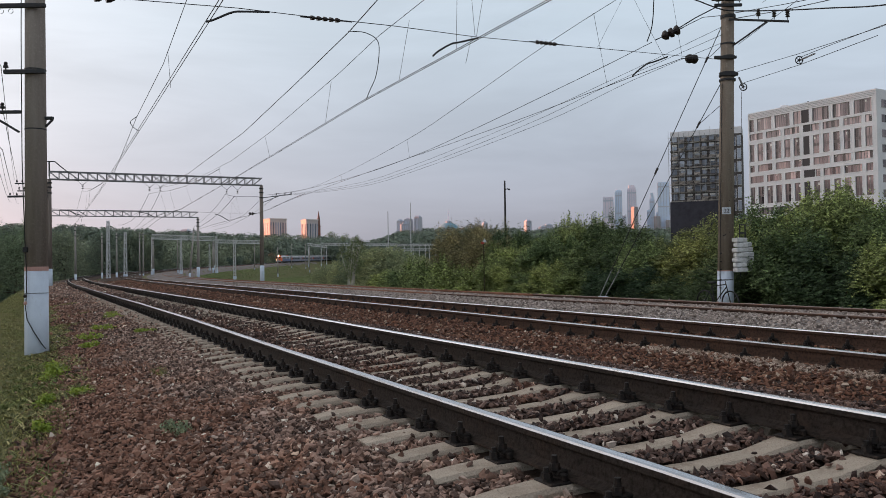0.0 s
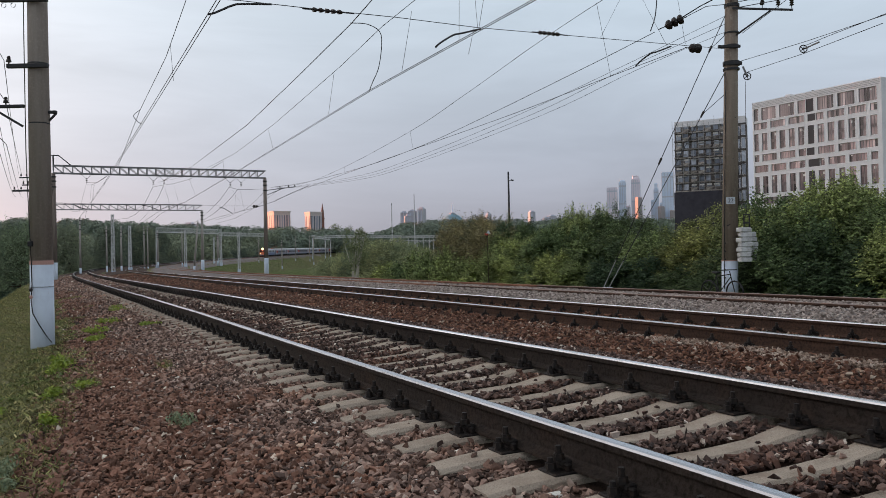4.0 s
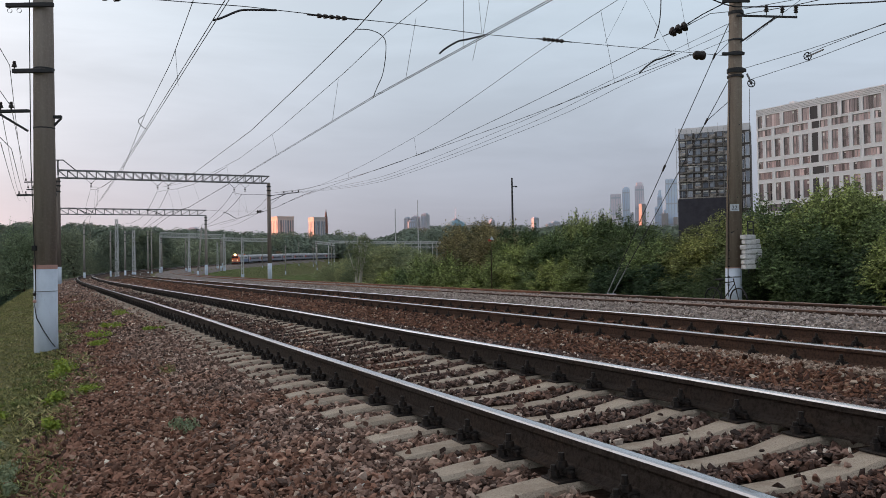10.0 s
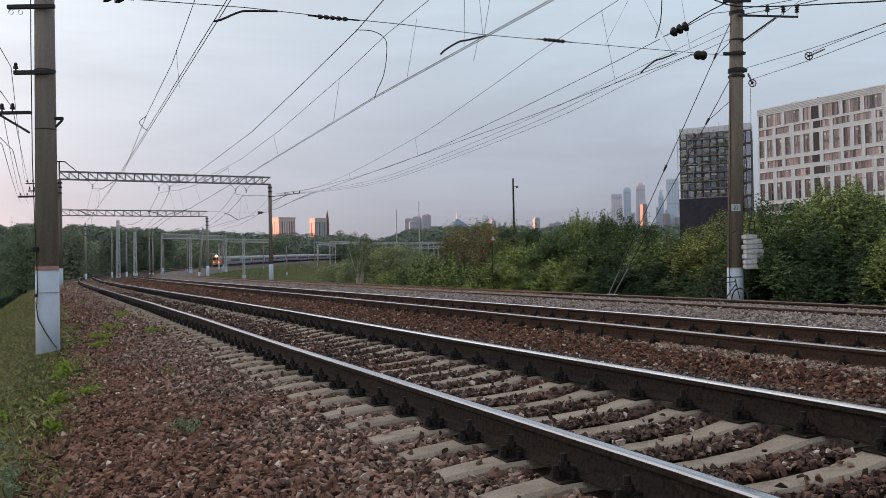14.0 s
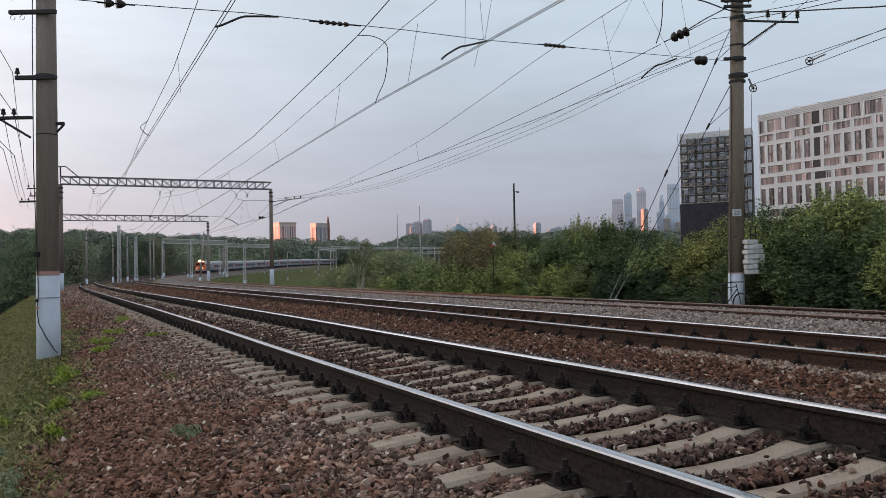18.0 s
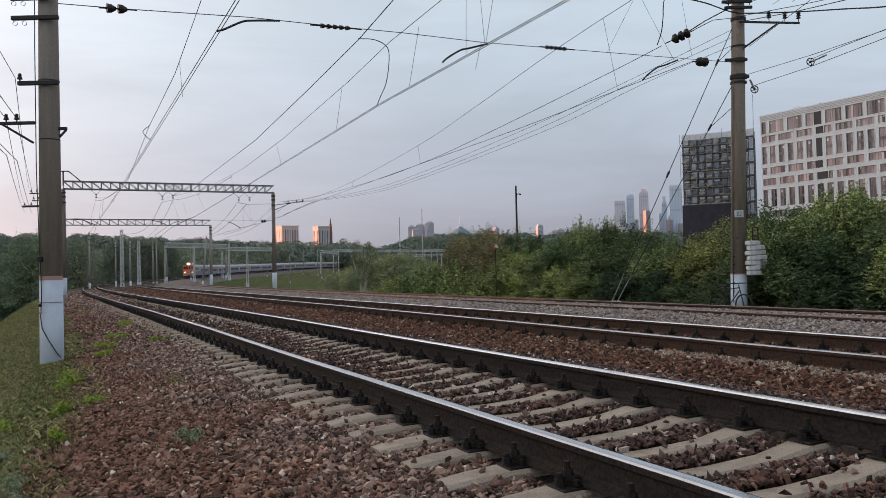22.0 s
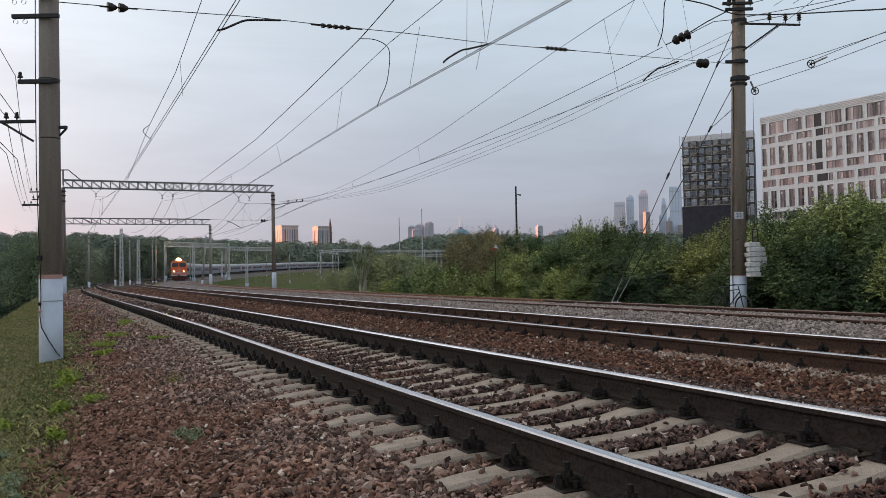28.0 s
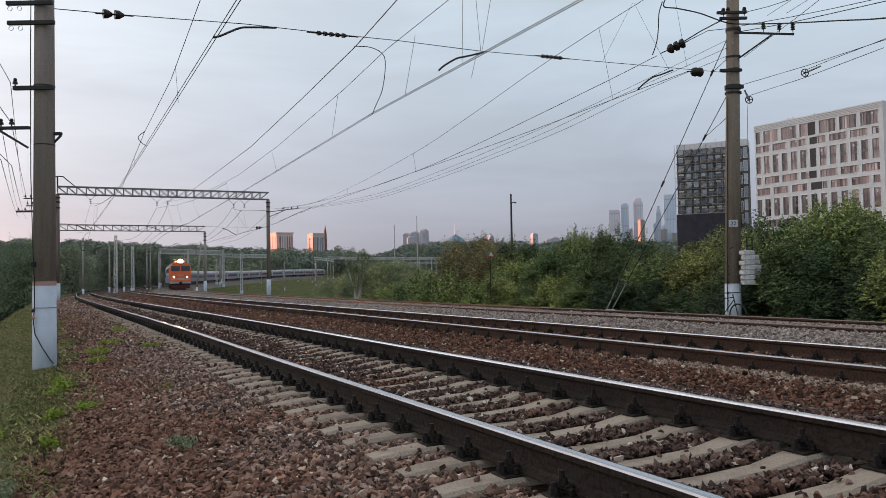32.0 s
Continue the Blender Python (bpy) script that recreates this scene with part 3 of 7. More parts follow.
part("strut", bar(bmesh.new(), (-0.73, -0.2, 4.2), (-0.18, -0.2, 3.86), 0.035), M_IRON, b)
pin_insulator(b, -0.46, -0.2, 4.22)
pin_insulator(b, -0.64, -0.2, 4.22)
bm = bmesh.new()
box(bm, 0.15, 0.3, -0.03, 0.03, 4.1, 4.15, 0.004)
bar(bm, (0.29, 0, 4.1), (0.17, 0, 3.98), 0.03)
part("small_bracket", bm, M_IRON, mast_l)
for zz in (4.94, 3.92, 1.14):
    cone(bm := bmesh.new(), (0, 0, zz), (0, 0, zz + (0.008 if zz < 2 else 0.02)), 0.172 + 0.022 * (zz < 2), 0.172 + 0.022 * (zz < 2), 24)
    part("steel_band", bm, M_IRON if zz > 2 else M_BEAM, mast_l)
tube("earthing_cable", [(-0.17, -0.1, 8.2), (-0.185, -0.11, 5.5), (-0.17, -0.13, 3.4), (-0.12, -0.16, 2.2), (-0.08, -0.19, 1.55), (-0.07, -0.2, 1.2), (-0.09, -0.2, 0.9), (-0.06, -0.205, 0.7), (0.05, -0.21, 0.5), (0.16, -0.15, 0.28), (0.2, -0.1, 0.2)], 0.0085, M_INK, mast_l, "black earthing cable")
bm = bmesh.new()
box(bm, -0.125, -0.055, -0.225, -0.16, 1.83, 1.92, 0.006)
part("cable_box", bm, M_INK, mast_l)
for zz in (1.1, 0.98):
    bm = bmesh.new()
    bmesh.ops.create_uvsphere(bm, u_segments=8, v_segments=6, radius=0.032, matrix=Matrix.Translation((-0.085, -0.215, zz)))
    part("cable_joint", bm, M_PORC if zz > 1 else M_PINK, mast_l)

# right mast: cross-arm with three insulators, clamps, number plate, weights, pulleys
arm = part("cross_arm", bar(bmesh.new(), (0.2, -0.25, 8.62), (1.78, -0.85, 8.36), 0.055), M_IRON, mast_r, "dark steel cross-arm")
part("arm_strut", bar(bmesh.new(), (0.32, -0.2, 7.82), (1.2, -0.63, 8.42), 0.042), M_IRON, arm)
for k, q in enumerate((0.5, 0.76, 0.98)):
    pt = Vector((0.2, -0.25, 8.66)).lerp(Vector((1.78, -0.85, 8.4)), q)
    bm = bmesh.new()
    cone(bm, pt, pt + Vector((0, 0, 0.16)), 0.012, 0.012, 6)
    for dz in (0.1, 0.17, 0.24):
        cone(bm, pt + Vector((0, 0, dz)), pt + Vector((0, 0, dz + 0.05)), 0.07, 0.038, 12)
    part("insulator", bm, M_PORC, arm, "dark porcelain insulator")
for zz, rr, hh in ((8.72, 0.215, 0.09), (7.9, 0.21, 0.05), (7.47, 0.2, 0.09), (6.93, 0.24, 0.12), (6.78, 0.235, 0.06)):
    clamp(mast_r, zz, rr, hh)
for zz, x0_, x1_ in ((9.02, -0.22, 0.62), (9.2, -0.3, 0.55), (7.42, -0.26, 0.42)):
    part("head_bracket", box(bmesh.new(), x0_, x1_, -0.27, -0.2, zz, zz + 0.09, 0.012), M_IRON, mast_r, "dark rusty steel bracket")
for xx, zz in ((-0.12, 9.1), (0.02, 9.12), (0.52, 9.12)):
    pin_insulator(mast_r, xx, -0.3, zz, 0.09, 0.26)
bm = bmesh.new()
box(bm, -0.1, 0.46, -0.26, -0.2, 6.9, 7.0, 0.01)
part("anchor_bracket", bm, M_IRON, mast_r)
plate = part("number_plate", box(bmesh.new(), -0.12, 0.15, -0.235, -0.222, 2.68, 2.89, 0.003), M_PLATE, mast_r, "pale enamel number plate")
cu = bpy.data.curves.new("number", "FONT")
cu.body, cu.size, cu.align_x, cu.extrude = "22", 0.17, "CENTER", 0.002
tmp = new("number", cu)
me_t = bpy.data.meshes.new_from_object(tmp)
bpy.data.objects.remove(tmp)
me_t.materials.clear()
me_t.materials.append(M_INK)
shared("plate_number", me_t, plate, pose(0.015, -0.241, 2.73, 90, 0, 0), "black number on the plate")
part("hook", bar(bmesh.new(), (-0.1, -0.2, 2.02), (0.1, -0.22, 2.14), 0.02), M_IRON, mast_r)
for zz in (0.45, 0.7, 1.0, 1.25, 1.5):
    part("cable_clip", bar(bmesh.new(), (-0.2 + zz * 0.03, -0.1, zz), (-0.21 + zz * 0.03, -0.2, zz), 0.035), M_IRON, mast_r)
for xx, zz in ((0.03, 3.1), (0.0, 4.05), (0.06, 5.3)):
    part("bolt_hole", bar(bmesh.new(), (xx + zz * 0.03, -0.2, zz), (xx + zz * 0.03, -0.232, zz), 0.025), M_IRON, mast_r)
tube("earthing_cable", [(-0.2, -0.14, 0.1), (-0.19, -0.14, 1.0), (-0.155, -0.14, 2.2), (-0.06, -0.13, 5.0), (-0.0, -0.13, 6.7)], 0.012, M_INK, mast_r, "black earthing cable")


# tension weights hang beside the right mast
wts = empty("tension_weights", "whitewashed concrete tension weights stacked on rods beside the mast", "counterweight", pose(9.18, 24.55, 0.38), "")
blk = bmesh.new()
box(blk, -0.17, 0.17, -0.17, 0.17, 0, 0.138, 0.022)
first = part("weight_block", blk, M_WEIGHT, wts)
first.matrix_basis = pose(-0.06, 0, 0.12)
random.seed(4)
for col, cx, cy, n_ in ((0, -0.06, 0, 7), (1, 0.2, 0.26, 6)):
    for i in range(n_):
        if col == 0 and i == 0:
            continue
        shared("weight_block", first.data, wts, pose(cx + random.uniform(-0.025, 0.025), cy, 0.12 + i * 0.149 + (0.02 if col else 0), random.uniform(-1.5, 1.5), random.uniform(-3, 3), random.uniform(-9, 9)))
for cx, cy, top in ((-0.06, 0, 1.3), (0.2, 0.26, 1.2)):
    part("rod", cone(bmesh.new(), (cx, cy, 0), (cx, cy, top), 0.013, 0.013, 6), M_IRON, wts)
bm = bmesh.new()
bar(bm, (-0.06, 0, 1.3), (0.2, 0.26, 1.3), 0.05)
bar(bm, (-0.06, 0, 1.15), (-0.06, 0, 1.55), 0.03)
bar(bm, (0.2, 0.26, 1.15), (0.2, 0.26, 1.55), 0.03)
bar(bm, (-0.06, 0, 1.55), (0.2, 0.26, 1.55), 0.04)
part("yoke", bm, M_IRON, wts, "rusty iron yoke")
tube("lift_cable", [(0.07, 0.13, 1.55), (0.18, 0.25, 5.6)], 0.007, M_WIRE, wts)


def pulley(c, r):
    th = empty("pulley", "grey iron tension pulley wheel on the anchor wires", "pulley", pose(*c), "pulleys")
    bm = bmesh.new()
    for k in range(20):
        t0, t1 = 2 * math.pi * k / 20, 2 * math.pi * (k + 1) / 20
        cone(bm, (r * math.cos(t0), 0, r * math.sin(t0)), (r * math.cos(t1), 0, r * math.sin(t1)), r * 0.14, r * 0.14, 6)
    part("rim", bm, M_IRON, th)
    bm = bmesh.new()
    for k in range(5):
        t0 = 2 * math.pi * k / 5
        bar(bm, (0, 0, 0), (r * math.cos(t0), 0, r * math.sin(t0)), r * 0.16)
    part("spokes", bm, M_IRON, th)
    part("hub", cone(bmesh.new(), (0, -0.05, 0), (0, 0.05, 0), r * 0.25, r * 0.25, 10), M_IRON, th)
    return th


p1 = pulley((9.89, 22.0, 6.25), 0.1)
part("fork", bar(bmesh.new(), (0.02, 0, 0.0), (0.2, -0.5, 0.05), 0.032), M_BEAM, p1)
p2 = pulley((9.42, 24.8, 6.14), 0.11)
part("fork", bar(bmesh.new(), (0, 0, 0), (-0.12, 0.02, 0.3), 0.045), M_BEAM, p2)

gantry((-32.17, 68.3, -0.35), (-16.2, 76, -0.32), 9.1, 0.64, 24, "grey steel lattice gantry on concrete posts across the tracks", posts=(M_POST_SHADE, M_POST_SHADE))
gantry((-47.2, 100.4, -0.4), (-31.4, 108, -0.3), 8.25, 0.7, 17, "grey steel lattice gantry on concrete posts behind the first")
gantry((-59.4, 172, 0.3), (-51.8, 190, 0.3), 8.1, 0.95, 14, "pale steel lattice gantry on the far curve", M_YARD, k=1.3, foot=0.6)
gantry((-62.4, 230, 1.0), (-52.3, 245, 1.0), 8.8, 0.9, 14, "pale steel lattice gantry on the far curve", M_YARD, k=1.6, foot=0.6)
gantry((-46.9, 300, 1.3), (-45.7, 340, 1.8), 9.4, 0.85, 8, "pale steel lattice gantry beside the far yard", M_YARD, (M_YARD, M_YARD), 2.0, 0.4)
gantry((-43.0, 305, 1.3), (-33.5, 320, 1.3), 9.6, 0.85, 12, "pale steel lattice gantry over the far yard", M_YARD, (M_YARD, M_YARD), 2.0, 0.4)
gantry((-32.4, 320, 1.2), (-16.0, 328, 1.2), 9.5, 0.8, 16, "pale steel lattice gantry over the far yard", M_YARD, (M_YARD, M_YARD), 2.0, 0.4)
gantry((-16.0, 330, 1.2), (-0.4, 336, 1.2), 9.4, 0.8, 16, "pale steel lattice gantry over the far yard", M_YARD, (M_YARD, M_YARD), 2.0, 0.4)
gantry((-26.0, 352, 1.2), (2.0, 360, 1.2), 8.0, 0.8, 20, "pale steel lattice gantry deeper in the yard", M_YARD, (M_YARD, M_YARD), 1.8, 0.4)
# posts and an equipment frame of the yard
for x, y, zt in ((-24.0, 330, 9.0), (-20.5, 335, 9.4), (-12.8, 325, 9.0), (-9.4, 326, 9.4), (-6.8, 328, 8.6), (-4.6, 330, 9.2), (-2.9, 331, 8.4)):
    th = empty("yard_post", "pale slender post in the far yard", "post", pose(x, y, 0.4), "yard posts")
    part("shaft", cone(bmesh.new(), (0, 0, 0), (0, 0, zt - 0.4), 0.2, 0.14, 8), M_YARD, th)
    part("cap", box(bmesh.new(), -0.45, 0.45, -0.12, 0.12, zt - 0.4, zt - 0.2), M_YARD, th)

# single posts along the far curve
for x, y, zb, zt, r in ((-53.0, 130, -0.5, 6.7, 0.16), (-49.9, 128, -0.5, 6.6, 0.17), (-57.9, 160, -0.3, 8.0, 0.16), (-59.0, 165, -0.3, 8.2, 0.17), (-47.5, 108, -0.6, 7.0, 0.16), (-58.4, 185, 0.3, 8.3, 0.16),
                        (-38.8, 200, -1.0, 5.7, 0.17), (-40.7, 262, -0.5, 8.2, 0.2), (-60, 270, 0.5, 8.6, 0.16), (-48, 300, 0.5, 9.2, 0.16), (-55, 310, 0.8, 9.6, 0.16), (-44, 320, 0.8, 9.4, 0.16), (-36.4, 330, 0.8, 10.5, 0.16), (-31.5, 345, 0.8, 10.5, 0.17), (-70.3, 262, 0.8, 8.4, 0.16), (-35.6, 118, -0.7, 6.6, 0.17)):
    lp = mast("line_post", "pale concrete line post with whitewashed foot", (x, y, zb), zt - zb, r * 0.9, r * 0.62, 0.9 if y < 140 else 0.25, (0.7 if y == 118 else 0, 0), 0, "line posts", M_POST_PALE)
    for dz in (0.5, 1.0, 1.7):
        part("clamp", cone(bmesh.new(), (0, 0, (zt - zb) - dz), (0, 0, (zt - zb) - dz + 0.1), r * 0.85, r * 0.85, 10), M_IRON, lp)
    part("arm", bar(bmesh.new(), (0.1, 0, zt - zb - 0.45), (1.4, -0.4, zt - zb - 0.2), 0.07), M_BEAM, lp)


def lattice_mast(x, y, zb, zt, w0, w1, label):
    th = empty("lattice_mast", label, "mast", pose(x, y, zb), "lattice masts")
    h = zt - zb
    c = [(-1, -1), (1, -1), (1, 1), (-1, 1)]
    for i in range(4):
        part("leg", bar(bmesh.new(), (c[i][0] * w0 / 2, c[i][1] * w0 / 2, -0.4), (c[i][0] * w1 / 2, c[i][1] * w1 / 2, h), 0.065), M_YARD, th)
    k = max(5, int(h / 0.75))
    for i in range(k):
        bm = bmesh.new()
        f0, f1 = i / k, (i + 1) / k
        a0, a1 = (w0 + (w1 - w0) * f0) / 2, (w0 + (w1 - w0) * f1) / 2
        for q in range(4):
            p, r_ = c[q], c[(q + 1) % 4]
            if i % 2:
                p, r_ = r_, p
            bar(bm, (p[0] * a0, p[1] * a0, h * f0), (r_[0] * a1, r_[1] * a1, h * f1), 0.04)
        part("bracing", bm, M_YARD, th)
    bm = bmesh.new()
    box(bm, -w0 * 0.7, w0 * 0.7, -w0 * 0.7, w0 * 0.7, -0.7, 0.05, 0.05)
    part("footing", bm, M_WHITEWASH, th)


for x, y, zb, zt in ((-50.0, 125, -0.4, 8.3), (-53.1, 140, 0.0, 7.2), (-60.6, 175, 0.3, 7.7), (-51.0, 190, 0.4, 8.3), (-41.9, 170, -0.9, 6.9), (-56.1, 180, 0.4, 8.1), (-72, 260, 0.8, 8.5)):
    lattice_mast(x, y, zb, zt, 0.42, 0.3, "pale grey steel lattice mast on a concrete footing")

# tall thin lighting masts
for x, y, zb, zt in ((-11.8, 200, -2, 14.1), (-6.9, 220, -2, 17.6)):
    th = empty("lighting_mast", "tall thin grey steel lighting mast over the yard", "mast", pose(x, y, zb), "lighting masts")
    part("pole", cone(bmesh.new(), (0, 0, 0), (0, 0, zt - zb), 0.19, 0.09, 10), M_YARD, th)
    part("lamp_head", box(bmesh.new(), -0.5, 0.5, -0.1, 0.1, 8.6, 8.75), M_IRON, th)
dp = empty("street_pole", "dark slim steel pole behind the bushes", "pole", pose(7.6, 90, -1.5))
part("shaft", cone(bmesh.new(), (0, 0, 0), (0, 0, 11.5), 0.16, 0.09, 10), M_IRON, dp)
fp = empty("post_lamp", "small dark lamp on a bracket of a distant post", "lamp", pose(7.6, 90, 9.0))
bm = bmesh.new()
bar(bm, (0.0, -0.2, 0), (0.35, -0.2, 0.1), 0.08)
box(bm, 0.3, 0.55, -0.25, -0.1, -0.05, 0.1, 0.02)
part("bracket", bm, M_IRON, fp)

# ---- overhead wires ----
def catenary(label):
    return empty("overhead_line", label, "overhead wire", None, "overhead lines")


def drop(parent, p, q):
    tube("dropper", [p, q], 0.005, M_WIRE, parent, seg=4)


def extend(p, q, d):
    p, q = Vector(p), Vector(q)
    return p + (p - q).normalized() * d


line1 = catenary("thin twin contact wires with messenger wire over the near track")
c1 = [(-4.37, 15.69, 5.56), (-10.2, 28.1, 5.58), (-18.44, 45.54, 5.56), (-29.9, 69.5, 5.62), (-45.5, 101.5, 5.6)]
c1 = [extend(c1[0], c1[1], 22)] + [Vector(p) for p in c1]
for dx in (-0.035, 0.035):
    tube("contact_wire", [p + Vector((dx, 0, 0)) for p in c1], 0.0085, M_WIRE, line1)
m1 = [(-5.5, 18.3, 6.95), (-7.46, 22.52, 6.5), (-10.15, 27.88, 6.05), (-17.2, 43.7, 5.85), (-23.4, 56, 6.4), (-29.93, 69.5, 7.75), (-37, 84, 6.2), (-45.6, 101.5, 7.4)]
m1 = [extend(m1[0], m1[1], 14)] + [Vector(p) for p in m1]
tube("messenger_wire", m1, 0.009, M_WIRE, line1)
for p, q in (((-7.0, 21.5, 6.6), (-6.9, 21.4, 5.6)), ((-12.5, 33.2, 5.95), (-12.5, 33.2, 5.6)), ((-21, 51.5, 6.1), (-21, 51.2, 5.6)), ((-26, 61.5, 6.9), (-26, 61.5, 5.6))):
    drop(line1, p, q)
tube("jumper", curve([(-10.1, 27.8, 6.06), (-10.3, 27.7, 5.85), (-10.25, 27.9, 5.68), (-10.15, 28.1, 5.6)]), 0.012, M_WIRE, line1)

line2 = catenary("thin twin contact wires with messenger wire over the middle track")
c2 = [(0.02, 18.9, 5.56), (-1.88, 23.02, 5.58), (-10.27, 42.37, 5.58), (-20.2, 64.9, 5.56), (-24.4, 72.2, 5.6), (-38.5, 104.5, 5.6)]
c2 = [Vector(p) for p in c2]
c2 = [extend(c2[0], c2[1], 24)] + c2
for dx in (-0.035, 0.035):
    tube("contact_wire", [p + Vector((dx, 0, 0)) for p in c2], 0.0085, M_WIRE, line2)
m2 = [(-0.58, 19.91, 7.06), (-1.4, 21.1, 6.82), (-2.79, 23.84, 6.48), (-6.46, 32.28, 6.22), (-10.54, 42.33, 6.4), (-17.5, 58.7, 7.1), (-24.8, 72.2, 7.9)]
m2 = [extend(m2[0], m2[1], 12)] + [Vector(p) for p in m2]
tube("messenger_wire", m2, 0.0085, M_WIRE, line2)
for p, q in (((0.55, 17.9, 7.6), (0.5, 18.0, 5.6)), ((-0.6, 20.4, 7.0), (-0.9, 20.9, 5.6)), ((-3.1, 24.6, 6.44), (-3.6, 26.9, 5.6)), ((-7.0, 33.7, 6.22), (-7.1, 35.1, 5.6)), ((-12.2, 46.2, 6.55), (-12.3, 47.0, 5.6))):
    drop(line2, p, q)
tube("feeder_jumper", curve([(-2.35, 22.4, 7.31), (-1.9, 22.4, 7.27), (-1.57, 22.6, 7.12), (-1.53, 22.8, 6.8), (-1.64, 23.0, 6.21), (-1.83, 23.2, 5.85), (-1.95, 23.3, 5.6)]), 0.012, M_WIRE, line2)
feeder = catenary("thick dark feeder cable to the gantry")
f2 = [(-1.62, 20.89, 7.46), (-2.31, 22.28, 7.26), (-4.62, 27.21, 6.96), (-8.35, 35.71, 6.76), (-16.52, 54.59, 7.16), (-24.3, 72.3, 8.05)]
f2 = [extend(f2[0], f2[1], 12)] + [Vector(p) for p in f2]
tube("cable", f2, 0.0135, M_WIRE, feeder)

line3 = catenary("bundle of wires converging on the anchor mast")
for pts, r in (([(8.9, 25, 8.4), (8.13, 24.5, 8.2), (7.04, 24.0, 7.6)], 0.011),
               (curve([(6.6, 24.6, 7.49), (5.4, 28.35, 7.43), (1.76, 34.98, 6.68), (-1.09, 41.15, 6.35), (-4.94, 51.33, 6.51), (-11.05, 67.5, 7.19), (-14.95, 72.8, 7.3)]), 0.0105),
               (curve([(7.62, 24.9, 7.07), (5.81, 27.62, 6.81), (2.91, 32.88, 6.49), (-1.31, 41.73, 6.34), (-6.33, 55.01, 6.54), (-10.9, 67.1, 6.69), (-14.5, 72.0, 6.1)]), 0.01),
               (curve([(8.85, 24.9, 8.02), (5.97, 27.31, 6.98), (3.18, 32.39, 6.4), (-1.1, 41.18, 5.89), (-4.95, 51.36, 6.04), (-12.12, 70.11, 7.13), (-14.52, 72.38, 7.25)]), 0.0065),
               (curve([(8.85, 24.9, 7.78), (5.97, 27.32, 6.85), (3.59, 31.65, 6.26), (-1.1, 41.19, 5.72), (-4.96, 51.37, 5.9), (-12.12, 70.11, 7.08), (-14.52, 72.38, 7.2)]), 0.0065),
               (curve([(8.84, 24.9, 7.53), (6.42, 26.5, 6.75), (3.97, 30.97, 6.14), (-1.11, 41.2, 5.58), (-4.96, 51.38, 5.79), (-12.12, 70.11, 7.03), (-14.52, 72.38, 7.15)]), 0.0065),
               (curve([(9.1, 10.5, 8.2), (4.11, 22.15, 7.47), (1.12, 30.17, 6.88), (-1.29, 37.57, 6.63), (-6.25, 54.05, 6.89), (-11.05, 67.3, 7.12), (-15.0, 72.8, 7.3)]), 0.008),
               ([(9.21, 25.0, 6.62), (9.9, 22.0, 6.43), (9.9, 18.0, 5.98), (9.9, 8, 5.2)], 0.008), ([(9.45, 24.8, 6.27), (9.89, 22.0, 6.12), (9.86, 18.0, 5.8)], 0.008),
               ([(9.95, 22.0, 6.34), (10.2, 21.2, 6.38), (9.9, 18.0, 6.0), (9.8, 8, 5.0)], 0.008),
               ([(9.3, 24.8, 7.45), (9.9, 22, 7.9), (10.6, 15, 8.6)], 0.008),
               ([(10.4, 24.2, 8.6), (11.5, 15, 8.7)], 0.007), ([(9.9, 24.4, 8.6), (11.0, 15, 8.7)], 0.007)):
    tube("wire", pts, r, M_WIRE, line3)
for p, q in (((-1.29, 37.57, 6.63), (-1.31, 41.73, 6.34)), ((-6.25, 54.05, 6.89), (-6.33, 55.01, 6.54))):
    drop(line3, p, q)


def rib_insulator(name, label, p, q, r, n_, parent=None):
    """A chain of porcelain discs between two points."""
    p, q = Vector(p), Vector(q)
    th = empty(name, label, "insulator", Matrix.Translation((p + q) / 2), "insulators")
    c = (p + q) / 2
    part("rod", cone(bmesh.new(), p - c, q - c, 0.015, 0.015, 6), M_IRON, th)
    for i in range(n_):
        f0, f1 = 0.2 + 0.6 * i / n_, 0.2 + 0.6 * (i + 0.8) / n_
        bm = bmesh.new()
        a_, b_ = (p - c).lerp(q - c, f0), (p - c).lerp(q - c, f1)
        m_ = (a_ + b_) / 2
        cone(bm, a_, m_, r, r * 0.9, 14)
        cone(bm, m_, b_, r * 0.9, r * 0.35, 14)
        part("disc", bm, M_PORC, th)
    return th


rib_insulator("strain_insulator", "string of dark porcelain discs on the upper anchor wire", (7.45, 24.2, 7.82), (6.6, 24.2, 7.45), 0.15, 3)
rib_insulator("strain_insulator", "pair of large dark porcelain discs on the lower anchor wire", (8.0, 24.6, 6.95), (7.4, 24.3, 6.92), 0.14, 2)
rib_insulator("strain_insulator", "small dark ribbed insulator on the cross-span wire", (-2.75, 16.85, 6.03), (-1.75, 17.5, 6.1), 0.05, 5)
rib_insulator("strain_insulator", "small dark ribbed insulator on the cross-span wire", (2.4, 20.4, 6.42), (3.4, 21.1, 6.5), 0.05, 5)
rib_insulator("strain_insulator", "pair of dark discs on the cross-span wire", (-6.15, 14.5, 5.72), (-5.6, 14.85, 5.77), 0.085, 2)

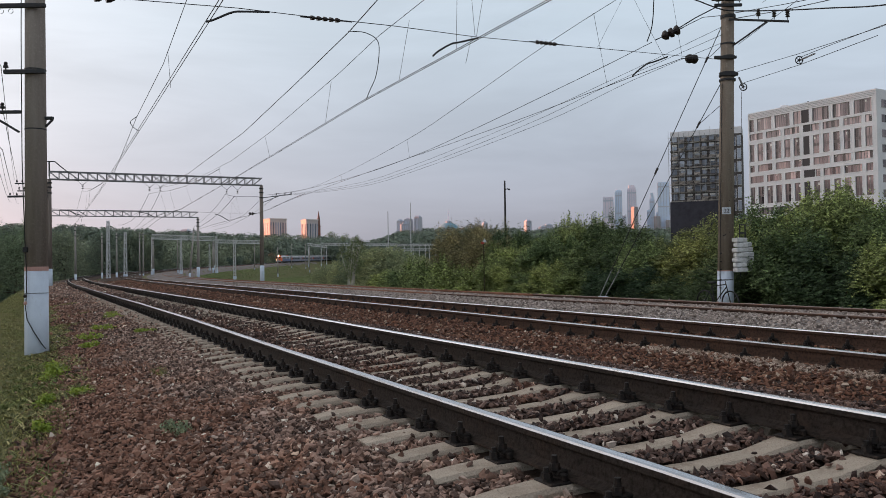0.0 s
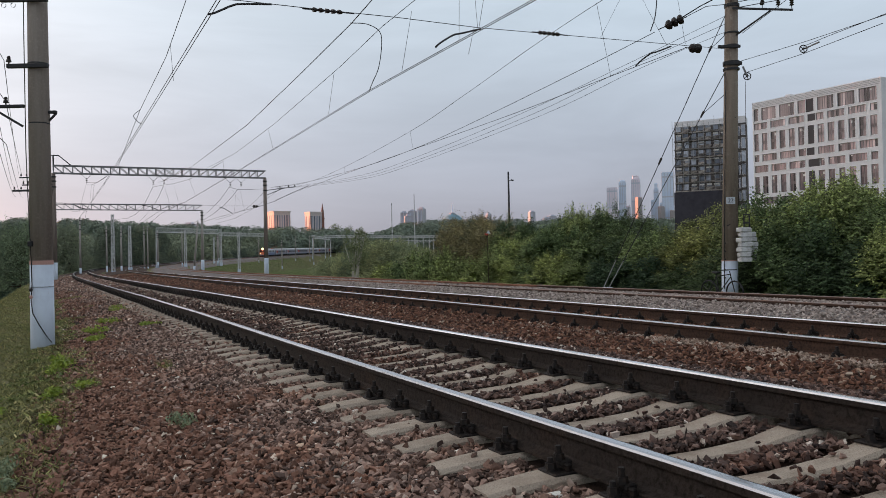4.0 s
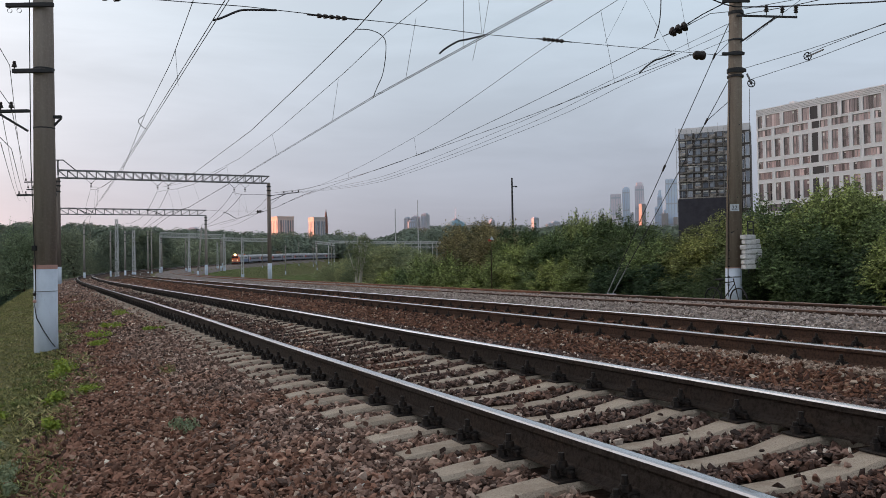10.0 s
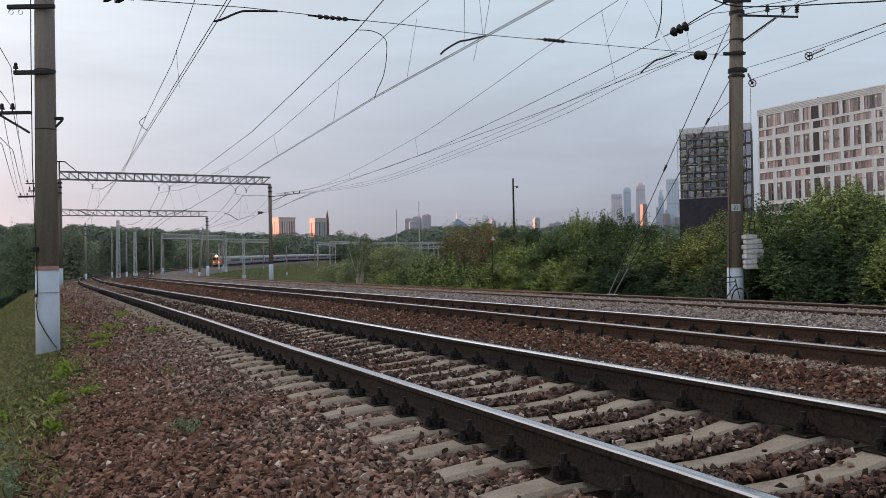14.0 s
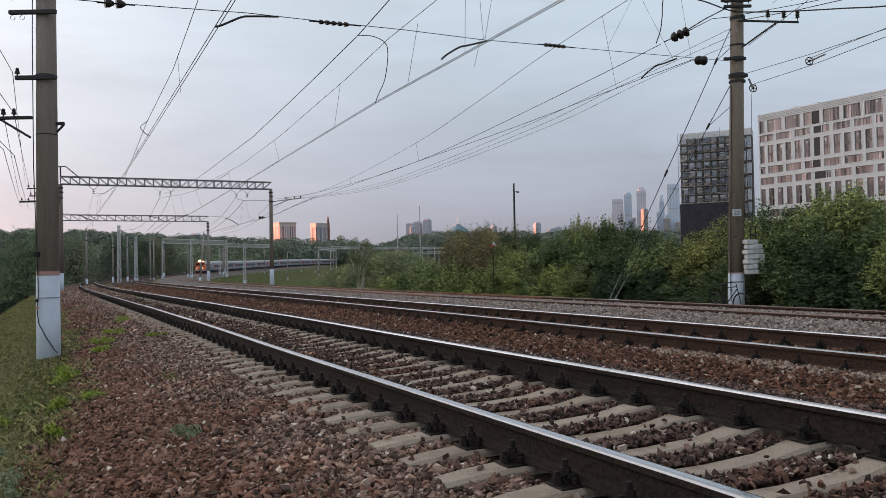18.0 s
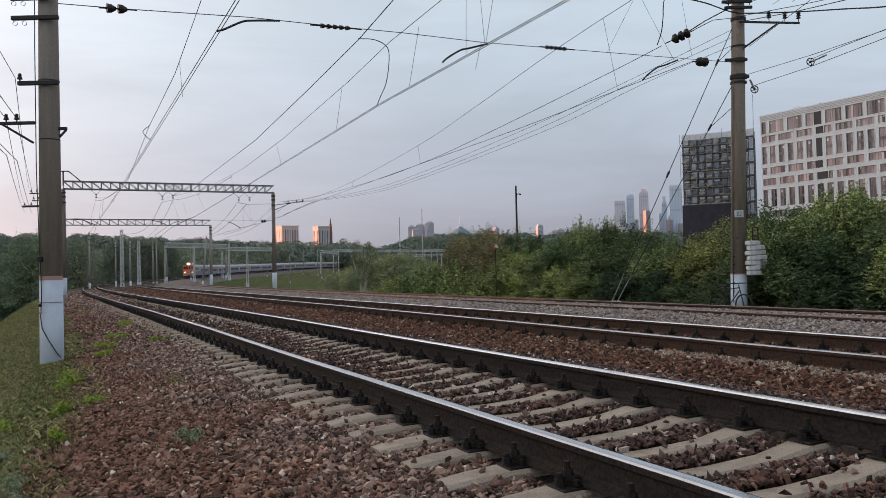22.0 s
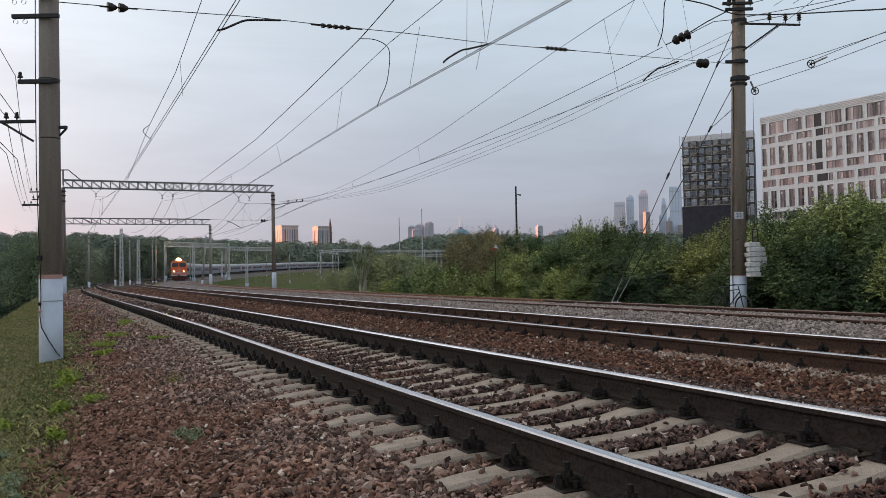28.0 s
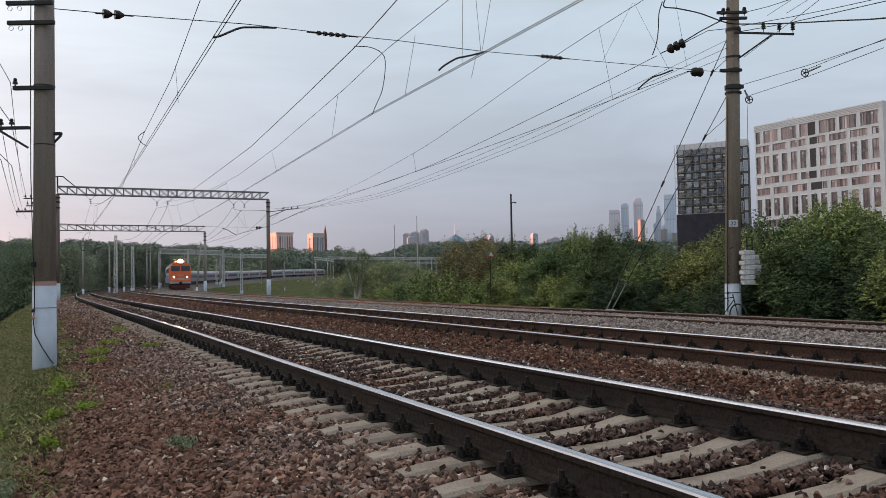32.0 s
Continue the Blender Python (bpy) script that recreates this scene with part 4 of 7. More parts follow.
# cross-span between the two masts with its three registration arms
spanw = catenary("thin cross-span wire between the masts with registration arms")
tube("span_wire", [(-6.82, 14.0, 5.66), (-5.84, 14.68, 5.75), (-3.84, 16.06, 5.97), (-2.21, 17.2, 6.08), (-0.88, 18.11, 6.18), (0.99, 19.42, 6.28), (3.0, 20.81, 6.46), (6.08, 22.95, 6.74), (7.61, 24.01, 6.88), (8.95, 25, 7.02)], 0.0085, M_WIRE, spanw)
for pts in ([(-4.37, 15.69, 5.6), (-4.25, 15.78, 5.66), (-3.95, 15.98, 5.86), (-3.75, 16.12, 5.92), (-3.3, 16.43, 6.0)], [(-0.02, 18.7, 5.65), (0.1, 18.8, 5.78), (0.4, 19.0, 6.0), (0.6, 19.15, 6.08), (1.06, 19.46, 6.26)],
            [(5.49, 22.54, 6.0), (5.7, 22.7, 6.2), (6.0, 22.9, 6.42), (6.25, 23.05, 6.52), (6.72, 23.39, 6.74)]):
    tube("registration_arm", curve(pts), 0.022, M_IRON, spanw, "dark curved steel arm", 8)
for p, q in (((0.99, 19.42, 6.28), (0.85, 19.0, 7.8)), ((1.02, 19.44, 6.28), (1.3, 19.3, 7.8)), ((0.9, 19.35, 6.26), (0.75, 19.2, 5.6))):
    drop(spanw, p, q)
head = catenary("thick dark feeder cables and jumper at the anchor mast's head")
tube("feeder", curve([(6.94, 24.0, 9.33), (6.72, 24.2, 8.89), (7.21, 24.4, 8.86), (7.95, 24.6, 8.76), (8.79, 24.8, 8.53), (9.32, 24.6, 8.41), (10.43, 24.0, 8.23), (10.79, 22.0, 7.66), (11.04, 20.0, 7.09), (11.2, 17, 6.4)]), 0.02, M_INK, head, "thick black cable")
tube("jumper", curve([(6.69, 24.2, 9.01), (6.58, 24.2, 8.64), (6.55, 24.2, 8.21), (6.49, 24.2, 7.79), (6.38, 24.3, 7.43)]), 0.016, M_INK, head, "thick black jumper cable")
tube("strain_rod", [(8.79, 24.8, 8.67), (7.94, 24.6, 8.22), (7.39, 24.5, 7.88)], 0.018, M_INK, head)
tube("wire", [(9.3, 25.0, 8.86), (9.78, 24.0, 8.74), (9.89, 22.0, 8.37), (10.0, 15, 7.2)], 0.01, M_WIRE, head)
tube("wire", [(9.1, 25.0, 8.27), (10.0, 23.0, 7.94), (10.31, 21.0, 7.57), (10.5, 19.0, 7.18), (10.7, 14, 6.2)], 0.012, M_WIRE, head)
tube("wire", [(9.1, 25.0, 8.44), (10.0, 23.0, 8.1), (10.31, 21.0, 7.69), (10.5, 19.0, 7.28), (10.7, 14, 6.3)], 0.01, M_WIRE, head)
for p, q in (((5.76, 24.0, 8.93), (4.93, 24.5, 7.33)), ((4.24, 21.5, 7.45), (5.53, 26.0, 6.45)), ((5.79, 24.0, 8.93), (6.29, 24.2, 8.05)), ((6.29, 24.2, 8.05), (6.62, 23.4, 6.73)), ((7.02, 24.0, 8.99), (7.47, 24.5, 7.08))):
    drop(head, p, q)

AX, AY, AZ = 5.03, 24.84, -0.28
guys = empty("guy_wires", "steel guy wires of the anchor mast with dark insulators", "guy wire", pose(AX, AY, AZ))
foot = Vector((AX, AY, AZ))
for top_, dx, marks in (((8.93, 25.0, 8.19), -0.08, (0.45, 0.86)), ((8.82, 25.0, 6.32), 0.09, (0.8,))):
    a_, b_ = Vector((dx, 0, 0.15)), Vector(top_) - foot
    tube("guy", [a_, b_], 0.013, M_WIRE, guys)
    for f_ in marks:
        c_, d_ = a_.lerp(b_, f_), (b_ - a_).normalized() * 0.1
        part("guy_insulator", cone(bmesh.new(), c_ - d_, c_ + d_, 0.028, 0.038, 8), M_PORC, guys)
    split = a_.lerp(b_, marks[-1])
    tube("guy", [split, b_ - Vector((0, 0, 0.66))], 0.01, M_WIRE, guys)
    part("anchor_rod", cone(bmesh.new(), a_ - (b_ - a_).normalized() * 0.45, a_ + (b_ - a_).normalized() * 0.85, 0.013, 0.012, 7), M_GALV, guys, "pale galvanised rod")
part("anchor_block", box(bmesh.new(), -0.16, 0.16, -0.13, 0.13, -0.35, 0.1, 0.03), M_WHITEWASH, guys)

# wires beyond the first gantry, their second cross-span and arms
far1 = catenary("thin contact and messenger wires beyond the gantry over the near track")
tube("messenger_wire", [(-29.92, 69.5, 7.54), (-28.05, 66.0, 7.19), (-25.41, 61.0, 6.92), (-22.33, 55.0, 6.69)], 0.012, M_WIRE, far1)
tube("contact_wire", [(-30.05, 70.0, 5.79), (-36.73, 85.0, 6.1), (-43.87, 101.0, 5.87)], 0.014, M_WIRE, far1)
drop(far1, (-28.05, 66.0, 7.19), (-28.2, 66, 5.7))
drop(far1, (-26.7, 63.4, 7.05), (-26.9, 63.4, 5.7))
far2 = catenary("thin contact and messenger wires beyond the gantry over the middle track")
for pts, r in (([(-25.2, 72.0, 7.46), (-27.44, 77.0, 6.97), (-30.1, 83.0, 6.47), (-34.21, 92.0, 6.27), (-38.99, 102.0, 6.38), (-41.11, 106.0, 6.61)], 0.016), ([(-25.2, 72.0, 7.46), (-23.47, 69.0, 7.32), (-20.79, 64.0, 6.96), (-17.71, 58.0, 6.69), (-14.79, 52.0, 6.57), (-12.12, 46.0, 6.44)], 0.012),
               ([(-24.34, 72.3, 7.62), (-26.37, 77.0, 7.1), (-29.42, 84.0, 6.52), (-34.47, 95.0, 5.97), (-41.3, 110.0, 5.62)], 0.016), ([(-20.64, 66.0, 5.62), (-23.94, 73.0, 5.7), (-27.93, 82.0, 5.69), (-33.9, 96.0, 5.6), (-41.12, 112.0, 5.34)], 0.018)):
    tube("wire", pts, r, M_WIRE, far2)
for p, q in (((-20.79, 64.0, 6.96), (-20.5, 64.2, 5.62)), ((-17.71, 58.0, 6.69), (-17.4, 58.3, 5.6)), ((-23.0, 68.4, 7.28), (-22.6, 68.6, 5.64))):
    drop(far2, p, q)
far3 = catenary("thin contact and messenger wires beyond the gantry over the far track")
for pts, r in (([(-19.3, 74.7, 7.41), (-21.4, 80.0, 6.89), (-24.47, 88.0, 6.54), (-29.07, 100.0, 6.23), (-34.79, 115.0, 6.11)], 0.015), ([(-18.44, 75.0, 7.42), (-20.04, 79.0, 7.02), (-22.72, 86.0, 6.63), (-26.85, 97.0, 6.45), (-33.6, 115.0, 6.4)], 0.02),
               ([(-19.3, 74.7, 7.57), (-18.44, 75.0, 7.37), (-17.31, 75.5, 7.39), (-16.1, 76.0, 7.46)], 0.015), ([(-8.79, 55.0, 5.77), (-11.21, 62.0, 5.9), (-14.52, 72.0, 6.0), (-17.36, 78.0, 5.92), (-22.04, 88.0, 6.0), (-26.58, 98.0, 6.08), (-32.33, 112.0, 6.25)], 0.018),
               ([(-16.16, 76.0, 7.35), (-17.8, 80.0, 6.82), (-20.81, 88.0, 6.41), (-25.22, 98.0, 6.19), (-30.78, 112.0, 6.45)], 0.013), ([(-14.1, 73.0, 7.27), (-16.06, 77.0, 6.74), (-19.17, 84.0, 6.14), (-23.8, 95.0, 5.75), (-30.39, 112.0, 6.05)], 0.013)):
    tube("wire", pts, r, M_WIRE, far3)
for p, q in (((-19.0, 74.8, 7.4), (-18.2, 75.5, 5.9)), ((-18.3, 75.0, 7.4), (-17.9, 75.0, 5.4)), ((-18.9, 76, 7.3), (-19.1, 76, 5.2))):
    drop(far3, p, q)
span2 = catenary("second thin cross-span wire with registration arms")
tube("span_wire", [(-16.13, 76.0, 5.88), (-18.37, 75.5, 5.89), (-20.07, 75.0, 5.89), (-22.11, 74.0, 5.98), (-24.92, 72.6, 6.0), (-30.1, 69.5, 5.95), (-32.1, 68.3, 6.0)], 0.01, M_WIRE, span2)
for pts in ([(-20.36, 75.5, 5.83), (-19.9, 75.7, 5.67), (-19.53, 75.9, 5.41), (-19.24, 76.0, 5.25)], [(-26.11, 72.0, 5.88), (-25.58, 72.2, 5.78), (-25.15, 72.4, 5.58), (-24.92, 72.6, 5.44)], [(-31.6, 69.0, 5.95), (-30.9, 69.2, 5.85), (-30.4, 69.4, 5.6), (-30.05, 69.5, 5.5)]):
    tube("registration_arm", curve(pts), 0.032, M_IRON, span2, "dark curved steel arm", 7)
rib_insulator("strain_insulator", "pair of dark discs on the second cross-span wire", (-17.45, 75.9, 5.84), (-16.7, 76.0, 5.85), 0.16, 2)
gh = empty("post_bracket", "dark steel bracket with insulators on the gantry post", "bracket", pose(-16.2, 76, 7.0))
bm = bmesh.new()
bar(bm, (0, 0, 0.3), (3.1, -1.6, 0.45), 0.055)
bar(bm, (0.1, 0, -0.15), (1.9, -1.0, 0.4), 0.045)
part("arm", bm, M_IRON, gh)
for q in (0.5, 0.78, 0.98):
    pin_insulator(gh, 3.1 * q, -1.6 * q, 0.42, 0.075, 0.22)
gl = empty("post_bracket", "dark steel bracket on top of the gantry post", "bracket", pose(-32.17, 68.3, 8.9))
bm = bmesh.new()
bar(bm, (0, 0, -0.2), (0, 0, 1.05), 0.09)
bar(bm, (-0.4, 0, 1.05), (0.4, 0.1, 1.05), 0.08)
bar(bm, (0.4, 0.1, 1.05), (1.2, 0.6, 0.25), 0.07)
part("arm", bm, M_IRON, gl)

# hanging insulators and hangers on the gantries
for x, y, z in ((-29.93, 69.51, 7.75), (-25.11, 71.92, 7.69), (-24.3, 72.3, 7.75), (-19.07, 74.69, 7.65), (-18.18, 75.08, 7.67)):
    th = empty("hanging_insulator", "small dark insulator hung under the gantry beam", "insulator", pose(x, y, z), "insulators")
    for dz in (0, 0.14, 0.28):
        part("disc", cone(bmesh.new(), (0, 0, dz), (0, 0, dz + 0.07), 0.1, 0.05, 10), M_PORC, th)
    for sg in (-1, 1):
        part("hanger", cone(bmesh.new(), (0, 0, 0.3), (sg * 0.55, sg * 0.25, 0.85), 0.014, 0.014, 5), M_WIRE, th)

# line wires on the outer side
outer = catenary("thin telegraph wires on the outer side of the line")
for (x0, z0), (x1, z1) in (((-7.46, 3.62), (-35.3, 7.2)), ((-7.28, 3.62), (-34.3, 7.2)), ((-7.3, 4.32), (-34.9, 8.25)), ((-7.46, 3.0), (-35.2, 6.6)), ((-7.28, 2.9), (-34.6, 6.5))):
    tube("wire", sag((x0, 13.8, z0), (x1, 68.1, z1), 0.35), 0.006, M_WIRE, outer)
    tube("wire", sag((x0, 13.8, z0), (x0 + 15.8, -26, z0 + 1), 0.4), 0.006, M_WIRE, outer)
for zz, ln in ((8.12, 2.7), (7.5, 2.5), (7.04, 3.3)):
    th = empty("line_bracket", "dark bracket with insulators on the gantry's outer post", "bracket", pose(-32.2, 68.1, zz), "line brackets")
    part("arm", bar(bmesh.new(), (0, 0, 0), (-ln, 0, 0), 0.09 if ln < 3 else 0.16), M_IRON, th)
    for q in (0.78, 0.95):
        pin_insulator(th, -ln * q, 0, 0.04, 0.08, 0.28)

# bicycle leaning on the right mast
bike = empty("bicycle", "dark bicycle leaning on the whitewashed mast foot", "bicycle", pose(8.2, 23.95, float(ground_height(8.2, 23.95)), 0, 0, -66))
for cx in (-0.52, 0.52):
    w_ = tube("wheel", [(cx + 0.33 * math.cos(k * math.pi / 14), 0, 0.34 + 0.33 * math.sin(k * math.pi / 14)) for k in range(29)], 0.022, M_INK, bike, "black tyre", 6)
    bm = bmesh.new()
    for k in range(10):
        t0 = 2 * math.pi * k / 10
        cone(bm, (cx, 0, 0.34), (cx + 0.31 * math.cos(t0), 0, 0.34 + 0.31 * math.sin(t0)), 0.003, 0.003, 4)
    part("spokes", bm, M_GALV, w_)
bm = bmesh.new()
for a_, b_ in (((-0.52, 0, 0.34), (-0.12, 0, 0.3)), ((-0.52, 0, 0.34), (-0.2, 0, 0.82)), ((-0.12, 0, 0.3), (-0.22, 0, 0.88)), ((-0.12, 0, 0.3), (0.36, 0, 0.78)), ((-0.2, 0, 0.8), (0.34, 0, 0.86)), ((0.52, 0, 0.34), (0.33, 0, 0.95))):
    cone(bm, a_, b_, 0.015, 0.015, 7)
part("frame", bm, M_INK, bike, "dark grey bicycle frame")
part("saddle", box(bmesh.new(), -0.36, -0.1, -0.07, 0.07, 0.88, 0.94, 0.02), M_INK, bike)
part("handlebar", cone(bmesh.new(), (0.33, -0.3, 0.99), (0.31, 0.3, 0.99), 0.016, 0.016, 7), M_INK, bike)

# ---- vegetation ----
def leaf_material(name, base, spread):
    lo, hi = spread
    m = material(name, base, 0.65, 0, 0.12, [(0.5, tuple(c * 1.35 for c in base), 0.42, 0.66), (1.6, tuple(c * 0.55 for c in base), 0.5, 0.72)], island=[(0, (lo, lo, lo)), (0.65, (0.95, 0.95, 0.95)), (1, (hi, hi * 0.98, hi * 0.88))])
    # light shines through the leaves
    nt = m.node_tree
    b, out = nt.nodes["Principled BSDF"], nt.nodes["Material Output"]
    # every plant has a tone of its own
    src = b.inputs["Base Color"].links[0].from_socket
    inf = nt.nodes.new("ShaderNodeObjectInfo")
    tone = nt.nodes.new("ShaderNodeValToRGB")
    for el, (p, c) in zip(tone.color_ramp.elements, ((0.0, (0.55, 0.66, 0.7)), (1.0, (1.32, 1.28, 1.08)))):
        el.position, el.color = p, (*c, 1)
    nt.links.new(inf.outputs["Random"], tone.inputs[0])
    tm = nt.nodes.new("ShaderNodeMix")
    tm.data_type, tm.blend_type = "RGBA", "MULTIPLY"
    tm.inputs["Factor"].default_value = 1.0
    nt.links.new(src, tm.inputs["A"])
    nt.links.new(tone.outputs[0], tm.inputs["B"])
    nt.links.new(tm.outputs["Result"], b.inputs["Base Color"])
    tr = nt.nodes.new("ShaderNodeBsdfTranslucent")
    mx = nt.nodes.new("ShaderNodeMixShader")
    mx.inputs[0].default_value = 0.16
    nt.links.new(b.inputs["Base Color"].links[0].from_socket, tr.inputs["Color"])
    nt.links.new(b.outputs[0], mx.inputs[1])
    nt.links.new(tr.outputs[0], mx.inputs[2])
    nt.links.new(mx.outputs[0], out.inputs["Surface"])
    return m


M_LEAF = leaf_material("bush_leaf", (0.275, 0.325, 0.145), (0.25, 1.8))
M_LEAF2 = leaf_material("pale_willow_leaf", (0.44, 0.455, 0.28), (0.45, 1.5))
M_BIRCHLEAF = leaf_material("birch_leaf", (0.2, 0.235, 0.14), (0.4, 1.6))
M_LEAFY = leaf_material("yellow_green_leaf", (0.29, 0.31, 0.14), (0.25, 1.8))
# Dark green leaves, lowered further to paint the shade in the bushes.
M_LEAF_SHADE = leaf_material("dark_shaded_leaf", (0.105, 0.145, 0.078), (0.25, 1.9))
M_LEAFB = leaf_material("brownish_leaf", (0.27, 0.235, 0.14), (0.3, 1.8))
# Greyer, bluer leaves: the distance haze is mixed into these three colours.
M_FAR = leaf_material("hazed_far_wood_leaf", (0.19, 0.23, 0.21), (0.75, 1.25))
M_MID = leaf_material("hazed_middle_wood_leaf", (0.215, 0.25, 0.205), (0.6, 1.4))
M_VALLEY = leaf_material("hazed_valley_tree_leaf", (0.19, 0.245, 0.18), (0.45, 1.6))
M_BARK = material("bark", (0.085, 0.065, 0.05), 0.9, 0, 0.2, [(9.0, (0.05, 0.04, 0.03), 0.4, 0.7, (1, 1, 0.2))], 0.6, 30)


def leaf_cloud(rng, blobs, n, size, stray=0.16, rough=0.6):
    """Leaves scattered in and on rounded clumps; blobs: centre, radii."""
    c = np.array([b[0] for b in blobs])
    r = np.array([b[1] for b in blobs])
    vol = r.prod(1) ** 0.67
    k = rng.choice(len(blobs), n, p=vol / vol.sum())
    d = rng.normal(size=(n, 3))
    d /= np.linalg.norm(d, axis=1)[:, None]
    rad = rng.uniform(0.35, 1.0, n) ** 0.4 * (1 + stray * rng.normal(size=n))
    p = c[k] + d * rad[:, None] * r[k]
    nrm = d + rng.normal(size=(n, 3)) * rough + np.array([0, 0, 0.45])
    nrm /= np.linalg.norm(nrm, axis=1)[:, None]
    up = rng.normal(size=(n, 3))
    a = np.cross(nrm, up)
    a /= np.linalg.norm(a, axis=1)[:, None]
    b = np.cross(nrm, a)
    sz = size * rng.uniform(0.6, 1.35, n)[:, None]
    v = np.stack([p - a * sz, p + b * sz * 0.45 + nrm * sz * 0.15, p + a * sz, p - b * sz * 0.45 + nrm * sz * 0.15], 1).reshape(-1, 3)
    f = np.arange(4 * n).reshape(n, 4)
    return v, f


def unit(v):
    return v / np.maximum(np.linalg.norm(v, axis=-1, keepdims=True), 1e-9)


def spray_leaves(rng, centres, out, radius, sprays, per, reach, leaf, slim, droop, lift):
    """Leaves in pairs along twigs that fan out of clumps; centres and out: clump centres and their outward directions."""
    k = rng.integers(0, len(centres), sprays)
    d0 = unit(rng.normal(size=(sprays, 3)))
    base = centres[k] + d0 * (radius[k] * rng.uniform(0.15, 1.0, sprays) ** 0.5)[:, None]
    way = unit(d0 * 0.8 + out[k] * 0.6 + np.array([0, 0, lift]) + rng.normal(size=(sprays, 3)) * 0.3)
    ln = reach * rng.uniform(0.5, 1.25, sprays)
    t = (np.arange(per) + 0.5) / per
    pos = base[:, None, :] + way[:, None, :] * (ln[:, None] * t)[:, :, None]
    pos[:, :, 2] -= droop * (ln[:, None] * t ** 2)
    sidew = unit(np.cross(way, np.array([0.11, 0.07, 1.0])))
    sign = np.where(np.arange(per) % 2 == 0, 1.0, -1.0)
    ax = way[:, None, :] * 0.55 + sidew[:, None, :] * sign[None, :, None] + rng.normal(size=(sprays, per, 3)) * 0.35
    ax[:, :, 2] -= 0.25
    ax = unit(ax).reshape(-1, 3)
    pos = pos.reshape(-1, 3)
    n = len(pos)
    nrm = unit(np.repeat(out[k] * 0.35 + d0 * 0.9, per, 0) + np.array([0, 0, 0.55]) + rng.normal(size=(n, 3)) * 0.42)
    wd = unit(np.cross(ax, nrm))
    sz = (leaf * rng.uniform(0.6, 1.3, n))[:, None]
    fold = np.cross(wd, ax) * sz * 0.08
    v = np.stack([pos, pos + ax * sz * 0.45 + wd * sz * slim + fold, pos + ax * sz, pos + ax * sz * 0.45 - wd * sz * slim + fold], 1)
    return v[(v[:, :, 2].min(1) > 0.02)].reshape(-1, 3)


PLANT_SIZE = {}     # width and height of each model plant


def plant_kind(name, label, cat, seed, width, height, sprays, leaf, mat, group, clumps=38, per=8, reach=0.5, slim=0.26, droop=0.25, lift=0.45, shoots=10, waist=0.25, bare=0.05, inner=0.3):
    """A bush or tree: limbs to clumps on a domed outline, twigs with leaves on the clumps, upright shoots on top."""
    rng = np.random.default_rng(seed)
    th = empty(name, label, cat, pose(0, 0, 0), group)
    t = np.sort(rng.uniform(bare, 1.0, clumps))
    an = np.arange(clumps) * 2.4 + rng.uniform(-0.5, 0.5, clumps)
    prof = np.where(t < waist + bare, 0.72 + 0.28 * (t - bare) / max(waist, 1e-3), np.sqrt(np.clip(1 - ((t - waist - bare) / (1.12 - waist - bare)) ** 2, 0, 1)))
    rr = width / 2 * prof * rng.uniform(0.5, 0.97, clumps)
    c = np.stack([rr * np.cos(an), rr * np.sin(an), height * (0.04 + 0.82 * t)], 1)
    out = unit(np.stack([np.cos(an), np.sin(an), 1.6 * (t - 0.35)], 1))
    rad = width * rng.uniform(0.07, 0.135, clumps)
    v = [spray_leaves(rng, c, out, rad, sprays, per, reach, leaf, slim, droop, lift)]
    # the shaded inside
    v.append(spray_leaves(rng, c * np.array([0.5, 0.5, 0.85]), out, rad * 1.3, int(sprays * inner), per, reach * 0.7, leaf * 1.25, slim * 1.3, 0.4, 0.1))
    # shoots break the outline
    ks = rng.integers(clumps // 2, clumps, shoots)
    sc = c[ks] + np.stack([rng.normal(size=shoots) * width * 0.05, rng.normal(size=shoots) * width * 0.05, rad[ks] * 0.9], 1)
    v.append(spray_leaves(rng, sc, np.tile([0, 0, 1.0], (shoots, 1)), rad[ks] * 0.25, shoots * 6, per + 2, reach * 1.35, leaf, slim, 0.0, 3.0))
    v = np.concatenate(v)
    mesh_part("crown", v.tolist(), np.arange(len(v)).reshape(-1, 4).tolist(), mat, th)
    bm = bmesh.new()
    cone(bm, (0, 0, -0.3), (0, 0, height * 0.3), width * 0.022 + 0.02, width * 0.015 + 0.015, 7)
    for i in range(0, clumps, 2):
        z0 = height * min(0.28, 0.04 + 0.4 * t[i])
        cone(bm, (0, 0, z0), tuple(c[i]), width * 0.008 + 0.012, 0.008, 5)
    part("trunk", bm, M_BARK, th)
    PLANT_SIZE[th.name] = (width, height)
    return th


def scatter(kind, places):
    """First copy stays the model; places: x, y, z, scale."""
    for i, (x, y, z, sc) in enumerate(places):
        m = pose(x, y, z, 0, 0, random.uniform(0, 360))
        ob = kind if i == 0 else copy_thing(kind, m)
        ob.matrix_basis = m @ Matrix.Diagonal((sc, sc, sc * random.uniform(0.92, 1.08), 1))


def gz(x, y):
    return float(ground_height(x, y))


